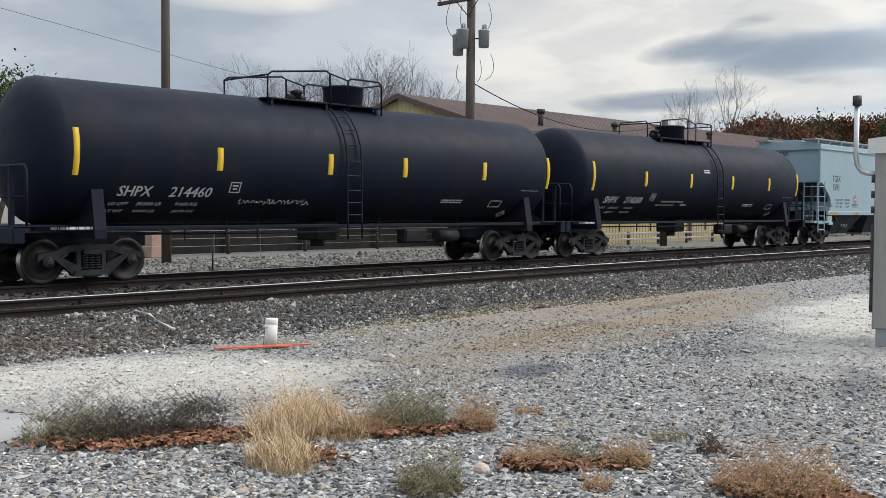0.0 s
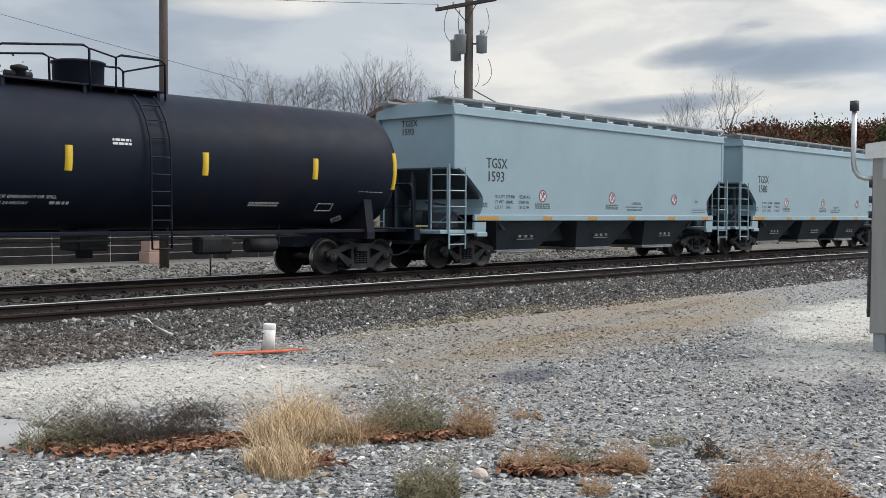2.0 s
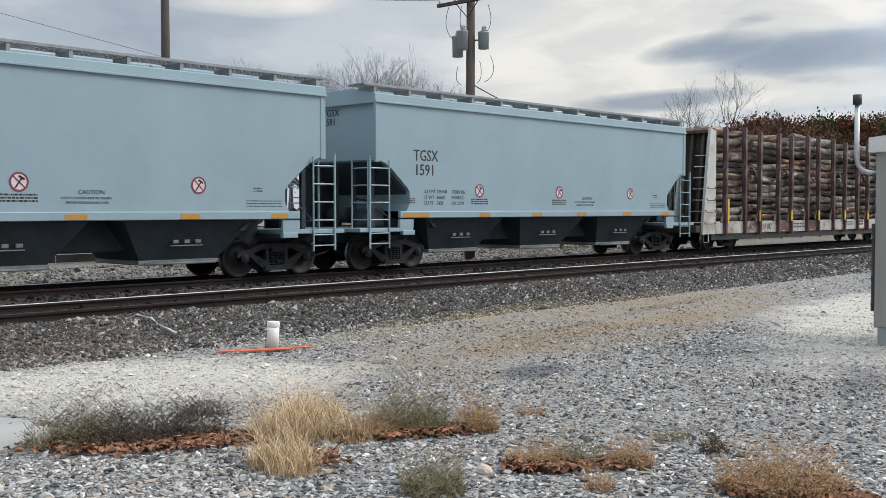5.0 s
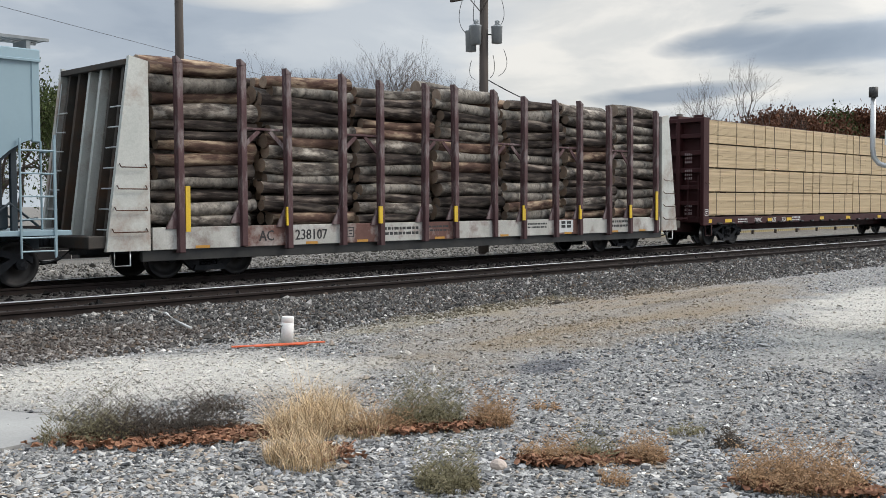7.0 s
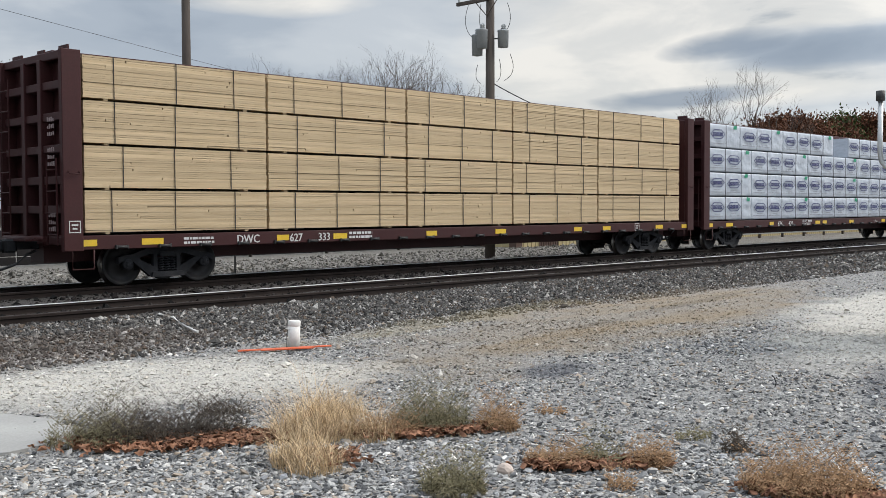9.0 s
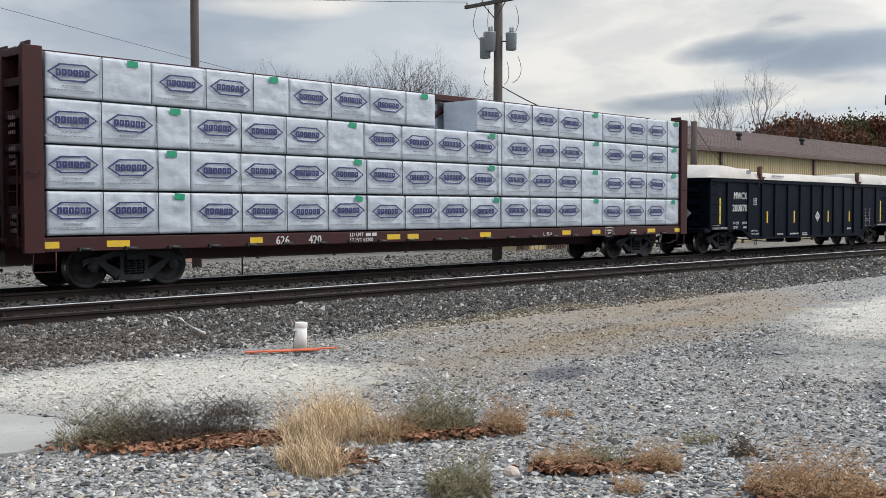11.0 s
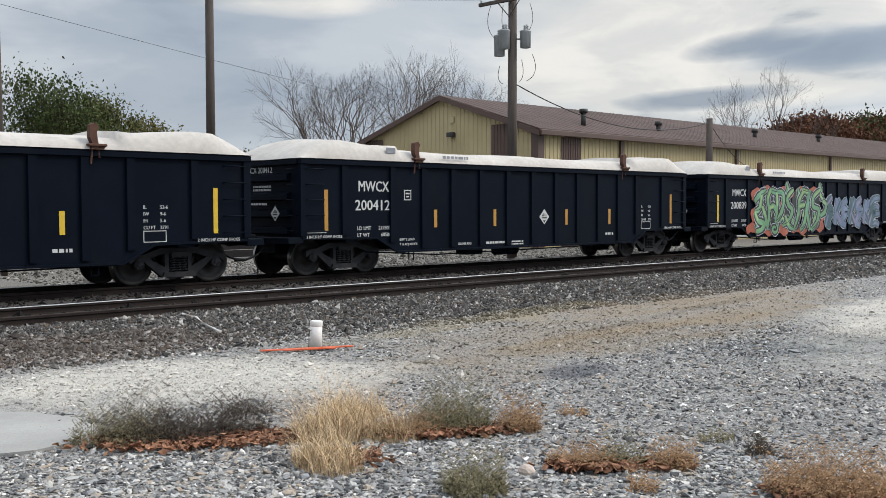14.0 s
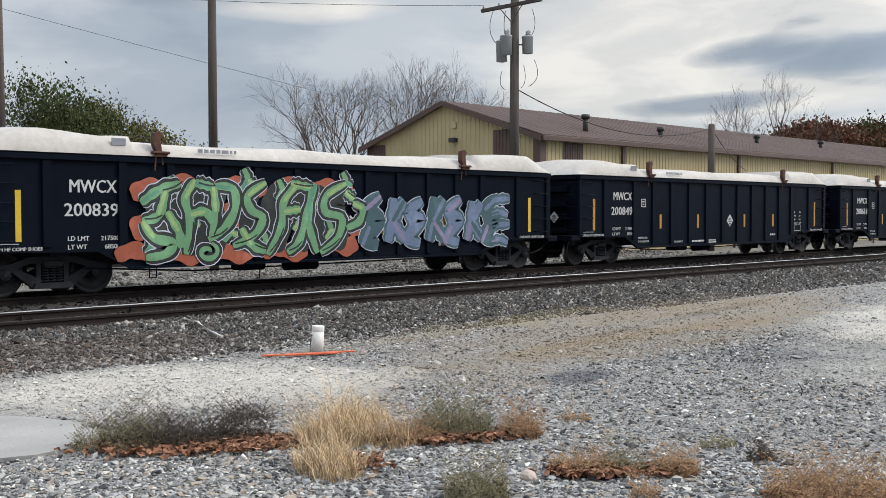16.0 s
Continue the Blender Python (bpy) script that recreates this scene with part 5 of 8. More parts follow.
def build_logs(centre):
    load = load_of("log_load", "stacked grey-barked hardwood logs between rusty stakes", centre, "logs")
    kinds = [log_mesh(k) for k in range(30)]
    rng = random.Random(77)
    ends = [-9.72, -6.86, -3.95, -1.15, 1.70, 4.48, 7.24, 9.74]
    hidden = bm_new()
    for a, b in zip(ends, ends[1:]):
        top = rng.uniform(4.34, 4.66)
        for col, y0 in enumerate((-1.22, -0.88, -0.50, -0.10, 0.35, 0.80, 1.22)):
            z = 1.13
            side = 0
            while z < top - 0.05:
                me, r = rng.choice(kinds)
                side = 1 - side
                y = y0 + rng.uniform(-0.03, 0.03) + (0.04 if side else -0.03)
                x = (a + b) / 2 + rng.uniform(-0.16, 0.16)
                ry, rz = rng.uniform(-3.4, 3.4), rng.uniform(-2.2, 2.2)
                if y0 == -1.22:
                    y = max(y, -1.36 + r)
                m = pose(x, y, z + r, rng.uniform(0, 360), ry, rz + (180 if rng.random() < 0.5 else 0))
                if col < 2 or z > top - 0.55:
                    share("log", me, load, m)
                else:
                    t = me.copy()
                    t.transform(m)
                    hidden.from_mesh(t)
                    bpy.data.meshes.remove(t)
                z += r * rng.uniform(1.70, 1.98)
    ob = part("inner_logs", hidden, M["bark"], load)
    ob.data.materials.append(M["log_end"])
    tagged(ob, kind="stuff")
    return load


M["bark"] = material("grey poplar bark", (0.028, 0.023, 0.021), (0.21, 0.178, 0.150), 4.5, 0.9, 0, 1.0, 22, (0.50, 0.45, 0.385), 3.0, 0.85, stretch=(0.6, 1.6, 1.6), random_tint=0.4, spec=0.15)
M["dark_bark"] = material("dark furrowed bark", (0.014, 0.011, 0.011), (0.100, 0.078, 0.066), 6.0, 0.9, 0, 1.0, 26, (0.30, 0.25, 0.21), 3.6, 0.8, stretch=(0.3, 1.8, 1.8), random_tint=0.45, spec=0.15)
M["pale_bark"] = material("pale grey aspen bark", (0.10, 0.086, 0.074), (0.36, 0.325, 0.28), 3.4, 0.85, 0, 0.9, 20, (0.026, 0.021, 0.019), 4.4, 0.95, stretch=(1.2, 1, 1), random_tint=0.35, spec=0.15)
M["brown_bark"] = material("torn brown bark", (0.040, 0.022, 0.018), (0.15, 0.092, 0.068), 4.0, 0.9, 0, 0.9, 22, (0.46, 0.36, 0.25), 2.4, 0.8, stretch=(0.4, 1.6, 1.6), random_tint=0.4, spec=0.15)
M["log_end"] = material("weathered sawn log end", (0.20, 0.145, 0.105), (0.38, 0.295, 0.225), 6, 0.85, 0, 0.3, 40, (0.10, 0.075, 0.06), 3.0, 0.6, random_tint=0.35)
build_log_car(105.65)
build_logs(105.65)


# ---- centre-beam lumber cars ----
LEVELS = [1.10, 1.99, 2.88, 3.77, 4.65]


def beam_frame():
    bm = bm_new()
    for y in (-1.43, 1.35):
        rbox(bm, (-11.55, y, 0.80), (11.55, y + 0.08, 1.08), 0.01)
    box(bm, (-11.5, -1.35, 0.98), (11.5, 1.35, 1.08))
    box(bm, (-11.5, -0.3, 0.52), (11.5, 0.3, 0.98))
    for x in (-9.14, 9.14):
        rbox(bm, (x - 0.2, -1.4, 0.84), (x + 0.2, 1.4, 0.97), 0.01)
    return mesh_of("underframe", bm, M["maroon"])


def beam_truss():
    bm = bm_new()
    rbox(bm, (-11.2, -0.20, 4.70), (11.2, 0.20, 4.86), 0.01)
    for k in range(15):
        x = -10.5 + k * 1.5
        box(bm, (x - 0.06, -0.10, 1.08), (x + 0.06, 0.10, 4.70))
    for k in range(14):
        x = -10.5 + k * 1.5
        rod(bm, (x, 0, 3.9), (x + 1.5, 0, 4.70), 0.08, 6)
    return mesh_of("centre_beam", bm, M["maroon"])


def beam_bulkhead(s, car):
    """The end wall with its posts, studs and rails."""
    def lump(name, lo, hi, r=0.012):
        def make():
            bm = bm_new()
            rbox(bm, (min(s * lo[0], s * hi[0]), lo[1], lo[2]), (max(s * lo[0], s * hi[0]), hi[1], hi[2]), r)
            return mesh_of(name, bm, M["maroon"])
        return shared(("beam", s, lo, hi), make)
    wall = share("bulkhead", lump("bulkhead", (11.22, -1.34, 0.85), (11.30, 1.34, 4.66)), car, Matrix())
    for y in (-1.48, 1.34):
        share("corner_post", lump("corner_post", (11.22, y, 0.78), (11.62, y + 0.14, 4.72)), wall, Matrix())
    for y in (-0.46, 0.30):
        share("stud", lump("stud", (11.30, y, 0.85), (11.58, y + 0.16, 4.60)), wall, Matrix())
    for z in (0.90, 1.52, 2.10, 2.72, 3.36, 3.98, 4.56):
        share("rail", lump("rail", (11.30, -1.34, z), (11.54, 1.34, z + 0.16)), wall, Matrix())
    for y0, y1 in ((-1.34, -0.95), (-0.30, 0.0), (0.75, 1.2)):
        share("top_tab", lump("top_tab", (11.38, y0, 4.72), (11.42, y1, 4.83), 0.005), wall, Matrix())


def beam_ladder(s):
    bm = bm_new()
    end_ladder(bm, s * 11.66, 0.88, 1.30, 0.9, 4.3, 8, 0.014)
    end_ladder(bm, s * 11.66, -1.28, -0.86, 0.9, 2.6, 4, 0.014)
    pipe(bm, [(s * 11.45, -1.46, 0.80), (s * 11.45, -1.46, 0.42), (s * 11.0, -1.46, 0.42), (s * 11.0, -1.46, 0.80)], 0.016, 6)
    pipe(bm, [(s * 11.52, -1.49, 2.35), (s * 11.52, -1.54, 2.30), (s * 11.30, -1.54, 2.30), (s * 11.30, -1.49, 2.35)], 0.012, 6)
    rod(bm, (s * 11.75, -0.9, 1.02), (s * 11.75, 1.0, 1.02), 0.05, 8)
    box(bm, (min(s * 11.62, s * 12.05), -0.7, 0.98), (max(s * 11.62, s * 12.05), 0.7, 1.02))
    return mesh_of("ladder", bm, M["maroon"])


def winch():
    bm = bm_new()
    rod(bm, (-0.11, -1.47, 0.84), (0.11, -1.47, 0.84), 0.032, 10)
    rbox(bm, (-0.14, -1.50, 0.80), (-0.11, -1.43, 0.88), 0.005)
    rbox(bm, (0.11, -1.50, 0.80), (0.14, -1.43, 0.88), 0.005)
    return mesh_of("strap_winch", bm, M["dark_metal"])


def build_beam_car(centre, label, marks):
    car = new_car("lumber_car", label, centre, 12.02, 9.14)
    share("underframe", shared("beam_frame", beam_frame), car, Matrix())
    share("centre_beam", shared("beam_truss", beam_truss), car, Matrix())
    for s in (-1, 1):
        beam_bulkhead(s, car)
        share("ladder", shared(("beam_ladder", s), lambda: beam_ladder(s)), car, Matrix())
    for k in range(22):
        share("strap_winch", shared("winch", winch), car, pose(-10.4 + k * 0.98, 0, 0))
    for x0, x1 in ((-11.42, -10.92), (-9.94, -9.44), (-6.52, -6.18), (-4.85, -4.42) if marks else (-2.40, -1.95), (-1.69, -1.30), (1.05, 1.50), (4.7, 5.1), (6.2, 6.62), (9.25, 9.7), (10.9, 11.35)):
        bm = bm_new()
        box(bm, (x0, -1.436, 0.87), (x1, -1.43, 1.0))
        part("reflector", bm, M["yellow"], car, "yellow reflective strip")
    if marks:
        for word, x in (("DWC", -7.62), ("627", -6.16), ("333", -5.32)):
            letters(word, 0.26, M["white_paint"], car, (x, -1.432, 0.84), squeeze=0.95)
        bars(car, -4.35, 0.97, 0.75, 0.06, -1.432, M["white_paint"], 2, 0.1, seed=61)
        bars(car, -8.95, 0.95, 0.75, 0.05, -1.432, M["white_paint"], 2, 0.09, seed=62)
        square_frame(car, -11.52, 1.14, 0.24, 0.24, -1.481, M["white_paint"], 0.018)
    else:
        letters("L  75-0", 0.14, M["white_paint"], car, (4.55 - 0.75, -1.432, 0.86))
        for word, x in (("626", -5.82), ("420", -4.88)):
            letters(word, 0.27, M["white_paint"], car, (x, -1.432, 0.83), squeeze=0.95)
        letters("LD LMT", 0.13, M["white_paint"], car, (-3.62, -1.432, 0.97))
        bars(car, -3.10, 0.97, 0.35, 0.08, -1.432, M["white_paint"], seed=68)
        letters("LT WT 62200", 0.13, M["white_paint"], car, (-3.62, -1.432, 0.84))
        square_frame(car, 6.90, 0.78, 0.40, 0.30, -1.432, M["white_paint"], 0.02)
        bars(car, 8.3, 0.93, 0.3, 0.05, -1.432, M["white_paint"], 2, 0.08, seed=67)
    square_frame(car, 8.0, 0.83, 0.26, 0.24, -1.432, M["white_paint"], 0.02) if marks else None
    for z in (1.45, 2.75, 3.35):
        bm = bm_new()
        rng = random.Random(int(z * 100))
        for k in range(3):
            for j in range(4):
                box(bm, (-11.544 - 0.001 * j, 0.05 + j * 0.08 - 1.0, z - k * 0.14), (-11.540, 0.10 + j * 0.08 - 1.0, z - k * 0.14 + rng.uniform(0.05, 0.1)))
        part("chalk_mark", bm, M["faded"], car, "faded white chalk marks")
    return car


M["faded"] = material("faded chalk", (0.25, 0.18, 0.18), (0.34, 0.27, 0.27), 6, 0.8, 0, 0.0)
M["lumber"] = material("sawn spruce boards", (0.45, 0.335, 0.195), (0.58, 0.45, 0.285), 2.5, 0.75, 0, 0.1, 50, (0.37, 0.265, 0.155), 1.4, 0.4, stretch=(0.25, 1, 6), island=0.12)


def pack_mesh(length, seed):
    """A bundle of boards: courses a little uneven, dark slits between some."""
    rng = random.Random(seed)
    vs, fs = [], []
    n = 19
    h = 0.835 / n
    for k in range(n):
        joints = [0.0] + sorted(rng.uniform(0.1, 0.9) * length for _ in range(rng.choice((0, 0, 1)))) + [length]
        for a, b in zip(joints, joints[1:]):
            y = -rng.uniform(0.0, 0.010)
            z0, z1 = k * h, (k + 1) * h - rng.choice((0.001, 0.001, 0.002, 0.004))
            if rng.random() < 0.10:
                z1 -= 0.004
                y += 0.012
            x0, x1 = a + rng.uniform(0, 0.012) + 0.004, b - rng.uniform(0, 0.012) - 0.004
            i = len(vs)
            dz = rng.uniform(-0.003, 0.003)
            vs += [(x0, y - 1.26, z0), (x1, y - 1.26, z0), (x1, 0, z0), (x0, 0, z0), (x0, y - 1.26, z1), (x1, y - 1.26, z1 + dz), (x1, 0, z1), (x0, 0, z1)]
            fs += [tuple(i + q for q in f) for f in ((0, 3, 2, 1), (4, 5, 6, 7), (0, 1, 5, 4), (1, 2, 6, 5), (2, 3, 7, 6), (3, 0, 4, 7))]
    me = bpy.data.meshes.new("lumber_pack")
    me.from_pydata(vs, [], fs)
    me.materials.append(M["lumber"])
    return me


def strap_mesh():
    bm = bm_new()
    box(bm, (-0.007, -1.284, -0.01), (0.007, -1.272, 0.835))
    box(bm, (-0.007, -1.28, 0.828), (0.007, 0.0, 0.838))
    return mesh_of("strap", bm, M["strap"])


def sticker_mesh():
    bm = bm_new()
    box(bm, (-0.05, -1.24, -0.04), (0.05, -0.02, 0.0))
    return mesh_of("bearer", bm, M["lumber"])


def build_lumber(centre):
    load = load_of("lumber_load", "strapped packs of pale sawn boards stacked four high", centre, "lumber")
    rng = random.Random(31)
    for level in range(4):
        z = LEVELS[level] + 0.045
        cuts = [-11.18, -6.74, -2.36, 1.84, 5.98 if level < 3 else 5.20, 10.80]
        if level == 3:
            cuts[4] = 6.0
        for k, (a, b) in enumerate(zip(cuts, cuts[1:])):
            me = pack_mesh(b - a - 0.05, level * 10 + k)
            for side in (0, 1):
                m = pose(a + 0.02, -0.14, z) if side == 0 else pose(b - 0.03, 0.14, z, 0, 0, 180)
                p = share("lumber_pack", me, load, m)
                share("bearer", shared("bearer", sticker_mesh), p, pose(0.5, 0, 0))
                share("bearer", shared("bearer", sticker_mesh), p, pose(b - a - 0.6, 0, 0))
                if side == 0:
                    for f in (0.16, 0.48, 0.80):
                        share("strap", shared("strap", strap_mesh), p, pose((b - a) * (f + rng.uniform(-0.03, 0.03)), 0, 0))
    return load


def wrapped_mesh(length, seed):
    """A wrapped pack: a slightly slack, creased box."""
    bm = bm_new()
    nx, nz = max(8, int(length / 0.055)), 15
    h = 0.85
    grid = []
    for j in range(nz + 1):
        row = []
        for i in range(nx + 1):
            x, z = length * i / nx, h * j / nz
            edge = min(i, nx - i, 2) / 2 * min(j, nz - j, 2) / 2
            crease = noise.noise((x * 1.6 + z * 2.5 + seed * 7.3, z * 3.0 - x * 0.8, seed)) * 0.020 + abs(noise.noise((x * 4 + z * 7, z * 5 - x * 2, seed + 4))) * 0.022 - 0.006
            row.append(bm.verts.new((x, -1.27 + (1 - edge) * 0.012 + crease * (0.3 + edge), z)))
        grid.append(row)
    for j in range(nz):
        for i in range(nx):
            bm.faces.new((grid[j][i], grid[j][i + 1], grid[j + 1][i + 1], grid[j + 1][i])).smooth = True
    back = [[bm.verts.new((x, 0, z)) for x in (0, length)] for z in (0, h)]
    bm.faces.new([grid[0][i] for i in range(nx, -1, -1)] + [back[0][0], back[0][1]])
    bm.faces.new([grid[nz][i] for i in range(nx + 1)] + [back[1][1], back[1][0]])
    bm.faces.new([grid[j][0] for j in range(nz + 1)] + [back[1][0], back[0][0]])
    bm.faces.new([grid[j][nx] for j in range(nz, -1, -1)] + [back[0][1], back[1][1]])
    bm.faces.new((back[0][0], back[1][0], back[1][1], back[0][1]))
    return mesh_of("wrapped_pack", bm, M["wrap"])


def mark_mesh():
    """The printed lozenge with its plain bars."""
    bm = bm_new()
    y = -1.305
    outer = [(-0.52, 0.0), (-0.27, 0.17), (0.27, 0.17), (0.52, 0.0), (0.27, -0.17), (-0.27, -0.17)]
    inner = [(x * 0.91, z * 0.83) for x, z in outer]
    a, b = [bm.verts.new((x, y, z)) for x, z in outer], [bm.verts.new((x, y, z)) for x, z in inner]
    for i in range(6):
        j = (i + 1) % 6
        bm.faces.new((a[i], a[j], b[j], b[i]))
    for k in range(6):
        x = -0.345 + k * 0.118
        for x0, x1, z0, z1 in ((0, 0.10, 0.030, 0.065), (0.0, 0.038, -0.040, 0.030), (0.060, 0.10, -0.040, 0.030), (0, 0.10, -0.070, -0.040 + (0.025 if k % 2 else 0))):
            bm.faces.new([bm.verts.new((x + p, y, q)) for p, q in ((x0, z0), (x1, z0), (x1, z1), (x0, z1))])
    bm.normal_update()
    bmesh.ops.solidify(bm, geom=list(bm.faces), thickness=0.002)
    return mesh_of("printed_mark", bm, M["navy"])


def small_print_mesh():
    bm = bm_new()
    rng = random.Random(3)
    for x0, z, n in ((-0.22, -0.26, 5), (-0.55, -0.34, 12)):
        x = x0
        for k in range(n):
            w = rng.uniform(0.04, 0.09)
            box(bm, (x, -1.304, z), (x + w, -1.301, z + 0.022))
            x += w + 0.02
    return mesh_of("small_print", bm, M["grey_print"])


def tag_mesh():
    bm = bm_new()
    plate(bm, [(-0.12, -1.296, 0.72), (0.12, -1.296, 0.70), (0.12, -1.31, 0.83), (-0.12, -1.31, 0.845)], (0, -1, 0), 0.003)
    return mesh_of("tag", bm, M["green_tag"])


M["grey_print"] = material("grey print", (0.20, 0.21, 0.24), (0.28, 0.29, 0.32), 4, 0.6, 0, 0.0)


def build_wrapped(centre):
    load = load_of("wrapped_lumber_load", "white-wrapped lumber packs with navy printed lozenges", centre, "lumber")
    rng = random.Random(14)
    for level in range(4):
        z = LEVELS[level] + 0.02
        cuts = [-11.15, -8.0, -3.05 - (0.08 if level == 2 else 0), 1.97, 6.74, 11.2]
        if level == 3:
            cuts = [-11.15, -8.9, -5.4, -0.66, 0.92, 6.74, 11.2]
        for k, (a, b) in enumerate(zip(cuts, cuts[1:])):
            if level == 3 and k == 3:
                continue           # one short pack is missing from the top course
            me = wrapped_mesh(b - a - 0.02, level * 10 + k)
            for side in (0, 1):
                m = pose(a + 0.01, -0.14, z) if side == 0 else pose(b - 0.01, 0.14, z, 0, 0, 180)
                p = share("wrapped_pack", me, load, m)
                if side:
                    continue
                x = rng.uniform(0.50, 0.75)
                while x < b - a - 0.35:          # a strap between each two printed marks
                    if x < b - a - 0.56:
                        share("printed_mark", shared("mark", mark_mesh), p, pose(x, 0, 0.47 + rng.uniform(-0.02, 0.02), 0, rng.uniform(-1.5, 1.5), 0))
                        share("small_print", shared("small_print", small_print_mesh), p, pose(x, 0, 0.47))
                    if x + 0.61 < b - a:
                        share("strap", shared("strap", strap_mesh), p, pose(x + 0.61, -0.020, 0.01))
                    x += 1.22
                share("tag", shared("tag", tag_mesh), p, pose(b - a - 0.3 - rng.uniform(0, 0.15), 0.0, 0, 0, rng.uniform(-6, 6), 0))
    return load


build_beam_car(129.9, "maroon centre-beam flat car with yellow reflectors", True)
build_lumber(129.9)
build_beam_car(153.85, "dark maroon centre-beam flat car with yellow reflectors", False)
build_wrapped(153.85)

# ---- gondolas ----
RIBS = [-7.98, -6.76, -5.22, -4.15, -3.09, -2.00, -0.92, 0.14, 1.18, 2.21, 3.23, 4.26, 5.22, 6.68, 7.98]


def gondola_side(y):
    bm = bm_new()
    low = [(-8.02, 0.90), (-5.75, 0.86), (-5.05, 0.50), (5.05, 0.50), (5.75, 0.86), (8.02, 0.90)]
    prism(bm, low + [(8.02, 2.66), (-8.02, 2.66)], "y", y - 0.02, y + 0.02)
    s = -1 if y < 0 else 1
    prism(bm, low + [(x, z + 0.05) for x, z in low[::-1]], "y", y + s * 0.02, y + s * 0.07)
    return mesh_of("side_wall", bm, M["gondola"])


def rib_mesh(low):
    bm = bm_new()
    prism(bm, [(-0.105, -1.405), (-0.085, -1.475), (0.085, -1.475), (0.105, -1.405)], "z", low + 0.10, 2.64)
    return mesh_of("rib", bm, M["gondola"])


def gondola_top():
    bm = bm_new()
    for y in (-1.50, 1.36):
        rbox(bm, (-8.08, y, 2.64), (8.08, y + 0.14, 2.77), 0.015)
    for x in (-8.10, 7.96):
        rbox(bm, (x, -1.36, 2.64), (x + 0.14, 1.36, 2.77), 0.015)
    return mesh_of("top_chord", bm, M["gondola"])


def gondola_end(s):
    bm = bm_new()
    box(bm, (s * 7.97 - 0.03, -1.36, 0.95), (s * 7.97 + 0.03, 1.36, 2.64))
    for z in (1.0, 1.40, 1.80, 2.25):
        prism(bm, [(s * 8.0, z), (s * 8.13, z + 0.03), (s * 8.13, z + 0.17), (s * 8.0, z + 0.20)], "y", -1.0, 1.36)
    return mesh_of("end_wall", bm, M["gondola"])


def gondola_floor():
    bm = bm_new()
    box(bm, (-7.94, -1.36, 0.92), (7.94, 1.36, 1.02))
    box(bm, (-8.0, -0.32, 0.55), (8.0, 0.32, 0.92))
    for s in (-1, 1):
        rbox(bm, (s * 8.2 - 0.22, -1.45, 0.80), (s * 8.2 + 0.22, 1.45, 0.95), 0.015)
        rbox(bm, (s * 6.5 - 0.2, -1.4, 0.80), (s * 6.5 + 0.2, 1.4, 0.93), 0.01)
    rbox(bm, (-2.2, -1.05, 0.34), (-1.5, -0.6, 0.60), 0.05)
    rod(bm, (-0.9, -0.9, 0.42), (0.0, -0.9, 0.42), 0.13, 12)
    pipe(bm, [(-6.0, -1.3, 0.55), (-3.5, -1.2, 0.40), (0, -1.1, 0.42), (5.0, -1.2, 0.48)], 0.02, 6)
    for x in (-4.6, 4.4):
        pipe(bm, [(x, -1.35, 0.52), (x, -1.35, 0.30), (x + 0.16, -1.35, 0.30), (x + 0.16, -1.35, 0.52)], 0.018, 6)
    return mesh_of("underframe", bm, M["gondola"])


def gondola_ladder(s):
    bm = bm_new()
    x0, x1 = sorted((s * 7.92, s * 7.40))
    for k in range(5):
        z = 1.10 + k * 0.36
        pipe(bm, [(x0, -1.42, z), (x0, -1.50, z), (x1, -1.50, z), (x1, -1.42, z)], 0.014, 6)
    x = s * 8.14
    for k in range(5):
        z = 1.10 + k * 0.36
        pipe(bm, [(s * 8.0, -1.38, z), (x, -1.38, z), (x, -1.02, z), (s * 8.0, -1.02, z)], 0.014, 6)
    return mesh_of("grab_iron", bm, M["gondola"])


def cover_mesh(seed):
    """The fabric cover: a low ridge, boxed up higher over the car's ends, pulled down at the edges."""
    bm = bm_new()
    steps = [-8.12, -8.06, -7.9, -7.6, -7.2, -6.8, -6.4, -6.0, -5.6, -5.25, -5.02, -4.98]
    xs = steps + [-4.6 + 9.2 * i / 46 for i in range(47)] + [-x for x in steps[::-1]]
    ys = [-1.52, -1.50, -1.46, -1.42, -1.32, -1.15, -0.85, -0.45, 0, 0.45, 0.85, 1.15, 1.32, 1.42, 1.46, 1.50, 1.52]
    rows = []
    for x in xs:
        high = abs(x) > 5.0
        row = []
        for y in ys:
            u = abs(y) / 1.52
            end = min(1.0, max(0.0, (8.10 - abs(x)) / 0.95)) ** 0.7
            wall = (0.40 + 0.05 * math.sin(abs(x) * 2.0)) if high else (0.20 + 0.02 * math.sin(x * 1.3 + seed))
            ridge = 0.10 if high else 0.17
            up = min(1.0, max(0.0, (0.995 - u) / 0.12)) ** 0.55
            z = 2.785 + end * (wall * up + ridge * (1 - u ** 1.5) * up)
            z += (0.014 * noise.noise((x * 0.9, y * 1.2, seed)) + 0.004 * noise.noise((x * 4, y * 4, seed))) * up
            row.append(bm.verts.new((x, y, z)))
        rows.append(row)
    for a, b in zip(rows, rows[1:]):
        for k in range(len(ys) - 1):
            bm.faces.new((a[k], b[k], b[k + 1], a[k + 1])).smooth = True
    return mesh_of("fabric_cover", bm, M["fabric"])


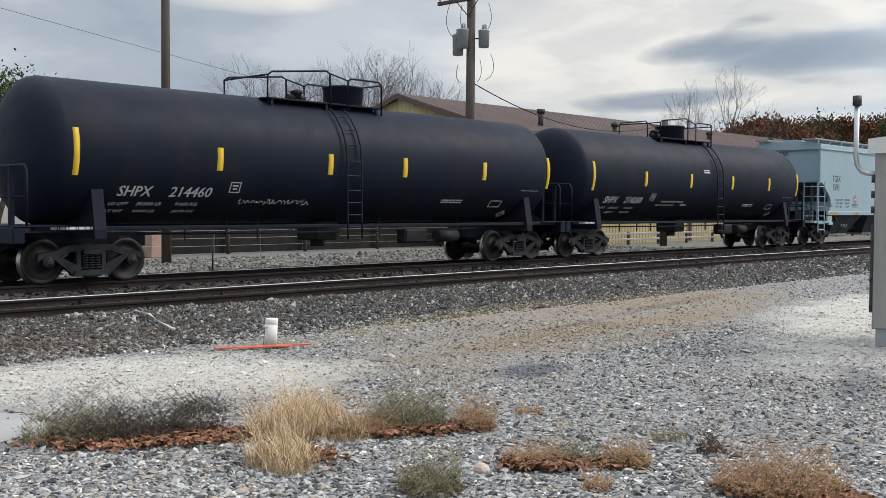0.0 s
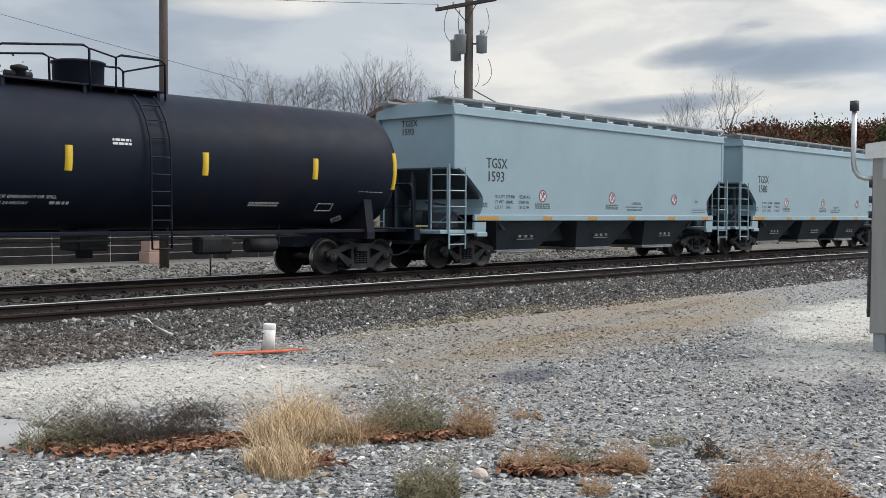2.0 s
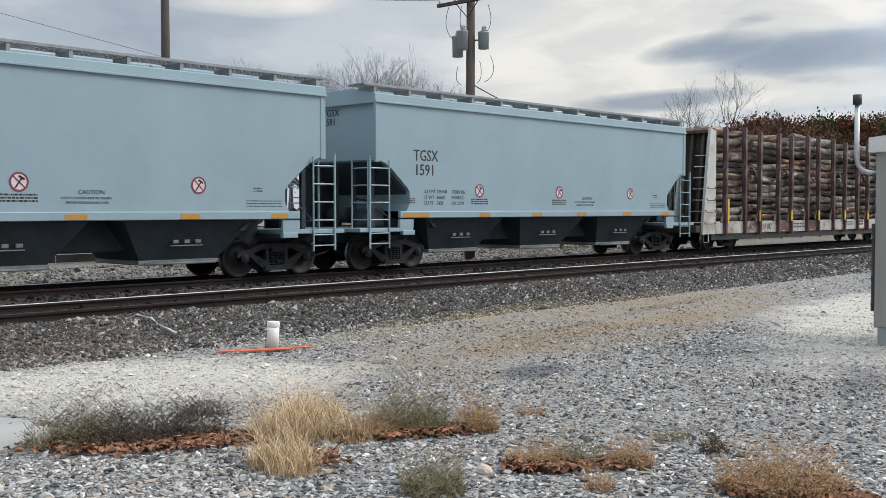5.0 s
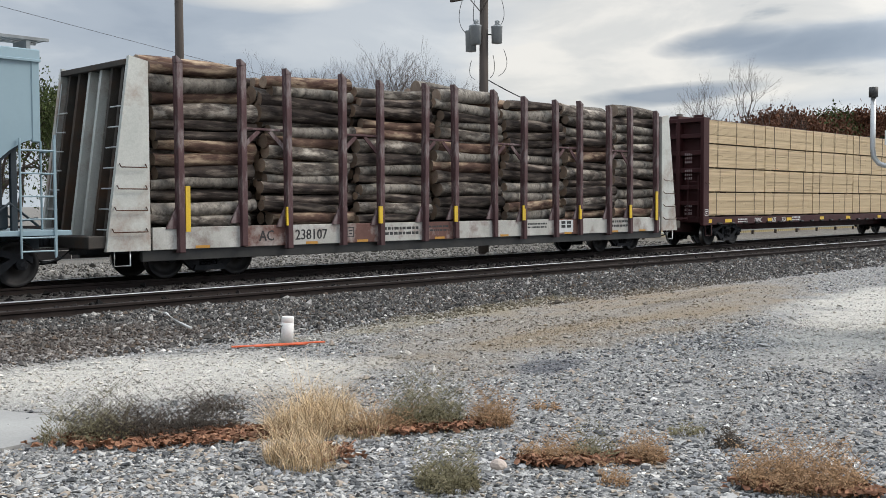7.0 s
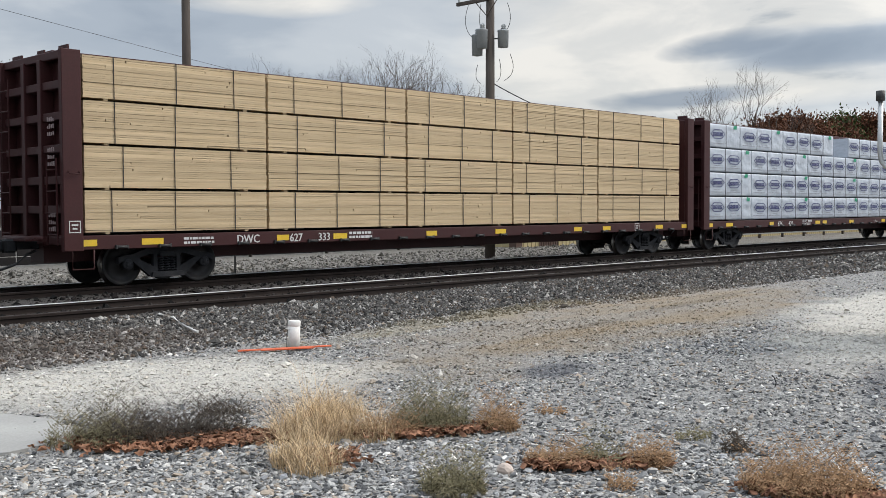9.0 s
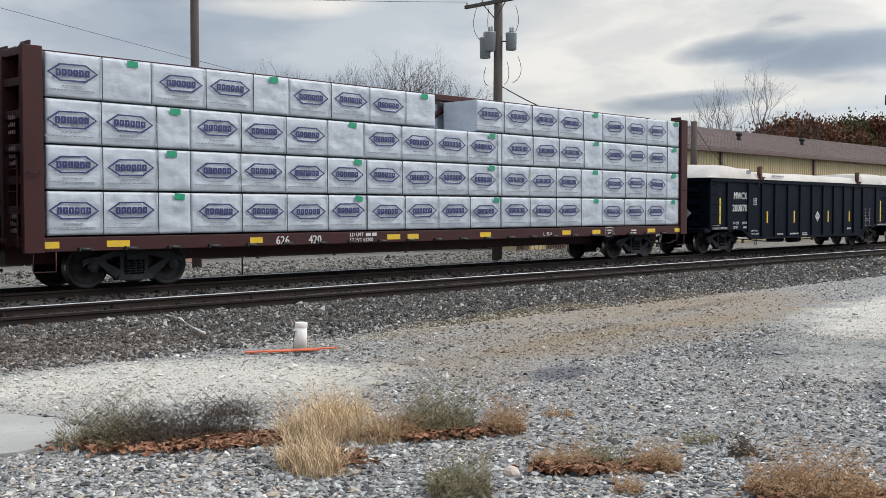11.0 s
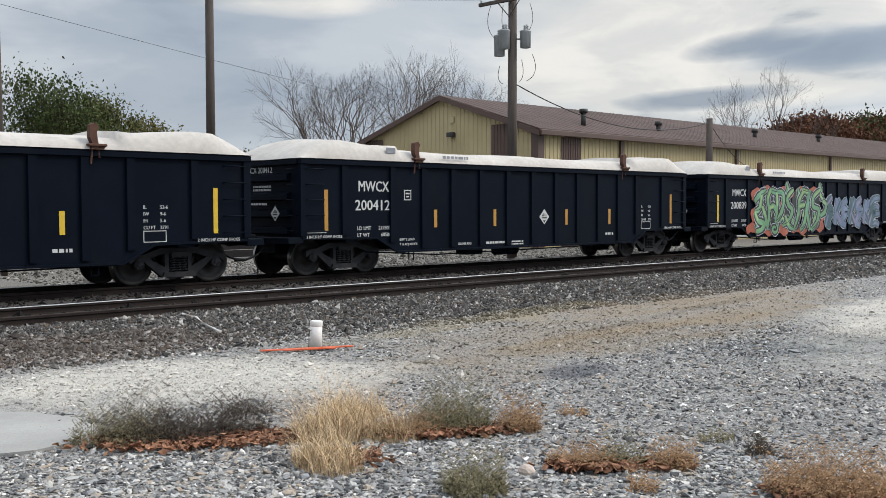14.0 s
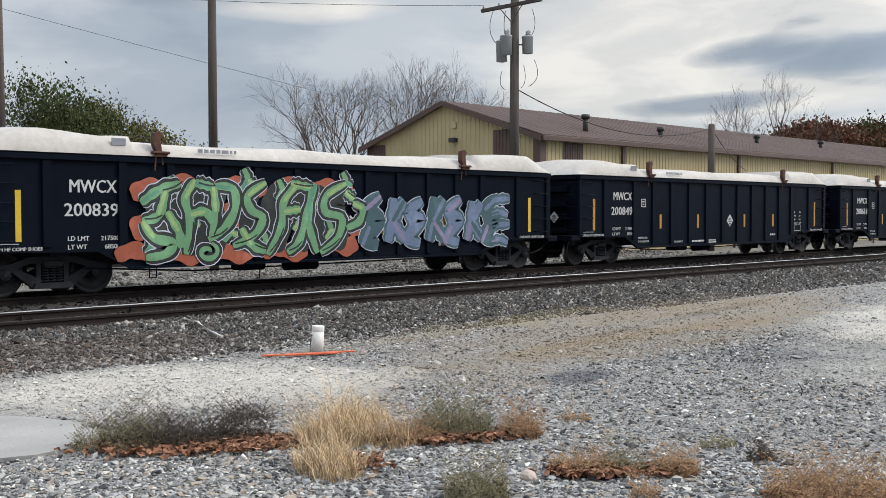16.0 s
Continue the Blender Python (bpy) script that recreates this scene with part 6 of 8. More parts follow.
def clamp_mesh():
    bm = bm_new()
    prism(bm, [(-0.10, 2.78), (0.16, 2.78), (0.20, 2.84), (0.05, 2.90), (0.02, 3.12), (0.07, 3.22), (0.0, 3.30), (-0.11, 3.26), (-0.12, 3.02), (-0.07, 2.90)], "y", -1.56, -1.42)
    rod(bm, (-0.08, -1.49, 2.50), (-0.05, -1.49, 2.80), 0.02, 6)
    rod(bm, (0.10, -1.49, 2.62), (0.08, -1.49, 2.80), 0.02, 6)
    rbox(bm, (-0.16, -1.60, 2.84), (0.22, -1.40, 2.89), 0.01)
    return mesh_of("cover_clamp", bm, M["rust"])


def build_gondola(number, centre, seed):
    painted = " and bright spray paint" if seed == 2 else ""
    car = new_car("gondola_car", f"blue-black ribbed gondola car with white stencils{painted}", centre, 8.45, 6.50)
    for y in (-1.40, 1.40):
        share("side_wall", shared(("gside", y), lambda: gondola_side(y)), car, Matrix())
    for x in RIBS:
        low = 0.88 if abs(x) > 5.4 else (0.68 if abs(x) > 5.1 else 0.50)
        for turn in (0, 180):
            share("rib", shared(("rib", low), lambda: rib_mesh(low)), car, pose(x, 0, 0, 0, 0, turn))
    share("top_chord", shared("gtop", gondola_top), car, Matrix())
    share("underframe", shared("gfloor", gondola_floor), car, Matrix())
    for s in (-1, 1):
        share("end_wall", shared(("gend", s), lambda: gondola_end(s)), car, Matrix())
        share("grab_iron", shared(("ggrab", s), lambda: gondola_ladder(s)), car, Matrix())
    y = -1.424
    letters("MWCX", 0.36, M["white_paint"], car, (-6.33, y, 2.03), squeeze=0.85)
    letters(number, 0.36, M["white_paint"], car, (-6.43, y, 1.57), squeeze=1.05)
    letters("LD LMT", 0.13, M["white_paint"], car, (-6.36, y, 1.09))
    letters("LT WT", 0.13, M["white_paint"], car, (-6.36, y, 0.925))
    letters("217600" if seed == 0 else "217500", 0.13, M["white_paint"], car, (-5.68, y, 1.09))
    letters("68400" if seed == 0 else "68500", 0.13, M["white_paint"], car, (-5.60, y, 0.925))
    square_frame(car, -4.82, 1.82, 0.24, 0.26, y, M["white_paint"])
    for x, big in ((-7.30, 1), (-3.72, 0), (-1.45, 0), (1.68, 0), (3.80, 0), (7.20, 1)):
        bm = bm_new()
        box(bm, (x - 0.055, y - 0.004, 1.09 if big else 1.12), (x + 0.055, y, 2.06 if big else 1.58))
        part("reflector", bm, M["yellow"] if seed in (0, 2) else M["amber"], car, "yellow reflective strip")
    diamond(car, 0.66, 1.36, 0.22, y)
    on_end = Matrix.Rotation(radians(-90), 4, "Z") @ Matrix.Rotation(radians(90), 4, "X")
    letters("MWCX " + number, 0.20, M["white_paint"], car, (0, 0, 0)).matrix_basis = Matrix.Translation((-8.003, 1.05, 2.475)) @ on_end
    for k, z in enumerate((2.12, 2.04, 1.70)):
        bars(car, 0, 0, 0.75, 0.05, 0, M["white_paint"], seed=90 + k).matrix_basis = Matrix.Translation((-8.135 if k > 1 else -8.003, 0.55, z)) @ Matrix.Rotation(radians(-90), 4, "Z")
    diamond(car, 0, 0, 0.18, 0).matrix_basis = Matrix.Translation((-8.137, -0.55, 1.50)) @ Matrix.Rotation(radians(-90), 4, "Z")
    for x in (-7.92, 6.72):
        letters("2 INCH HF COMP SHOES", 0.095, M["white_paint"], car, (x, y - 0.052, 0.92))
    bars(car, -7.90, 1.04, 0.6, 0.015, y, M["white_paint"], seed=73)
    for k, (word, size) in enumerate((("IL", "52-6"), ("IW", "9-6"), ("IH", "5-6"), ("CU FT", "2791"))):
        letters(word, 0.10, M["white_paint"], car, (5.50, y, 1.62 - 0.14 * k))
        letters(size, 0.10, M["white_paint"], car, (5.88, y, 1.62 - 0.14 * k))
    square_frame(car, 5.50, 0.93, 0.52, 0.24, y, M["white_paint"], 0.016, inner=False)
    bars(car, 3.60, 0.78, 0.40, 0.07, y, M["white_paint"], seed=75)
    if seed != 2:
        letters("RELEASE ROD", 0.085, M["white_paint"], car, (-2.90, y, 0.64))
        bars(car, -1.80, 0.64, 0.75, 0.06, y, M["white_paint"], seed=77)
        bars(car, -0.75, 0.66, 0.5, 0.04, y, M["white_paint"], 2, 0.07, seed=78)
    letters("EMPTY LOAD", 0.085, M["white_paint"], car, (-4.98, y, 0.80))
    letters("7 16 ADJ BLOCK", 0.085, M["white_paint"], car, (-4.98, y, 0.68))
    cover = tagged(new("fabric_cover", cover_mesh(seed)), "dirty white fabric cover humped over a gondola load", "tarpaulin")
    LOADS.append((cover, centre))
    for s in (-1, 1):
        share("cover_clamp", shared("clamp", clamp_mesh), cover, pose(s * 4.45, 0, 0))
    bm = bm_new()
    box(bm, (-5.45, -1.475, 2.98), (-5.15, -1.462, 3.12))
    part("print", bm, M["grey_print"], cover)
    bars(cover, -3.55, 2.90, 0.95, 0.075, -1.526, M["grey_print"], name="print", seed=81)
    return car


GONDOLAS = [("200870", 175.1), ("200412", 192.6), ("200839", 210.1), ("200849", 227.6), ("200618", 245.1)]
painted_car = None
for k, (num, c) in enumerate(GONDOLAS):
    g = build_gondola(num, c, k)
    painted_car = g if k == 2 else painted_car


# ---- spray paint on one gondola: outlined strokes, no words ----
def paint(name, c, rough=0.45):
    M[name] = material(name, tuple(0.8 * v for v in c), c, 2.0, rough, 0, 0.0, 20, tuple(min(1, 1.5 * v + 0.05) for v in c), 1.2, 0.7)
    return M[name]


PAINTS = {"orange": paint("orange spray paint", (0.36, 0.085, 0.04)), "mint": paint("mint green spray paint", (0.15, 0.33, 0.165)), "dark": paint("black spray paint", (0.010, 0.013, 0.012)), "blue": paint("slate blue spray paint", (0.14, 0.19, 0.30)), "pale": paint("pale violet spray paint", (0.50, 0.52, 0.62)), "teal": paint("dark teal spray paint", (0.045, 0.10, 0.12)), "lime": paint("lime green spray paint", (0.30, 0.44, 0.17)), "deep": paint("deep green spray paint", (0.09, 0.27, 0.17)), "lilac": paint("lilac spray paint", (0.24, 0.20, 0.32))}


def dab(pts, width, colour, parent, depth):
    """A flat painted stroke with round ends; the sheet's and the ribs' faces both carry it."""
    bm = bm_new()
    n = 24
    sm = []
    P = [Vector((p[0], 0, p[1])) for p in pts]
    for i in range(n + 1):
        f = i / n * (len(P) - 1)
        k = min(int(f), len(P) - 2)
        u = f - k
        p0, p1, p2, p3 = P[max(k - 1, 0)], P[k], P[k + 1], P[min(k + 2, len(P) - 1)]
        sm.append(0.5 * ((2 * p1) + (p2 - p0) * u + (2 * p0 - 5 * p1 + 4 * p2 - p3) * u * u + (3 * p1 - p0 - 3 * p2 + p3) * u ** 3))
    left, right = [], []
    for i, p in enumerate(sm):
        d = (sm[min(i + 1, n)] - sm[max(i - 1, 0)])
        d = d.normalized() if d.length else Vector((1, 0, 0))
        o = Vector((-d.z, 0, d.x))
        w = width / 2 * (0.55 + 0.45 * min(1, 6 * i / n, 6 * (n - i) / n)) * (1 + 0.12 * math.sin(i * 0.9))
        left.append(bm.verts.new(p + o * w))
        right.append(bm.verts.new(p - o * w))
    for i in range(n):
        bm.faces.new((left[i], left[i + 1], right[i + 1], right[i]))
    bmesh.ops.recalc_face_normals(bm, faces=bm.faces)
    if sum(f.normal.y for f in bm.faces) > 0:
        bmesh.ops.reverse_faces(bm, faces=bm.faces)
    bm.normal_update()
    bmesh.ops.solidify(bm, geom=list(bm.faces), thickness=0.002)
    return bm


def spray(car):
    """Outlined interlocking strokes over an orange cloud, and an angular blue piece beside them."""
    rng = random.Random(19)
    count = [0]

    def lay(bm, colour, lift):
        count[0] += 1
        ob = part("spray_paint", bm, PAINTS[colour], car)
        ob.matrix_basis = pose(0, -1.482 - lift - count[0] * 0.00004, 0)

    def stroke(pts, width, colour, lift):
        lay(dab(pts, width, colour, car, lift), colour, lift)

    def outlined(strokes, wide, halo, edge, fill, lift):
        for grow, colour in ((0.19, halo), (0.145, edge), (0.0, fill)):
            for pts in strokes:
                stroke(pts, wide + grow, colour, lift)
            lift += 0.0012
        for pts in strokes:          # lighter and darker fades inside the fill
            (x0, z0), (x1, z1) = pts[0], pts[1]
            stroke([(x0, z0), ((x0 + x1) / 2, (z0 + z1) / 2), (x1, z1)], wide * 0.45, rng.choice(FADES[fill]), lift)

    FADES = {"mint": ("lime", "lime", "deep"), "blue": ("lilac", "teal", "blue"), "teal": ("blue", "lilac")}
    # orange cloud behind, open between the strokes
    for x, z, w in ((-4.80, 0.80, 0.34), (-4.45, 1.30, 0.55), (-4.45, 2.05, 0.42), (-3.7, 2.20, 0.34), (-4.0, 0.76, 0.34), (-2.4, 2.18, 0.34), (-2.8, 0.76, 0.36), (-1.3, 0.76, 0.36), (-1.0, 2.20, 0.34), (0.10, 2.18, 0.36), (0.20, 0.90, 0.46), (0.45, 1.35, 0.4), (-2.6, 1.5, 0.5), (-0.9, 1.4, 0.4)):
        stroke([(x - 0.6, z - 0.05), (x - 0.2, z + 0.08), (x + 0.3, z - 0.06), (x + 0.6, z + 0.05)], w, "orange", 0.0)
    # dark shade behind the strokes
    for x in (-4.35, -3.75, -3.15, -2.3, -1.55, -0.85, -0.25, 0.2):
        stroke([(x - 0.1, 0.80), (x + 0.10, 1.30), (x - 0.06, 1.8), (x + 0.14, 2.18)], 0.62, "dark", 0.002)
    # a row of short barbs between the large shapes
    for k in range(12):
        x, z = -4.75 + k * 0.46, 0.80 + 0.22 * (k % 3) + (0.9 if k % 2 else 0.0)
        outlined([[(x, z), (x + 0.16, z + 0.22), (x + 0.06, z + 0.46)], [(x + 0.16, z + 0.22), (x + 0.34, z + 0.12)]], 0.14, "pale", "dark", "mint", 0.0030)
    hook = [[(-4.85, 1.83), (-4.44, 2.10), (-3.95, 2.24)], [(-4.29, 2.10), (-4.45, 1.59), (-4.82, 1.46)], [(-4.82, 1.46), (-4.56, 1.12), (-4.12, 1.01), (-4.31, 0.78), (-4.75, 0.72)], [(-4.26, 1.66), (-4.00, 1.25), (-3.94, 0.90)]]
    fork = [[(-3.60, 2.32), (-3.84, 1.94), (-3.73, 1.45), (-3.83, 0.76)], [(-3.60, 2.27), (-3.16, 2.17)], [(-3.72, 1.59), (-3.37, 1.66), (-3.17, 1.41)]]
    bow = [[(-3.16, 2.19), (-3.11, 1.66), (-3.21, 1.10)], [(-3.12, 2.21), (-2.67, 2.15), (-2.62, 1.73), (-2.89, 1.31), (-3.29, 1.06)]]
    bend = [[(-1.81, 2.31), (-2.29, 2.02), (-2.21, 1.70), (-1.91, 1.52), (-2.13, 1.15), (-2.68, 0.91)], [(-2.47, 1.30), (-2.20, 0.93), (-1.83, 0.78)]]
    rake = [[(-0.91, 2.33), (-1.33, 1.89), (-1.42, 1.29), (-1.78, 0.70)], [(-1.14, 2.30), (-0.54, 2.21)], [(-1.33, 1.66), (-0.87, 1.72)]]
    legs = [[(-0.44, 2.31), (-0.68, 1.66), (-0.92, 0.98), (-1.25, 0.73)], [(-0.54, 2.23), (-0.64, 1.43), (-0.39, 0.70)]]
    tail = [[(0.47, 2.33), (-0.11, 2.05), (-0.16, 1.66), (0.33, 1.51), (0.20, 1.04), (-0.31, 0.70)], [(0.44, 2.13), (0.71, 1.96)], [(0.67, 1.86), (0.97, 1.74), (0.87, 1.43), (0.48, 1.27)]]
    for k, shape in enumerate((hook, fork, bow, bend, rake, legs, tail)):
        outlined(shape, 0.19, "pale", "dark", "mint", 0.004 + 0.0004 * k)
        for pts in shape[:2]:        # cut lines inside the strokes
            (x0, z0), (x1, z1) = pts[-2], pts[-1]
            stroke([(x0 + 0.08, z0), ((x0 + x1) / 2 + 0.10, (z0 + z1) / 2), (x1 + 0.05, z1 + 0.05)], 0.035, "dark", 0.0105)
    curl = [(-3.32 + (0.06 + 0.022 * k) * math.cos(0.75 * k), 0.80 + (0.04 + 0.016 * k) * math.sin(0.75 * k)) for k in range(11)]
    outlined([curl], 0.11, "pale", "dark", "mint", 0.009)
    # the blue piece: sharp strokes with pale edges
    for k in range(7):
        x = 1.18 + k * 0.70
        up, down = 2.05 - 0.05 * (k % 3), 0.84 + 0.06 * (k % 2)
        zig = [[(x + 0.38, up), (x - 0.12, up - 0.34), (x + 0.36, 1.45), (x - 0.14, down + 0.18), (x + 0.30, down)], [(x - 0.22, down), (x + 0.02, 1.30), (x + 0.02, 1.9)]]
        beam = [[(x - 0.10, down), (x + 0.04, 1.40), (x + 0.12, up)], [(x + 0.06, 1.42), (x + 0.46, up - 0.05)], [(x + 0.08, 1.40), (x + 0.48, down + 0.04)]]
        outlined(zig if k % 2 == 0 else beam, 0.26, "pale", "teal", "blue" if k % 3 else "teal", 0.004 + 0.0004 * k)
    for k, z in enumerate((0.85, 1.25, 1.6, 1.95)):
        outlined([[(5.55, z), (5.85, z + 0.06), (6.20 + 0.08 * (k % 2), z + 0.12 * (k % 2) - 0.05)]], 0.14, "pale", "teal", "blue", 0.006)


spray(painted_car)


# ---- motion of the train ----
def rolled(t):
    for (t0, s0), (t1, s1) in zip(ROLLED, ROLLED[1:]):
        if t <= t1:
            return s0 + (s1 - s0) * (t - t0) / (t1 - t0)
    return ROLLED[-1][1]


# ---- small things on the lot ----
def build_lot_things():
    # signal cabinet with its vent pipe
    cab = thing("equipment_cabinet", "grey metal trackside equipment cabinet on a steel skid", "cabinet", m=pose(13.64, 3.55, GROUND))
    bm = bm_new()
    rbox(bm, (0, 0, 0.24), (1.6, 1.55, 2.56), 0.015)
    part("body", bm, M["cabinet"], cab)
    bm = bm_new()
    prism(bm, [(-0.07, 2.53), (1.62, 2.53), (1.62, 2.72), (0.775, 2.80), (-0.07, 2.72)], "x", -0.06, 1.66)
    part("roof_cap", bm, M["cap"], cab, "white overhanging roof cap")
    bm = bm_new()
    for y in (0.04, 1.35):
        rbox(bm, (0.03, y, 0.0), (1.57, y + 0.16, 0.26), 0.015)
    rbox(bm, (0.03, 0.22, 0.14), (0.15, 1.33, 0.25), 0.01)
    part("skid", bm, M["grey_can"], cab, "blue-grey steel skid")
    bm = bm_new()
    for y in (0.50, 1.05):
        rbox(bm, (-0.018, y, 0.30), (0.0, y + 0.02, 2.5), 0.003)
    part("panel_seam", bm, M["cabinet"], cab)
    bm = bm_new()
    prism(bm, [(1.22, 2.26), (1.40, 2.26), (1.40, 2.52), (1.36, 2.62), (1.26, 2.62), (1.22, 2.52)], "x", -0.03, -0.008)
    part("lifting_eye", bm, M["galv"], cab)
    bm = bm_new()
    for z in (0.5, 0.85, 1.35, 1.75, 1.95, 2.15):
        rod(bm, (0.02, 1.57, z), (0.02, 1.57, z + 0.09), 0.025, 8)
    rbox(bm, (0.0, 1.55, 0.45), (0.03, 1.585, 1.6), 0.005)
    part("hinge", bm, M["dark_metal"], cab)
    bm = bm_new()
    pipe(bm, [(0.06, 1.55, 2.27), (0.06, 1.66, 2.27), (0.06, 1.74, 2.30), (0.06, 1.80, 2.38), (0.06, 1.82, 2.50), (0.06, 1.82, 3.20)], 0.033, 12)
    part("vent_pipe", bm, M["galv"], cab, "bent galvanised vent pipe")
    bm = bm_new()
    rod(bm, (0.06, 1.82, 3.17), (0.06, 1.82, 3.30), 0.058, 12)
    part("vent_cap", bm, M["dark_metal"], cab, "dark vent cap")

    stub = thing("standpipe", "short white plastic standpipe in the gravel", "pipe", m=pose(8.09, 10.63, GROUND - 0.02, 1.0, 2.0))
    bm = bm_new()
    rod(bm, (0, 0, 0), (0, 0, 0.31), 0.078, 20)
    part("pipe", bm, M["pvc"], stub)
    bm = bm_new()
    lathe(bm, [(0.30, 0.079), (0.305, 0.081), (0.36, 0.081), (0.372, 0.074)], "z", (0, 0, 0), 20)
    part("cap", bm, M["pvc"], stub)
    bm = bm_new()
    pipe(bm, [(-0.13, -0.02, 0.0), (-0.13, -0.02, 0.20), (-0.10, 0, 0.25), (-0.06, 0, 0.26)], 0.006, 5)
    part("wire_loop", bm, M["wire"], stub)

    mark = thing("marker_lath", "two flat orange marker laths lying in gravel", "marker", m=pose(0, 0, 0))
    for (a, b, w) in (((7.30, 10.72), (8.36, 10.20), 0.032), ((7.52, 10.55), (8.10, 10.22), 0.028)):
        bm = bm_new()
        a, b = Vector((*a, ground_height(*a) + 0.03)), Vector((*b, ground_height(*b) + 0.028))
        d = (b - a).normalized()
        o = Vector((-d.y, d.x, 0)) * w
        plate(bm, [a - o, b - o, b + o, a + o], (0, 0, 1), 0.014)
        part("lath", bm, M["orange"], mark)
    bm = bm_new()
    pts = [(8.47, 14.6), (8.30, 13.9), (8.05, 13.2), (7.80, 12.45), (7.71, 12.28)]
    pipe(bm, [(x, y, ground_height(x, y) + 0.075 + 0.02 * math.sin(k * 2)) for k, (x, y) in enumerate(pts)], 0.018, 8)
    tagged(part("plastic_tube", bm, M["pvc"]), "thin bent white plastic tube lying on the ballast", "tube")
    bm = bm_new()
    pts = [(9.49, 4.72, 0.0), (9.50, 4.71, 0.05), (9.485, 4.72, 0.10), (9.45, 4.73, 0.13)]
    pipe(bm, [(x, y, GROUND + z) for x, y, z in pts], 0.006, 5)
    tagged(part("bent_wire", bm, M["wire"]), "short bent black wire standing in the gravel", "wire")
    bm = bm_new()
    out = [(3.80, 7.90), (3.86, 8.39), (3.69, 8.90), (3.3, 9.41), (1.5, 9.8), (1.2, 7.4), (2.67, 7.62), (3.1, 7.48), (3.38, 7.53)]
    plate(bm, [(x, y, GROUND - 0.03) for x, y in out], (0, 0, 1), 0.052)
    tagged(part("concrete_pad", bm, M["concrete"]), "worn pale concrete pad flush with the gravel", "concrete", kind="structure")
    bm = bm_new()
    bmesh.ops.create_icosphere(bm, subdivisions=2, radius=0.06)
    for v in bm.verts:
        v.co *= 1 + 0.18 * noise.noise(v.co * 14)
        v.co.z *= 0.8
    ob = tagged(part("rock", bm, M["pink_rock"]), "pinkish rounded rock lying on grey gravel", "rock")
    ob.location = (5.16, 4.48, GROUND + 0.035)


M["concrete"] = material("worn concrete", (0.288, 0.281, 0.266), (0.374, 0.367, 0.346), 1.5, 0.85, 0, 0.3, 40, (0.26, 0.25, 0.24), 1.2, 0.6)
M["pink_rock"] = material("pinkish stone", (0.42, 0.34, 0.29), (0.55, 0.47, 0.41), 12, 0.9, 0, 0.3, 60)
build_lot_things()


def build_yard_edge():
    """What stands behind the far track, seen under the cars."""
    wall = thing("low_fence", "long low dark brown board fence with weathered posts", "fence")
    for k in range(14):
        x = 8.0 + k * 2.2
        bm = bm_new()
        for j in range(4):
            rbox(bm, (x + 0.02, 34.3, BASE + 0.05 + j * 0.30), (x + 2.18, 34.36, BASE + 0.33 + j * 0.30), 0.01)
        part("fence_panel", bm, M["fence"], wall)
    for x in (10.2, 20.9, 23.9, 27.8, 32.0, 36.2):
        bm = bm_new()
        rod(bm, (x, 34.15, BASE - 0.05), (x, 34.15, BASE + 1.5), 0.07, 10)
        part("fence_post", bm, M["pole"], wall, "weathered round fence post")
    bm = bm_new()
    rbox(bm, (19.9, 33.2, BASE), (20.7, 33.9, BASE + 0.42), 0.02)
    rbox(bm, (19.95, 33.25, BASE + 0.42), (20.65, 33.85, BASE + 0.85), 0.02)
    tagged(part("crate", bm, M["crate"]), "faded pinkish stacked crates beside the fence", "crate")
    bm = bm_new()
    rod(bm, (16.35, 24.1, BASE - 0.1), (16.35, 24.1, 0.75), 0.025, 8)
    tagged(part("marker_stake", bm, M["dark_metal"]), "thin black steel stake beside the far track", "stake")
    rail = thing("guard_rail", "long pale steel guard rail on posts", "guard rail")
    for z in (0.25, 0.55):
        bm = bm_new()
        rbox(bm, (40.0, 29.9, BASE + z), (95.0, 29.96, BASE + z + 0.10), 0.01)
        part("beam", bm, M["galv"], rail)
    for k in range(19):
        bm = bm_new()
        rbox(bm, (40.2 + k * 3, 29.97, BASE - 0.1), (40.34 + k * 3, 30.1, BASE + 0.7), 0.01)
        part("post", bm, M["pole"], rail)


M["fence"] = material("dark brown boards", (0.012, 0.011, 0.012), (0.026, 0.023, 0.023), 2, 0.85, 0, 0.3, 30, (0.010, 0.010, 0.010), 0.8, 0.5, spec=0.2)
M["crate"] = material("faded pink plastic", (0.34, 0.22, 0.18), (0.44, 0.30, 0.25), 3, 0.7, 0, 0.1)
build_yard_edge()

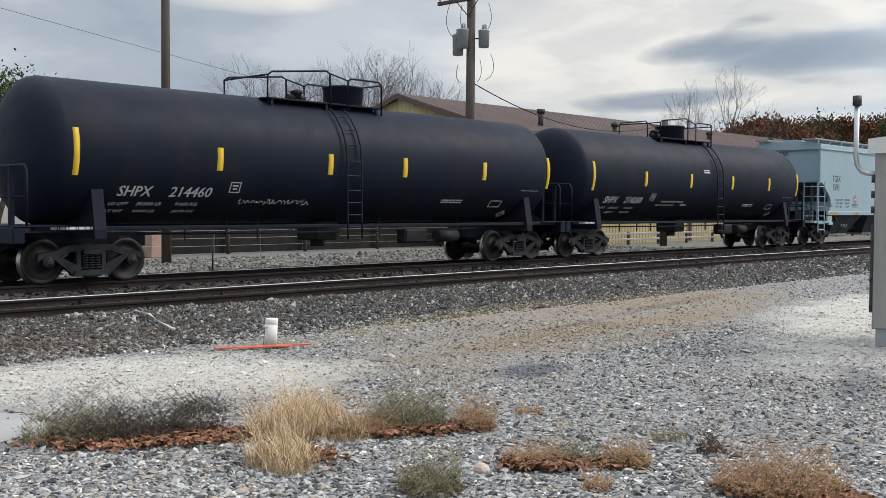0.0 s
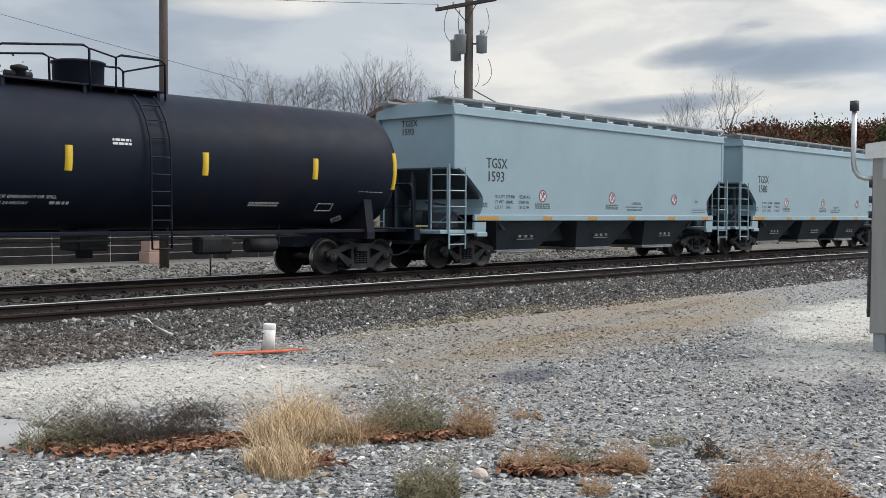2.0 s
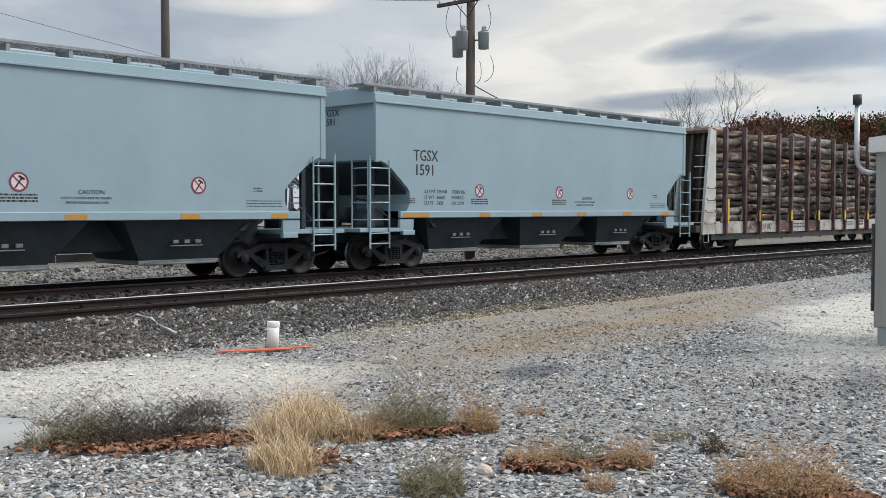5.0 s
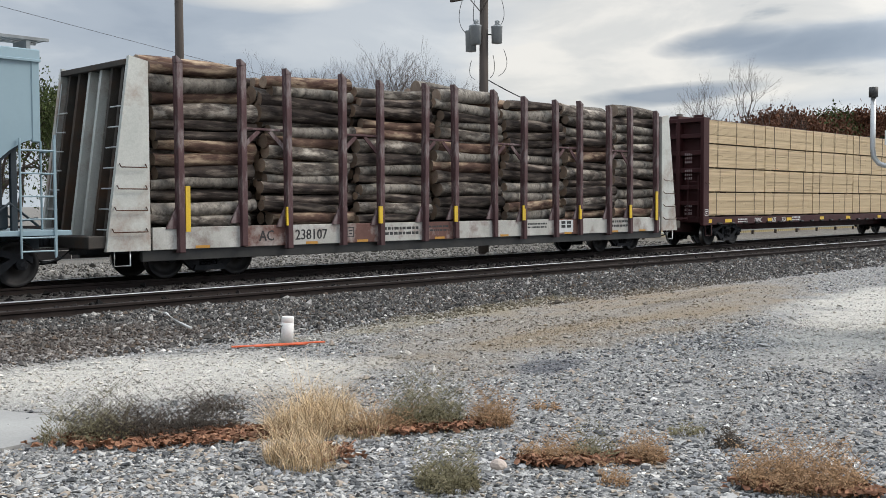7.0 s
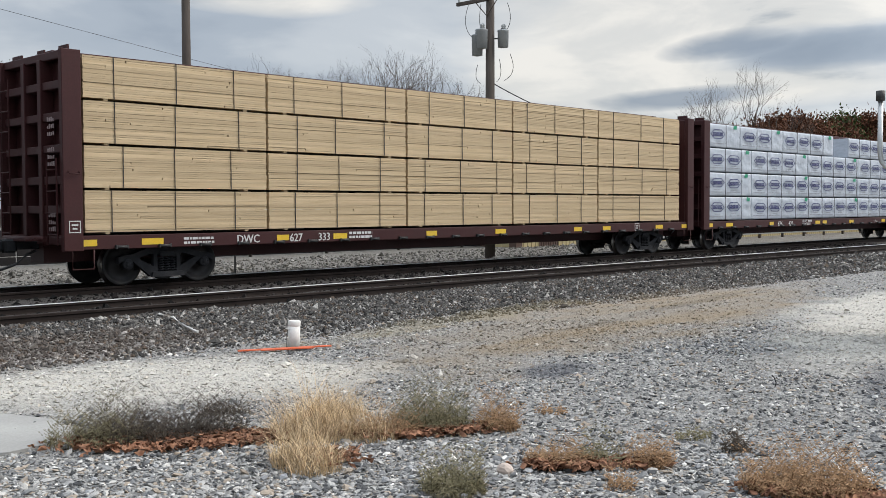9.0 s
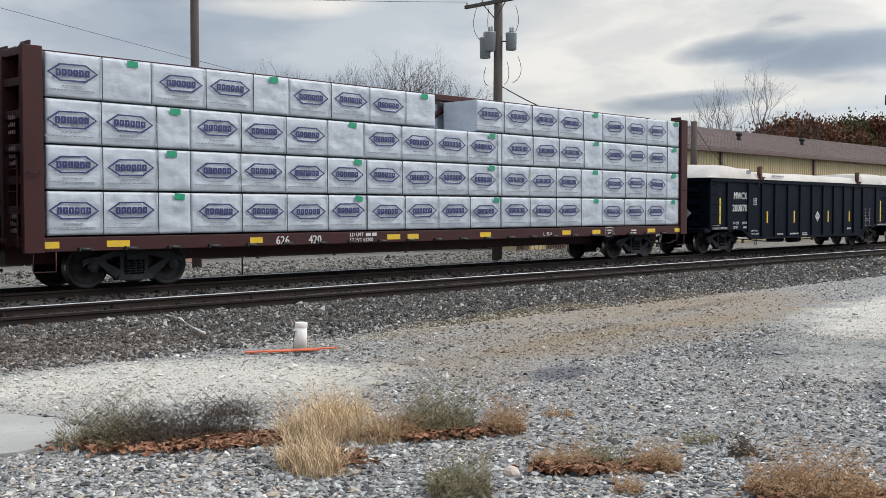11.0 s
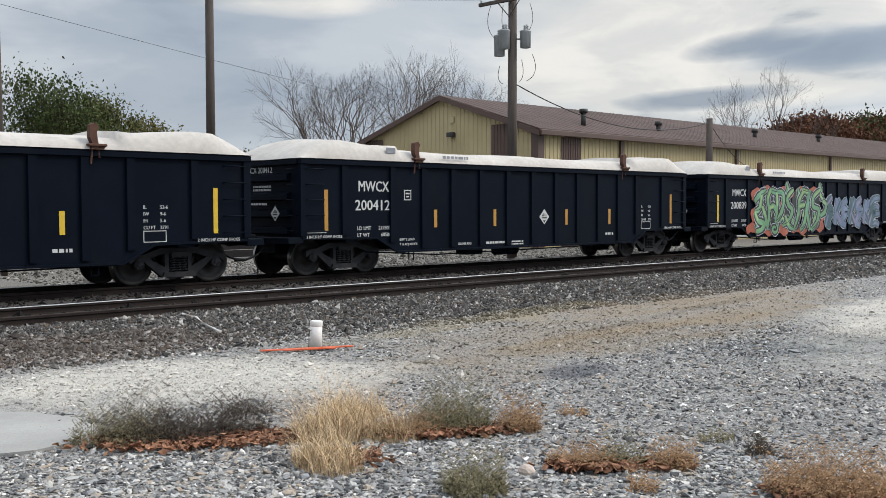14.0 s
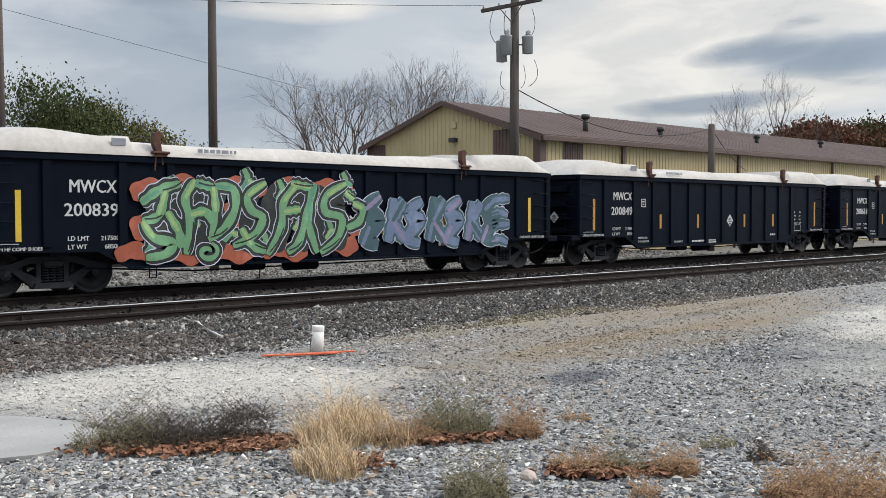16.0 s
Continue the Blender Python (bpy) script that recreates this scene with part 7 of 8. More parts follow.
# far pole at the lot's edge, wires
pole(11.75, 30.2, 8.6 - BASE, 0.09, 0.07, "slender grey metal pole behind the tracks", (-0.01, 0))
cable((PX + 0.1, PY, 6.35), (S2X, S2Y, 5.95), 0.95, 0.022, "thick black service cable sagging between two poles")
cable((S2X, S2Y, 5.95), (56.5, BY0 - 0.3, 4.2), 0.25, 0.022, "thick black service cable running to the building")
cable((0.0, 40.0, 11.6), (37.68, 40.0, 6.68), 0.1, 0.009)
cable((20.4, 48.8, 12.3), (PX - 0.15, PY + 1.42, 9.62), 0.2, 0.009)
for dx, z0, z1 in ((-0.62, 9.25, 7.95), (-0.25, 9.25, 8.1), (0.55, 9.3, 8.15), (0.30, 7.2, 6.35), (-0.35, 7.0, 6.3), (0.62, 7.4, 6.4)):
    d = Vector((math.cos(radians(-50)), math.sin(radians(-50)), 0)) * dx
    a, b = Vector((PX, PY, z0)) + d * 1.25, Vector((PX, PY, z1)) + d * 0.9
    mid = (a + b) / 2 + Vector((d.x * 0.35, d.y * 0.35, -0.12))
    bm = bm_new()
    ctrl = mid * 2 - (a + b) / 2
    pipe(bm, [a.lerp(ctrl, f).lerp(ctrl.lerp(b, f), f) for f in (k / 10 for k in range(11))], 0.011, 5)
    tagged(part("drop_wire", bm, M["wire"]), "thin black looped wire on a utility pole", "wire")


# ---- stones ----
def stone_material(name, tones, dust=0.0):
    mt = material(name, (0.5, 0.5, 0.5), (0.6, 0.6, 0.6), 8, 0.92, 0, 0.5, 70)
    n, l = mt.node_tree.nodes, mt.node_tree.links
    b = n["Principled BSDF"]
    r = n.new("ShaderNodeValToRGB")
    r.color_ramp.interpolation = "CONSTANT"
    while len(r.color_ramp.elements) < len(tones):
        r.color_ramp.elements.new(0.5)
    for e, (p, c) in zip(r.color_ramp.elements, tones):
        e.position, e.color = p, (*c, 1)
    l.new(n.new("ShaderNodeNewGeometry").outputs["Random Per Island"], r.inputs[0])
    speck = n.new("ShaderNodeTexNoise")
    speck.inputs["Scale"].default_value, speck.inputs["Detail"].default_value = 45, 4
    l.new(n.new("ShaderNodeTexCoord").outputs["Object"], speck.inputs["Vector"])
    mr = n.new("ShaderNodeMapRange")
    mr.inputs[3].default_value, mr.inputs[4].default_value = 0.6, 1.35
    l.new(speck.outputs[0], mr.inputs[0])
    h = n.new("ShaderNodeHueSaturation")
    l.new(r.outputs[0], h.inputs["Color"])
    l.new(mr.outputs[0], h.inputs["Value"])
    c = lot_colours(n, l, h.outputs[0], dust)[0] if dust else h.outputs[0]
    l.new(c, b.inputs["Base Color"])
    b.inputs["Specular IOR Level"].default_value = 0.2
    return mt


M["gravel"] = stone_material("crushed grey limestone", [(0.0, (0.085, 0.086, 0.088)), (0.16, (0.19, 0.19, 0.19)), (0.36, (0.29, 0.285, 0.278)), (0.58, (0.40, 0.39, 0.375)), (0.76, (0.34, 0.285, 0.23)), (0.88, (0.50, 0.48, 0.45)), (0.965, (0.72, 0.70, 0.66))], 0.8)
M["far_gravel"] = stone_material("weathered gravel behind the track", [(0.0, (0.075, 0.07, 0.062)), (0.3, (0.15, 0.14, 0.125)), (0.6, (0.22, 0.205, 0.185)), (0.92, (0.36, 0.34, 0.31))])
M["ballast"] = stone_material("dark weathered ballast", [(0.0, (0.040, 0.038, 0.037)), (0.22, (0.075, 0.071, 0.067)), (0.48, (0.115, 0.108, 0.102)), (0.68, (0.115, 0.088, 0.068)), (0.80, (0.19, 0.178, 0.165)), (0.93, (0.38, 0.36, 0.335))], 0.55)
# rusty stone whose near-black tones also hold the train's shade
M["shaded_rusty_ballast"] = stone_material("rusty track ballast darkened for train shade", [(0.0, (0.008, 0.0075, 0.0075)), (0.35, (0.014, 0.012, 0.011)), (0.65, (0.022, 0.018, 0.017)), (0.95, (0.055, 0.050, 0.045))])
PHI = (1 + 5 ** 0.5) / 2
ICO_V = np.array([(-1, PHI, 0), (1, PHI, 0), (-1, -PHI, 0), (1, -PHI, 0), (0, -1, PHI), (0, 1, PHI), (0, -1, -PHI), (0, 1, -PHI), (PHI, 0, -1), (PHI, 0, 1), (-PHI, 0, -1), (-PHI, 0, 1)], float) / 1.902
ICO_F = np.array([(0, 11, 5), (0, 5, 1), (0, 1, 7), (0, 7, 10), (0, 10, 11), (1, 5, 9), (5, 11, 4), (11, 10, 2), (10, 7, 6), (7, 1, 8), (3, 9, 4), (3, 4, 2), (3, 2, 6), (3, 6, 8), (3, 8, 9), (4, 9, 5), (2, 4, 11), (6, 2, 10), (8, 6, 7), (9, 8, 1)])
OCT_V = np.array([(1, 0, 0), (-1, 0, 0), (0, 1, 0), (0, -1, 0), (0, 0, 1), (0, 0, -1)], float)
OCT_F = np.array([(0, 2, 4), (2, 1, 4), (1, 3, 4), (3, 0, 4), (2, 0, 5), (1, 2, 5), (3, 1, 5), (0, 3, 5)])


def stone_field(name, label, places, sizes, mt, rng, base="ico", flat=(0.35, 0.8), sink=0.25, parent=None):
    """Many loose broken stones as one mesh."""
    V0, F0 = (ICO_V, ICO_F) if base == "ico" else (OCT_V, OCT_F)
    n = len(places)
    k = len(V0)
    v = np.repeat(V0[None], n, 0) * rng.uniform(0.58, 1.30, (n, k, 1))
    s = np.stack([sizes * rng.uniform(0.8, 1.35, n), sizes * rng.uniform(0.5, 1.0, n), sizes * rng.uniform(*flat, n)], 1)
    v *= s[:, None, :]
    a, t = rng.uniform(0, math.tau, n), rng.normal(0, 0.42, n)
    ct, st = np.cos(t)[:, None], np.sin(t)[:, None]
    x, z = v[..., 0] * ct - v[..., 2] * st, v[..., 0] * st + v[..., 2] * ct
    ca, sa = np.cos(a)[:, None], np.sin(a)[:, None]
    xx, yy = x * ca - v[..., 1] * sa, x * sa + v[..., 1] * ca
    out = np.stack([xx, yy, z], -1) + places[:, None, :] + (s[:, 2] * (1 - 2 * sink))[:, None, None] * np.array([0, 0, 1.0])
    f = (F0[None] + (np.arange(n) * k)[:, None, None]).reshape(-1, 3)
    me = bpy.data.meshes.new(name)
    me.vertices.add(n * k)
    me.vertices.foreach_set("co", out.astype(np.float32).ravel())
    me.loops.add(len(f) * 3)
    me.loops.foreach_set("vertex_index", f.astype(np.int32).ravel())
    me.polygons.add(len(f))
    me.polygons.foreach_set("loop_start", np.arange(0, len(f) * 3, 3, dtype=np.int32))
    me.update(calc_edges=True)
    me.shade_flat()
    me.materials.append(mt)
    return tagged(new(name, me), label, "gravel", kind="stuff")


def scatter(rng, n, az, near, far, power=1.0):
    """Places spread over a fan of ground in front of the lot's edge, denser near by."""
    a = np.radians(rng.uniform(*az, n))
    u = rng.uniform(0, 1, n) ** power
    r = near + (far - near) * u
    return np.stack([r * np.sin(a), r * np.cos(a)], 1)


def grounded(xy):
    return np.array([(x, y, ground_height(x, y)) for x, y in xy])


def is_pale(x, y):
    """How dusty the ground is, 0 to 1: stones are scarcer in the pale dust."""
    def z(cx, cy, rx, ry, turned):
        c, s = math.cos(radians(turned)), math.sin(radians(turned))
        u, v = ((x - cx) * c + (y - cy) * s) / rx, ((y - cy) * c - (x - cx) * s) / ry
        return u * u + v * v
    return min(z(5.6, 9.6, 2.6, 1.6, -25), z(14.4, 5.75, 4.2, 1.35, 14), z(18.8, 7.2, 5.0, 1.4, 8), z(14.5, 9.4, 7.0, 1.9, 9)) + 0.35 * noise.noise((x * 1.3, y * 1.3, 9)) < 0.95


def on_pad(x, y):
    return x < 3.75 and 7.55 < y < 9.5 and noise.noise((x * 6, y * 6, 2)) < 0.33


def build_stones():
    rng = np.random.default_rng(4)
    keep = lambda xy, f: np.array([p for p in xy if not on_pad(*p) and (not is_pale(*p) or rng.random() < f)])
    xy = keep(scatter(rng, 46000, (20, 74), 3.6, 7.8, 1.0), 0.5)
    stone_field("gravel", "loose angular grey crushed stone over the lot", grounded(xy), rng.gamma(2.4, 0.0046, len(xy)) + 0.004, M["gravel"], rng, flat=(0.22, 0.5))
    xy = keep(scatter(rng, 74000, (18, 76), 7.2, 16.5, 0.85), 0.45)
    xy = xy[xy[:, 1] < 12.0]
    stone_field("gravel", "finer grey crushed stone over the lot", grounded(xy), rng.gamma(2.2, 0.0052, len(xy)) + 0.005, M["gravel"], rng, "oct", (0.25, 0.6))
    xy = scatter(rng, 34000, (50, 78), 13.0, 36.0, 1.1)
    xy = np.array([q for q in xy if q[1] < 11.8 and (not is_pale(*q) or rng.random() < 0.45)])
    stone_field("gravel", "sparse fine gravel trodden into tan dirt", grounded(xy), rng.gamma(2.2, 0.0058, len(xy)) + 0.006, M["gravel"], rng, "oct", (0.3, 0.6))
    xy = np.stack([rng.uniform(4.0, 30.0, 56000), 11.2 + 4.1 * rng.uniform(0, 1, 56000) ** 0.75], 1)
    stone_field("ballast", "coarse dark weathered ballast beside the track", grounded(xy), rng.gamma(3.0, 0.0056, len(xy)) + 0.008, M["ballast"], rng, "oct", (0.45, 0.9))
    xy = np.stack([rng.uniform(28.0, 74.0, 18000), 11.5 + 3.8 * rng.uniform(0, 1, 18000) ** 0.75], 1)
    stone_field("ballast", "coarse dark weathered ballast beside the track", grounded(xy), rng.gamma(3.6, 0.0085, len(xy)) + 0.014, M["ballast"], rng, "oct", (0.45, 0.9))
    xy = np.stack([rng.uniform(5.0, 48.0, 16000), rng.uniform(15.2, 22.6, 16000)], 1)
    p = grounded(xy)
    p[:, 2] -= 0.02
    stone_field("ballast", "rust-stained ballast between the rails, darkened for shade under the train", p, rng.gamma(4.0, 0.008, len(xy)) + 0.012, M["shaded_rusty_ballast"], rng, "oct", (0.5, 0.9))
    xy = np.stack([rng.uniform(11.0, 44.0, 9000), rng.uniform(22.6, 32.0, 9000)], 1)
    stone_field("gravel", "rough pale gravel behind the far track", grounded(xy), rng.gamma(3.0, 0.011, len(xy)) + 0.012, M["far_gravel"], rng, "oct", (0.4, 0.8))
    # the largest stones of the near lot, one by one
    kinds = []
    for k in range(12):
        v = ICO_V * rng.uniform(0.62, 1.28, (12, 1)) * np.array([1.0, rng.uniform(0.6, 0.95), rng.uniform(0.4, 0.75)])
        me = bpy.data.meshes.new("stone")
        me.from_pydata([tuple(q) for q in v], [], [tuple(int(i) for i in q) for q in ICO_F])
        me.materials.append(M["loose_stone"])
        kinds.append(me)
    for x, y in scatter(rng, 300, (24, 70), 4.2, 9.0, 1.2):
        s = float(rng.uniform(0.018, 0.036))
        ob = share("stone", kinds[int(rng.integers(12))], ground, pose(x, y, ground_height(x, y) + s * 0.35, rng.uniform(-12, 12), rng.uniform(-12, 12), rng.uniform(0, 360)) @ Matrix.Diagonal((s, s, s, 1)))


M["loose_stone"] = material("loose grey stone", (0.17, 0.175, 0.185), (0.34, 0.34, 0.345), 1.2, 0.9, 0, 0.3, 6.0, (0.45, 0.43, 0.40), 0.7, 0.4, random_tint=0.5, spec=0.2)
build_stones()


# ---- dry weeds ----
def tuft(name, label, x, y, rx, ry, height, count, mt, seed, lean=0.5, width=0.004, turned=0.0, branchy=False):
    """A clump of dry blades or twiggy stems."""
    rng = random.Random(seed)
    vs, fs = [], []
    for _ in range(count):
        a, r = rng.uniform(0, math.tau), math.sqrt(rng.random())
        u, v = rx * r * math.cos(a), ry * r * math.sin(a)
        c, s = math.cos(radians(turned)), math.sin(radians(turned))
        px, py = x + u * c - v * s, y + u * s + v * c
        h = height * (rng.uniform(0.2, 0.7) if rng.random() < 0.8 else rng.uniform(0.8, 1.5)) * (1.15 - 0.55 * r)
        d = rng.uniform(0, math.tau)
        bend = h * lean * rng.uniform(0.2, 1.2)
        w = width * rng.uniform(0.6, 1.4)
        pz = ground_height(px, py) - 0.01
        n = 3
        o = (math.cos(d + 1.57) * w, math.sin(d + 1.57) * w)
        i = len(vs)
        tip = None
        for k in range(n + 1):
            f = k / n
            q = (px + math.cos(d) * bend * f * f, py + math.sin(d) * bend * f * f, pz + h * (f - 0.25 * lean * f * f))
            ww = 1 - 0.85 * f
            vs += [(q[0] - o[0] * ww, q[1] - o[1] * ww, q[2]), (q[0] + o[0] * ww, q[1] + o[1] * ww, q[2])]
            if k:
                j = i + 2 * k
                fs.append((j - 2, j - 1, j + 1, j))
            if branchy and k in (1, 2):
                for _b in range(3):
                    bd, bl = rng.uniform(0, math.tau), h * rng.uniform(0.12, 0.35)
                    e = (q[0] + math.cos(bd) * bl * 0.8, q[1] + math.sin(bd) * bl * 0.8, q[2] + bl * 0.7)
                    m = len(vs)
                    vs += [(q[0], q[1], q[2] - w * 0.6), (q[0], q[1], q[2] + w * 0.6), e]
                    fs.append((m, m + 1, m + 2))
                    for _l in range(2):     # seed heads and small dry leaves
                        g = rng.uniform(0.4, 1.0)
                        p = [q[t] + (e[t] - q[t]) * g for t in range(3)]
                        z = rng.uniform(0.003, 0.0075)
                        m = len(vs)
                        vs += [(p[0] - z, p[1], p[2]), (p[0], p[1] - z, p[2] + z * 0.4), (p[0] + z, p[1], p[2] + z), (p[0], p[1] + z, p[2] + z * 0.6)]
                        fs.append((m, m + 1, m + 2, m + 3))
    me = bpy.data.meshes.new(name)
    me.from_pydata(vs, [], fs)
    me.materials.append(mt)
    return tagged(new(name, me), label, "weeds", kind="stuff")


def litter(x, y, rx, ry, turned, count, seed):
    rng = random.Random(seed)
    vs, fs = [], []
    for _ in range(count):
        a, r = rng.uniform(0, math.tau), math.sqrt(rng.random()) * rng.choice((0.8, 1.0, 1.0, 1.15, 1.45))
        u, v = rx * r * math.cos(a), ry * r * math.sin(a)
        c, s = math.cos(radians(turned)), math.sin(radians(turned))
        px, py = x + u * c - v * s, y + u * s + v * c
        pz = ground_height(px, py) + rng.uniform(0.012, 0.045)
        d, l, w = rng.uniform(0, math.tau), rng.uniform(0.018, 0.050), rng.uniform(0.010, 0.024)
        cx, cy = math.cos(d), math.sin(d)
        lift = [rng.uniform(-0.010, 0.034) for _k in range(6)]
        i = len(vs)
        pts = ((-l, 0), (-l * 0.3, -w), (l * 0.4, -w * 0.8), (l, 0), (l * 0.4, w * 0.8), (-l * 0.3, w))
        vs += [(px + p * cx - q * cy, py + p * cy + q * cx, pz + z) for (p, q), z in zip(pts, lift)]
        fs += [(i, i + 1, i + 2, i + 3), (i, i + 3, i + 4, i + 5)]
    me = bpy.data.meshes.new("fallen_leaves")
    me.from_pydata(vs, [], fs)
    me.materials.append(M["dead_leaf"])
    return tagged(new("fallen_leaves", me), "drifted curled brown oak leaves among dry weeds", "leaves", kind="stuff")


def leafy(name, dark, light):
    return material(name, dark, light, 12, 0.85, 0, 0.0, 40, tuple(0.5 * v for v in dark), 5.0, 0.4, island=0.45, spec=0.2)


M["straw"] = leafy("dry straw", (0.44, 0.31, 0.175), (0.70, 0.54, 0.35))
M["tan_weed"] = leafy("tan dry weed", (0.22, 0.125, 0.062), (0.42, 0.265, 0.15))
M["olive_weed"] = leafy("olive grey weed", (0.12, 0.105, 0.055), (0.25, 0.215, 0.13))
M["dark_weed"] = leafy("dead dark weed", (0.030, 0.024, 0.020), (0.11, 0.085, 0.062))
M["dead_leaf"] = leafy("dead oak leaf", (0.12, 0.050, 0.030), (0.42, 0.225, 0.135))
TUFTS = [
    ("dry_weeds", "dead dark twiggy weeds over fallen brown leaves", 4.02, 7.15, 0.48, 0.22, 0.34, 1100, "dark_weed", -38, True),
    ("dry_weeds", "olive-grey twiggy weeds over fallen brown leaves", 3.70, 7.32, 0.34, 0.24, 0.40, 420, "olive_weed", -38, True),
    ("dry_weeds", "dead dark low weeds on pale dust", 5.00, 7.55, 0.22, 0.12, 0.22, 200, "dark_weed", -45, True),
    ("dry_weeds", "dead dark weeds over fallen brown leaves", 4.50, 6.92, 0.24, 0.16, 0.32, 300, "dark_weed", -40, True),
    ("grass_tuft", "clump of pale straw-coloured dry grass", 5.02, 6.35, 0.34, 0.30, 0.44, 1500, "straw", -40, False),
    ("grass_tuft", "sprawling pale straw-coloured dry grass on gravel", 4.42, 5.68, 0.24, 0.36, 0.34, 1000, "straw", -20, False),
    ("grass_tuft", "pale straw-coloured dry grass on pale dust", 5.62, 6.86, 0.30, 0.22, 0.30, 800, "straw", -40, False),
    ("grass_tuft", "sprawling straw-coloured dry grass on gravel", 5.28, 5.98, 0.26, 0.18, 0.28, 600, "straw", -40, False),
    ("dry_weeds", "olive-green bushy weed on gravel", 5.80, 5.82, 0.30, 0.18, 0.40, 750, "olive_weed", -45, True),
    ("dry_weeds", "tan-brown dry weed on gravel", 5.45, 5.95, 0.26, 0.16, 0.26, 420, "tan_weed", -45, True),
    ("dry_weeds", "tan-brown dry weed on gravel", 6.15, 5.42, 0.16, 0.13, 0.30, 420, "tan_weed", -45, True),
    ("dry_weeds", "tan-brown low dry weed on gravel", 5.62, 4.36, 0.24, 0.14, 0.20, 480, "tan_weed", -50, True),
    ("dry_weeds", "tan-brown low dry weed on gravel", 6.03, 3.90, 0.14, 0.10, 0.20, 380, "tan_weed", -50, True),
    ("dry_weeds", "olive-tan sparse weed on gravel", 5.82, 4.16, 0.16, 0.10, 0.26, 160, "olive_weed", -50, True),
    ("dry_weeds", "bushy tan dry weed on gravel", 6.12, 2.82, 0.38, 0.20, 0.30, 1100, "tan_weed", -62, True),
    ("dry_weeds", "olive-tan bushy weed on gravel", 4.60, 4.42, 0.19, 0.16, 0.30, 520, "olive_weed", -45, True),
    ("dry_weeds", "small grey-brown sparse weed on gravel", 6.78, 3.66, 0.10, 0.08, 0.20, 130, "dark_weed", -50, True),
    ("dry_weeds", "small tan sparse weed on gravel", 6.95, 5.50, 0.14, 0.08, 0.12, 90, "tan_weed", -45, True),
    ("dry_weeds", "small grey-brown sparse weed on gravel", 6.96, 4.12, 0.14, 0.10, 0.16, 90, "olive_weed", -50, True),
    ("dry_weeds", "small tan sparse weed on gravel", 5.42, 3.74, 0.10, 0.08, 0.16, 90, "tan_weed", -50, True),
]
for k, (nm, lb, x, y, rx, ry, h, cnt, mt, turned, br) in enumerate(TUFTS):
    tuft(nm, lb, x, y, rx * (1.1 if br else 1.0), ry * 1.15, h * (1.25 if br else 1.15), int(cnt * (0.75 if br else 1.5)), M[mt], 100 + k, 1.1 if not br else 0.5, 0.0024 if not br else 0.0021, turned, br)
for k, (x, y, rx, ry, tr, n) in enumerate(((4.02, 6.95, 0.62, 0.20, -40, 420), (4.60, 6.60, 0.35, 0.16, -40, 160), (5.45, 5.85, 0.34, 0.12, -42, 150), (5.80, 5.60, 0.30, 0.10, -42, 110), (5.55, 4.28, 0.26, 0.10, -48, 130), (6.08, 2.72, 0.42, 0.12, -62, 160), (4.62, 5.62, 0.2, 0.2, -30, 60), (5.9, 4.02, 0.22, 0.1, -48, 60))):
    litter(x, y, rx * 1.05, ry * 1.2, tr, int(n * 2.0), 300 + k)


# ---- trees behind ----
def branch(vs, fs, p, d, length, r, depth, rng, tips, curl=0.25, fork=(2, 3), up=0.12):
    """A limb that bends, tapers and forks; 5-sided near the trunk, 3-sided at the twigs."""
    seg = 6 if depth > 3 else (4 if depth > 1 else 3)
    n = 3 if depth > 1 else 2
    rings = []
    q = Vector(p)
    dd = Vector(d)
    for k in range(n + 1):
        f = k / n
        rr = r * (1 - 0.38 * f)
        rot = dd.to_track_quat("Z", "Y")
        i = len(vs)
        vs.extend(tuple(q + rot @ Vector((rr * math.cos(t * math.tau / seg), rr * math.sin(t * math.tau / seg), 0))) for t in range(seg))
        rings.append(i)
        if k < n:
            dd = (dd + Vector((rng.gauss(0, curl), rng.gauss(0, curl), rng.gauss(0, curl) + up)) * 0.5).normalized()
            q = q + dd * (length / n)
    for a, b in zip(rings, rings[1:]):
        fs.extend((a + t, a + (t + 1) % seg, b + (t + 1) % seg, b + t) for t in range(seg))
    if depth == 0:
        tips.append(q)
        return
    tips.append(q) if depth <= 2 else None
    for _ in range(rng.randint(*fork)):
        side = Vector((rng.gauss(0, 1), rng.gauss(0, 1), rng.gauss(0, 0.6))).normalized()
        nd = (dd + side * rng.uniform(0.45, 0.95)).normalized()
        branch(vs, fs, q, nd, length * rng.uniform(0.60, 0.80), r * 0.62 * rng.uniform(0.75, 1.0), depth - 1, rng, tips, curl, fork, up)
    if rng.random() < 0.5:
        branch(vs, fs, q, dd, length * 0.8, r * 0.6, depth - 1, rng, tips, curl, fork, up)


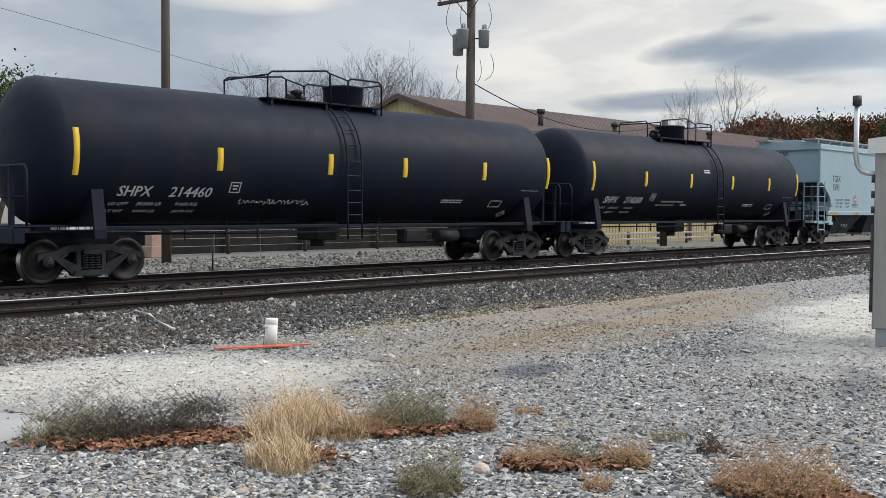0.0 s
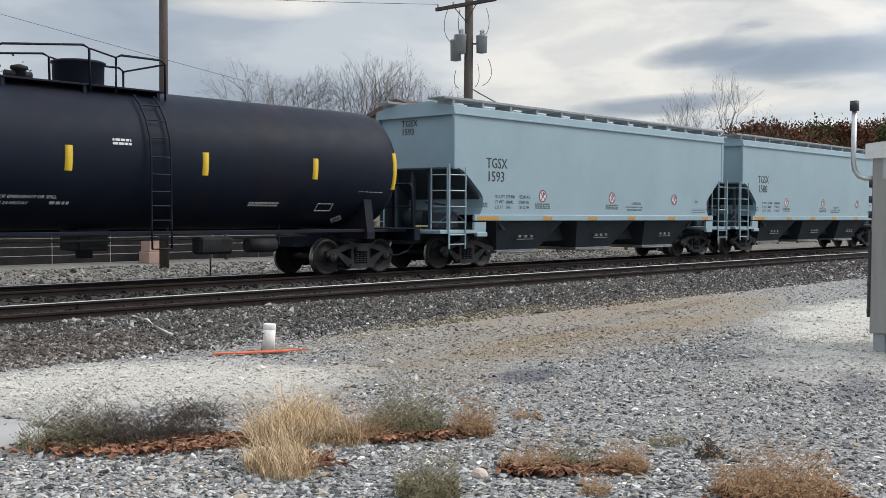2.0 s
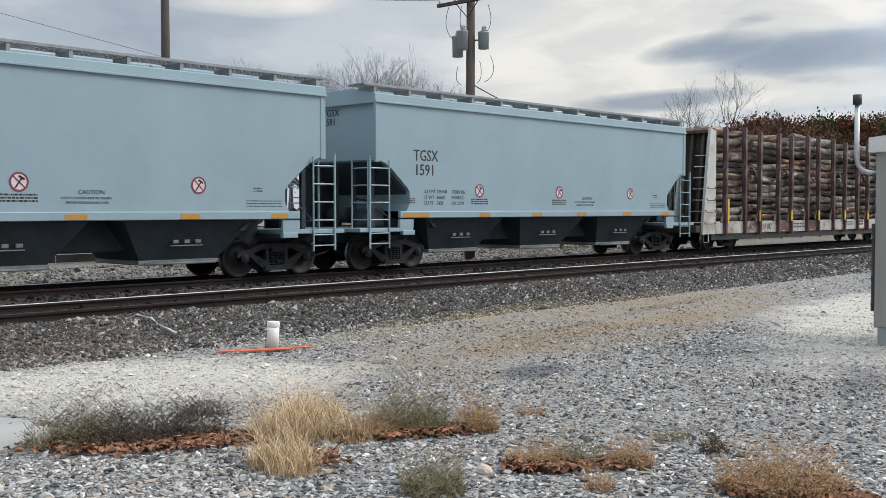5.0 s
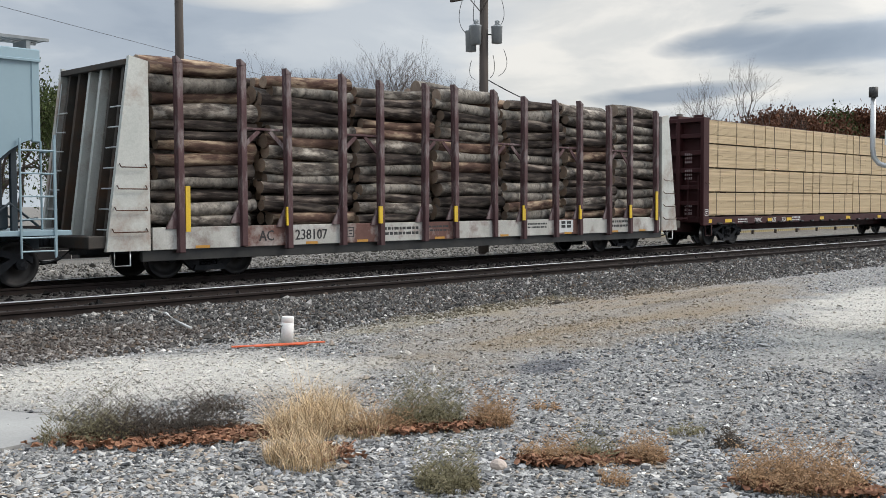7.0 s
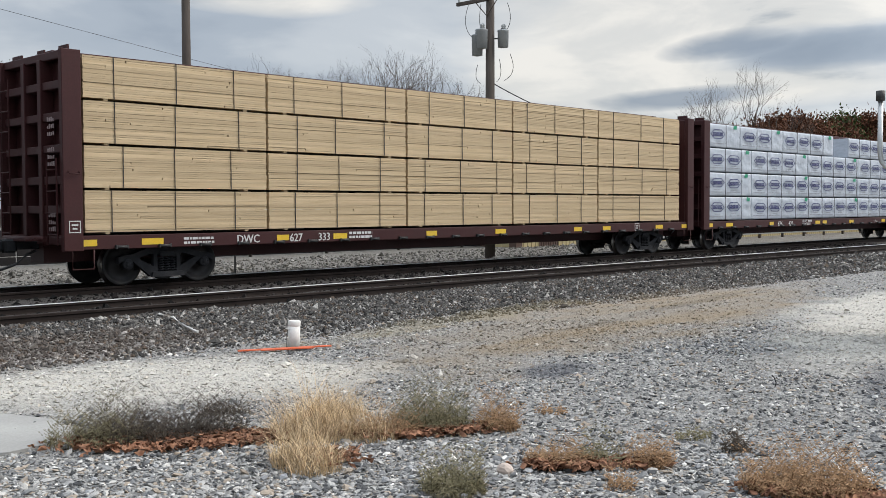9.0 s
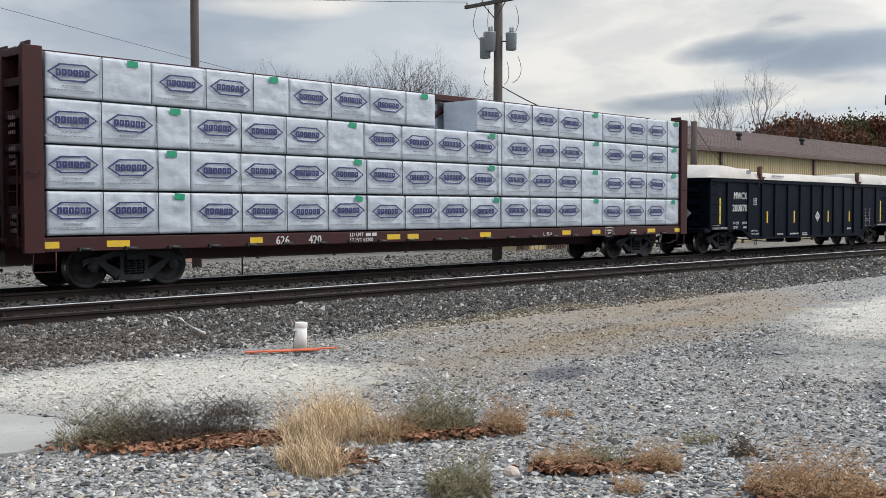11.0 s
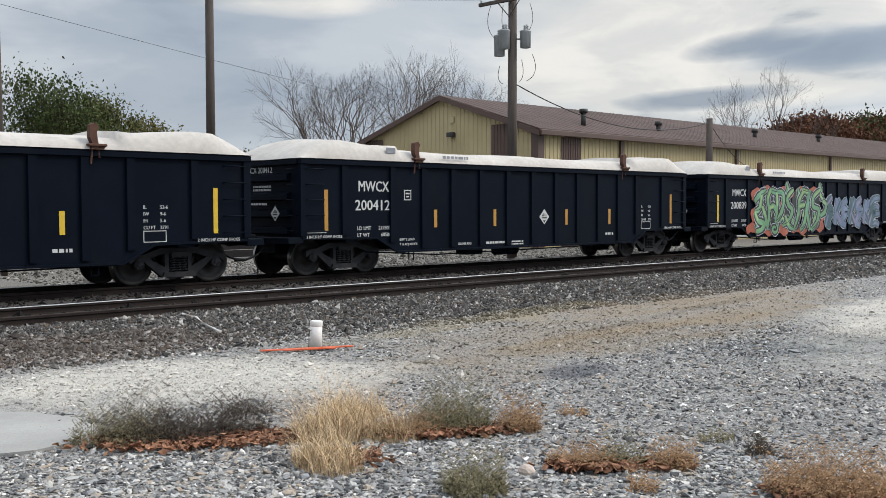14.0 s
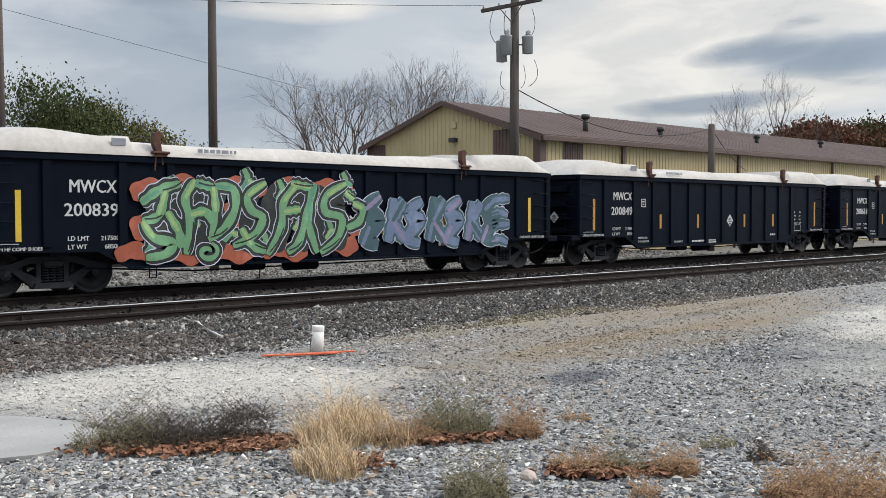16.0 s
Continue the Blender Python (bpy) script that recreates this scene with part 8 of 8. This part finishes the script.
def tree(label, x, y, height, seed, depth=6, bark="twig", leaf=None, leaves=0, spread=0.55, leaf_size=0.12, stems=1, name="tree", trunk=0.24):
    rng = random.Random(seed)
    t = thing(name, label, "tree", m=pose(x, y, BASE - 0.1))
    vs, fs, tips = [], [], []
    bare = leaf is None and bark == "twig"
    for s in range(stems):
        a = rng.uniform(0, math.tau)
        d = Vector((math.cos(a) * (0.12 if stems == 1 else 0.38), math.sin(a) * (0.12 if stems == 1 else 0.38), 1)).normalized()
        branch(vs, fs, (0.25 * s * math.cos(a), 0.25 * s * math.sin(a), 0), d, height * 0.26, height * trunk * 0.09, depth, rng, tips, 0.24 if bare else 0.28, (2, 2) if bare else (2, 3))
    top = max(v[2] for v in vs)
    k = height / top
    wide = 0.95 if bare else 1.0
    vs = [(v[0] * k * wide, v[1] * k * wide, v[2] * k) for v in vs]
    me = bpy.data.meshes.new("trunk")
    me.from_pydata(vs, [], fs)
    me.materials.append(M[bark])
    ob = new("trunk", me)
    ob.parent = t
    if leaf:
        lv, lf = [], []
        for _ in range(leaves):
            p = rng.choice(tips) * k
            p = p + Vector((rng.gauss(0, spread), rng.gauss(0, spread), rng.gauss(0, spread * 0.7)))
            q = Euler((rng.uniform(0, 6.3), rng.uniform(0, 6.3), rng.uniform(0, 6.3))).to_matrix()
            z = leaf_size * rng.uniform(0.6, 1.5)
            i = len(lv)
            lv += [tuple(p + q @ Vector(c)) for c in ((-z, 0, 0), (0, -z * 0.55, z * 0.2), (z, 0, 0), (0, z * 0.55, z * 0.2))]
            lf.append((i, i + 1, i + 2, i + 3))
        me = bpy.data.meshes.new("crown")
        me.from_pydata(lv, [], lf)
        me.materials.append(M[leaf])
        ob = new("crown", me)
        ob.parent = t
    return t


M["twig"] = material("bare grey-brown bark", (0.075, 0.060, 0.052), (0.14, 0.115, 0.10), 3, 0.9, 0, 0.2, 30, spec=0.2)
M["pale_twig"] = material("pale bare bark", (0.20, 0.18, 0.16), (0.32, 0.29, 0.26), 3, 0.9, 0, 0.2, 30, spec=0.2)
M["green_leaf"] = leafy("dark green leaves", (0.035, 0.052, 0.016), (0.085, 0.105, 0.036))
M["olive_green_leaf"] = leafy("olive green leaves", (0.055, 0.063, 0.019), (0.125, 0.128, 0.042))
M["olive_leaf"] = leafy("olive yellow leaves", (0.075, 0.075, 0.020), (0.17, 0.145, 0.045))
M["russet_leaf"] = leafy("russet oak leaves", (0.075, 0.030, 0.018), (0.17, 0.078, 0.042))
tree("leafy dark green tree beyond the tracks", 28.3, 70, 10.9, 1, 6, leaf="green_leaf", leaves=11000, spread=0.8, leaf_size=0.105)
tree("leafy dark green tree beyond the tracks", 31.0, 72, 10.4, 2, 6, leaf="olive_green_leaf", leaves=9000, spread=0.75, leaf_size=0.10)
tree("olive-green leafy tree beyond the tracks", 33.4, 70, 9.7, 3, 6, leaf="olive_green_leaf", leaves=6500, spread=0.6, leaf_size=0.10)
tree("thinning olive-yellow tree beyond the tracks", 36.3, 71, 9.7, 4, 6, leaf="olive_leaf", leaves=2200, spread=0.45, leaf_size=0.12)
for k, (x, y, h, lf, n) in enumerate(((41.0, 82, 7.6, None, 0), (45.0, 84, 9.0, "olive_leaf", 1800), (48.5, 82, 8.6, "olive_leaf", 2200), (52.0, 86, 8.4, "olive_leaf", 900), (55.5, 84, 8.0, "olive_leaf", 500), (59.0, 83, 8.6, "olive_leaf", 1400), (24.0, 74, 9.6, "green_leaf", 2500), (20.0, 78, 8.6, "olive_leaf", 1800))):
    tree("thin pale bushy tree with few leaves" if lf else "thin pale bare bushy tree", x, y, h, 40 + k, 6, "pale_twig", lf, n, 0.5, 0.12, 3, trunk=0.13)
tree("broad bare multi-stemmed tree behind the building", 51.8, 61, 14.4, 11, 7, stems=4, trunk=0.15)
tree("broad bare multi-stemmed tree behind the building", 53.0, 66, 13.8, 12, 7, stems=4, trunk=0.15)
tree("tall bare tree behind the building", 61.5, 63, 16.4, 13, 7, stems=4, trunk=0.15)
tree("tall bare tree behind the building", 66.0, 66, 16.0, 14, 7, stems=4, trunk=0.15)
tree("tall bare spreading tree behind the building", 105.0, 56, 18.0, 15, 7, stems=4, trunk=0.15)
for k in range(16):
    rng = random.Random(500 + k)
    x = 119 + k * 6.0 + rng.uniform(-1.5, 1.5)
    russet = k % 3 != 2
    high_at = 12.0 + (x - 119) * 0.085 + rng.uniform(-1.0, 1.4)
    tree("dense russet oak beyond the building" if russet else "dense dark green tree beyond the building", x, 60 + rng.uniform(-2, 8), high_at, 520 + k, 5, leaf="russet_leaf" if russet else "green_leaf", leaves=6500, spread=0.85, leaf_size=0.21)


def motions():
    for ob, centre in CARS + LOADS:
        walk(ob, [(t, pose(centre - s, TRACK_FAR, 0)) for t, s in ROLLED])
    turns = [(k / FPS, math.degrees(-rolled(k / FPS) / WHEEL_R)) for k in range(0, 16 * FPS + 1)]
    for ob, x in WHEELSETS:
        walk(ob, [(t, pose(x, 0, WHEEL_R, 0, a, 0)) for t, a in turns])


motions()
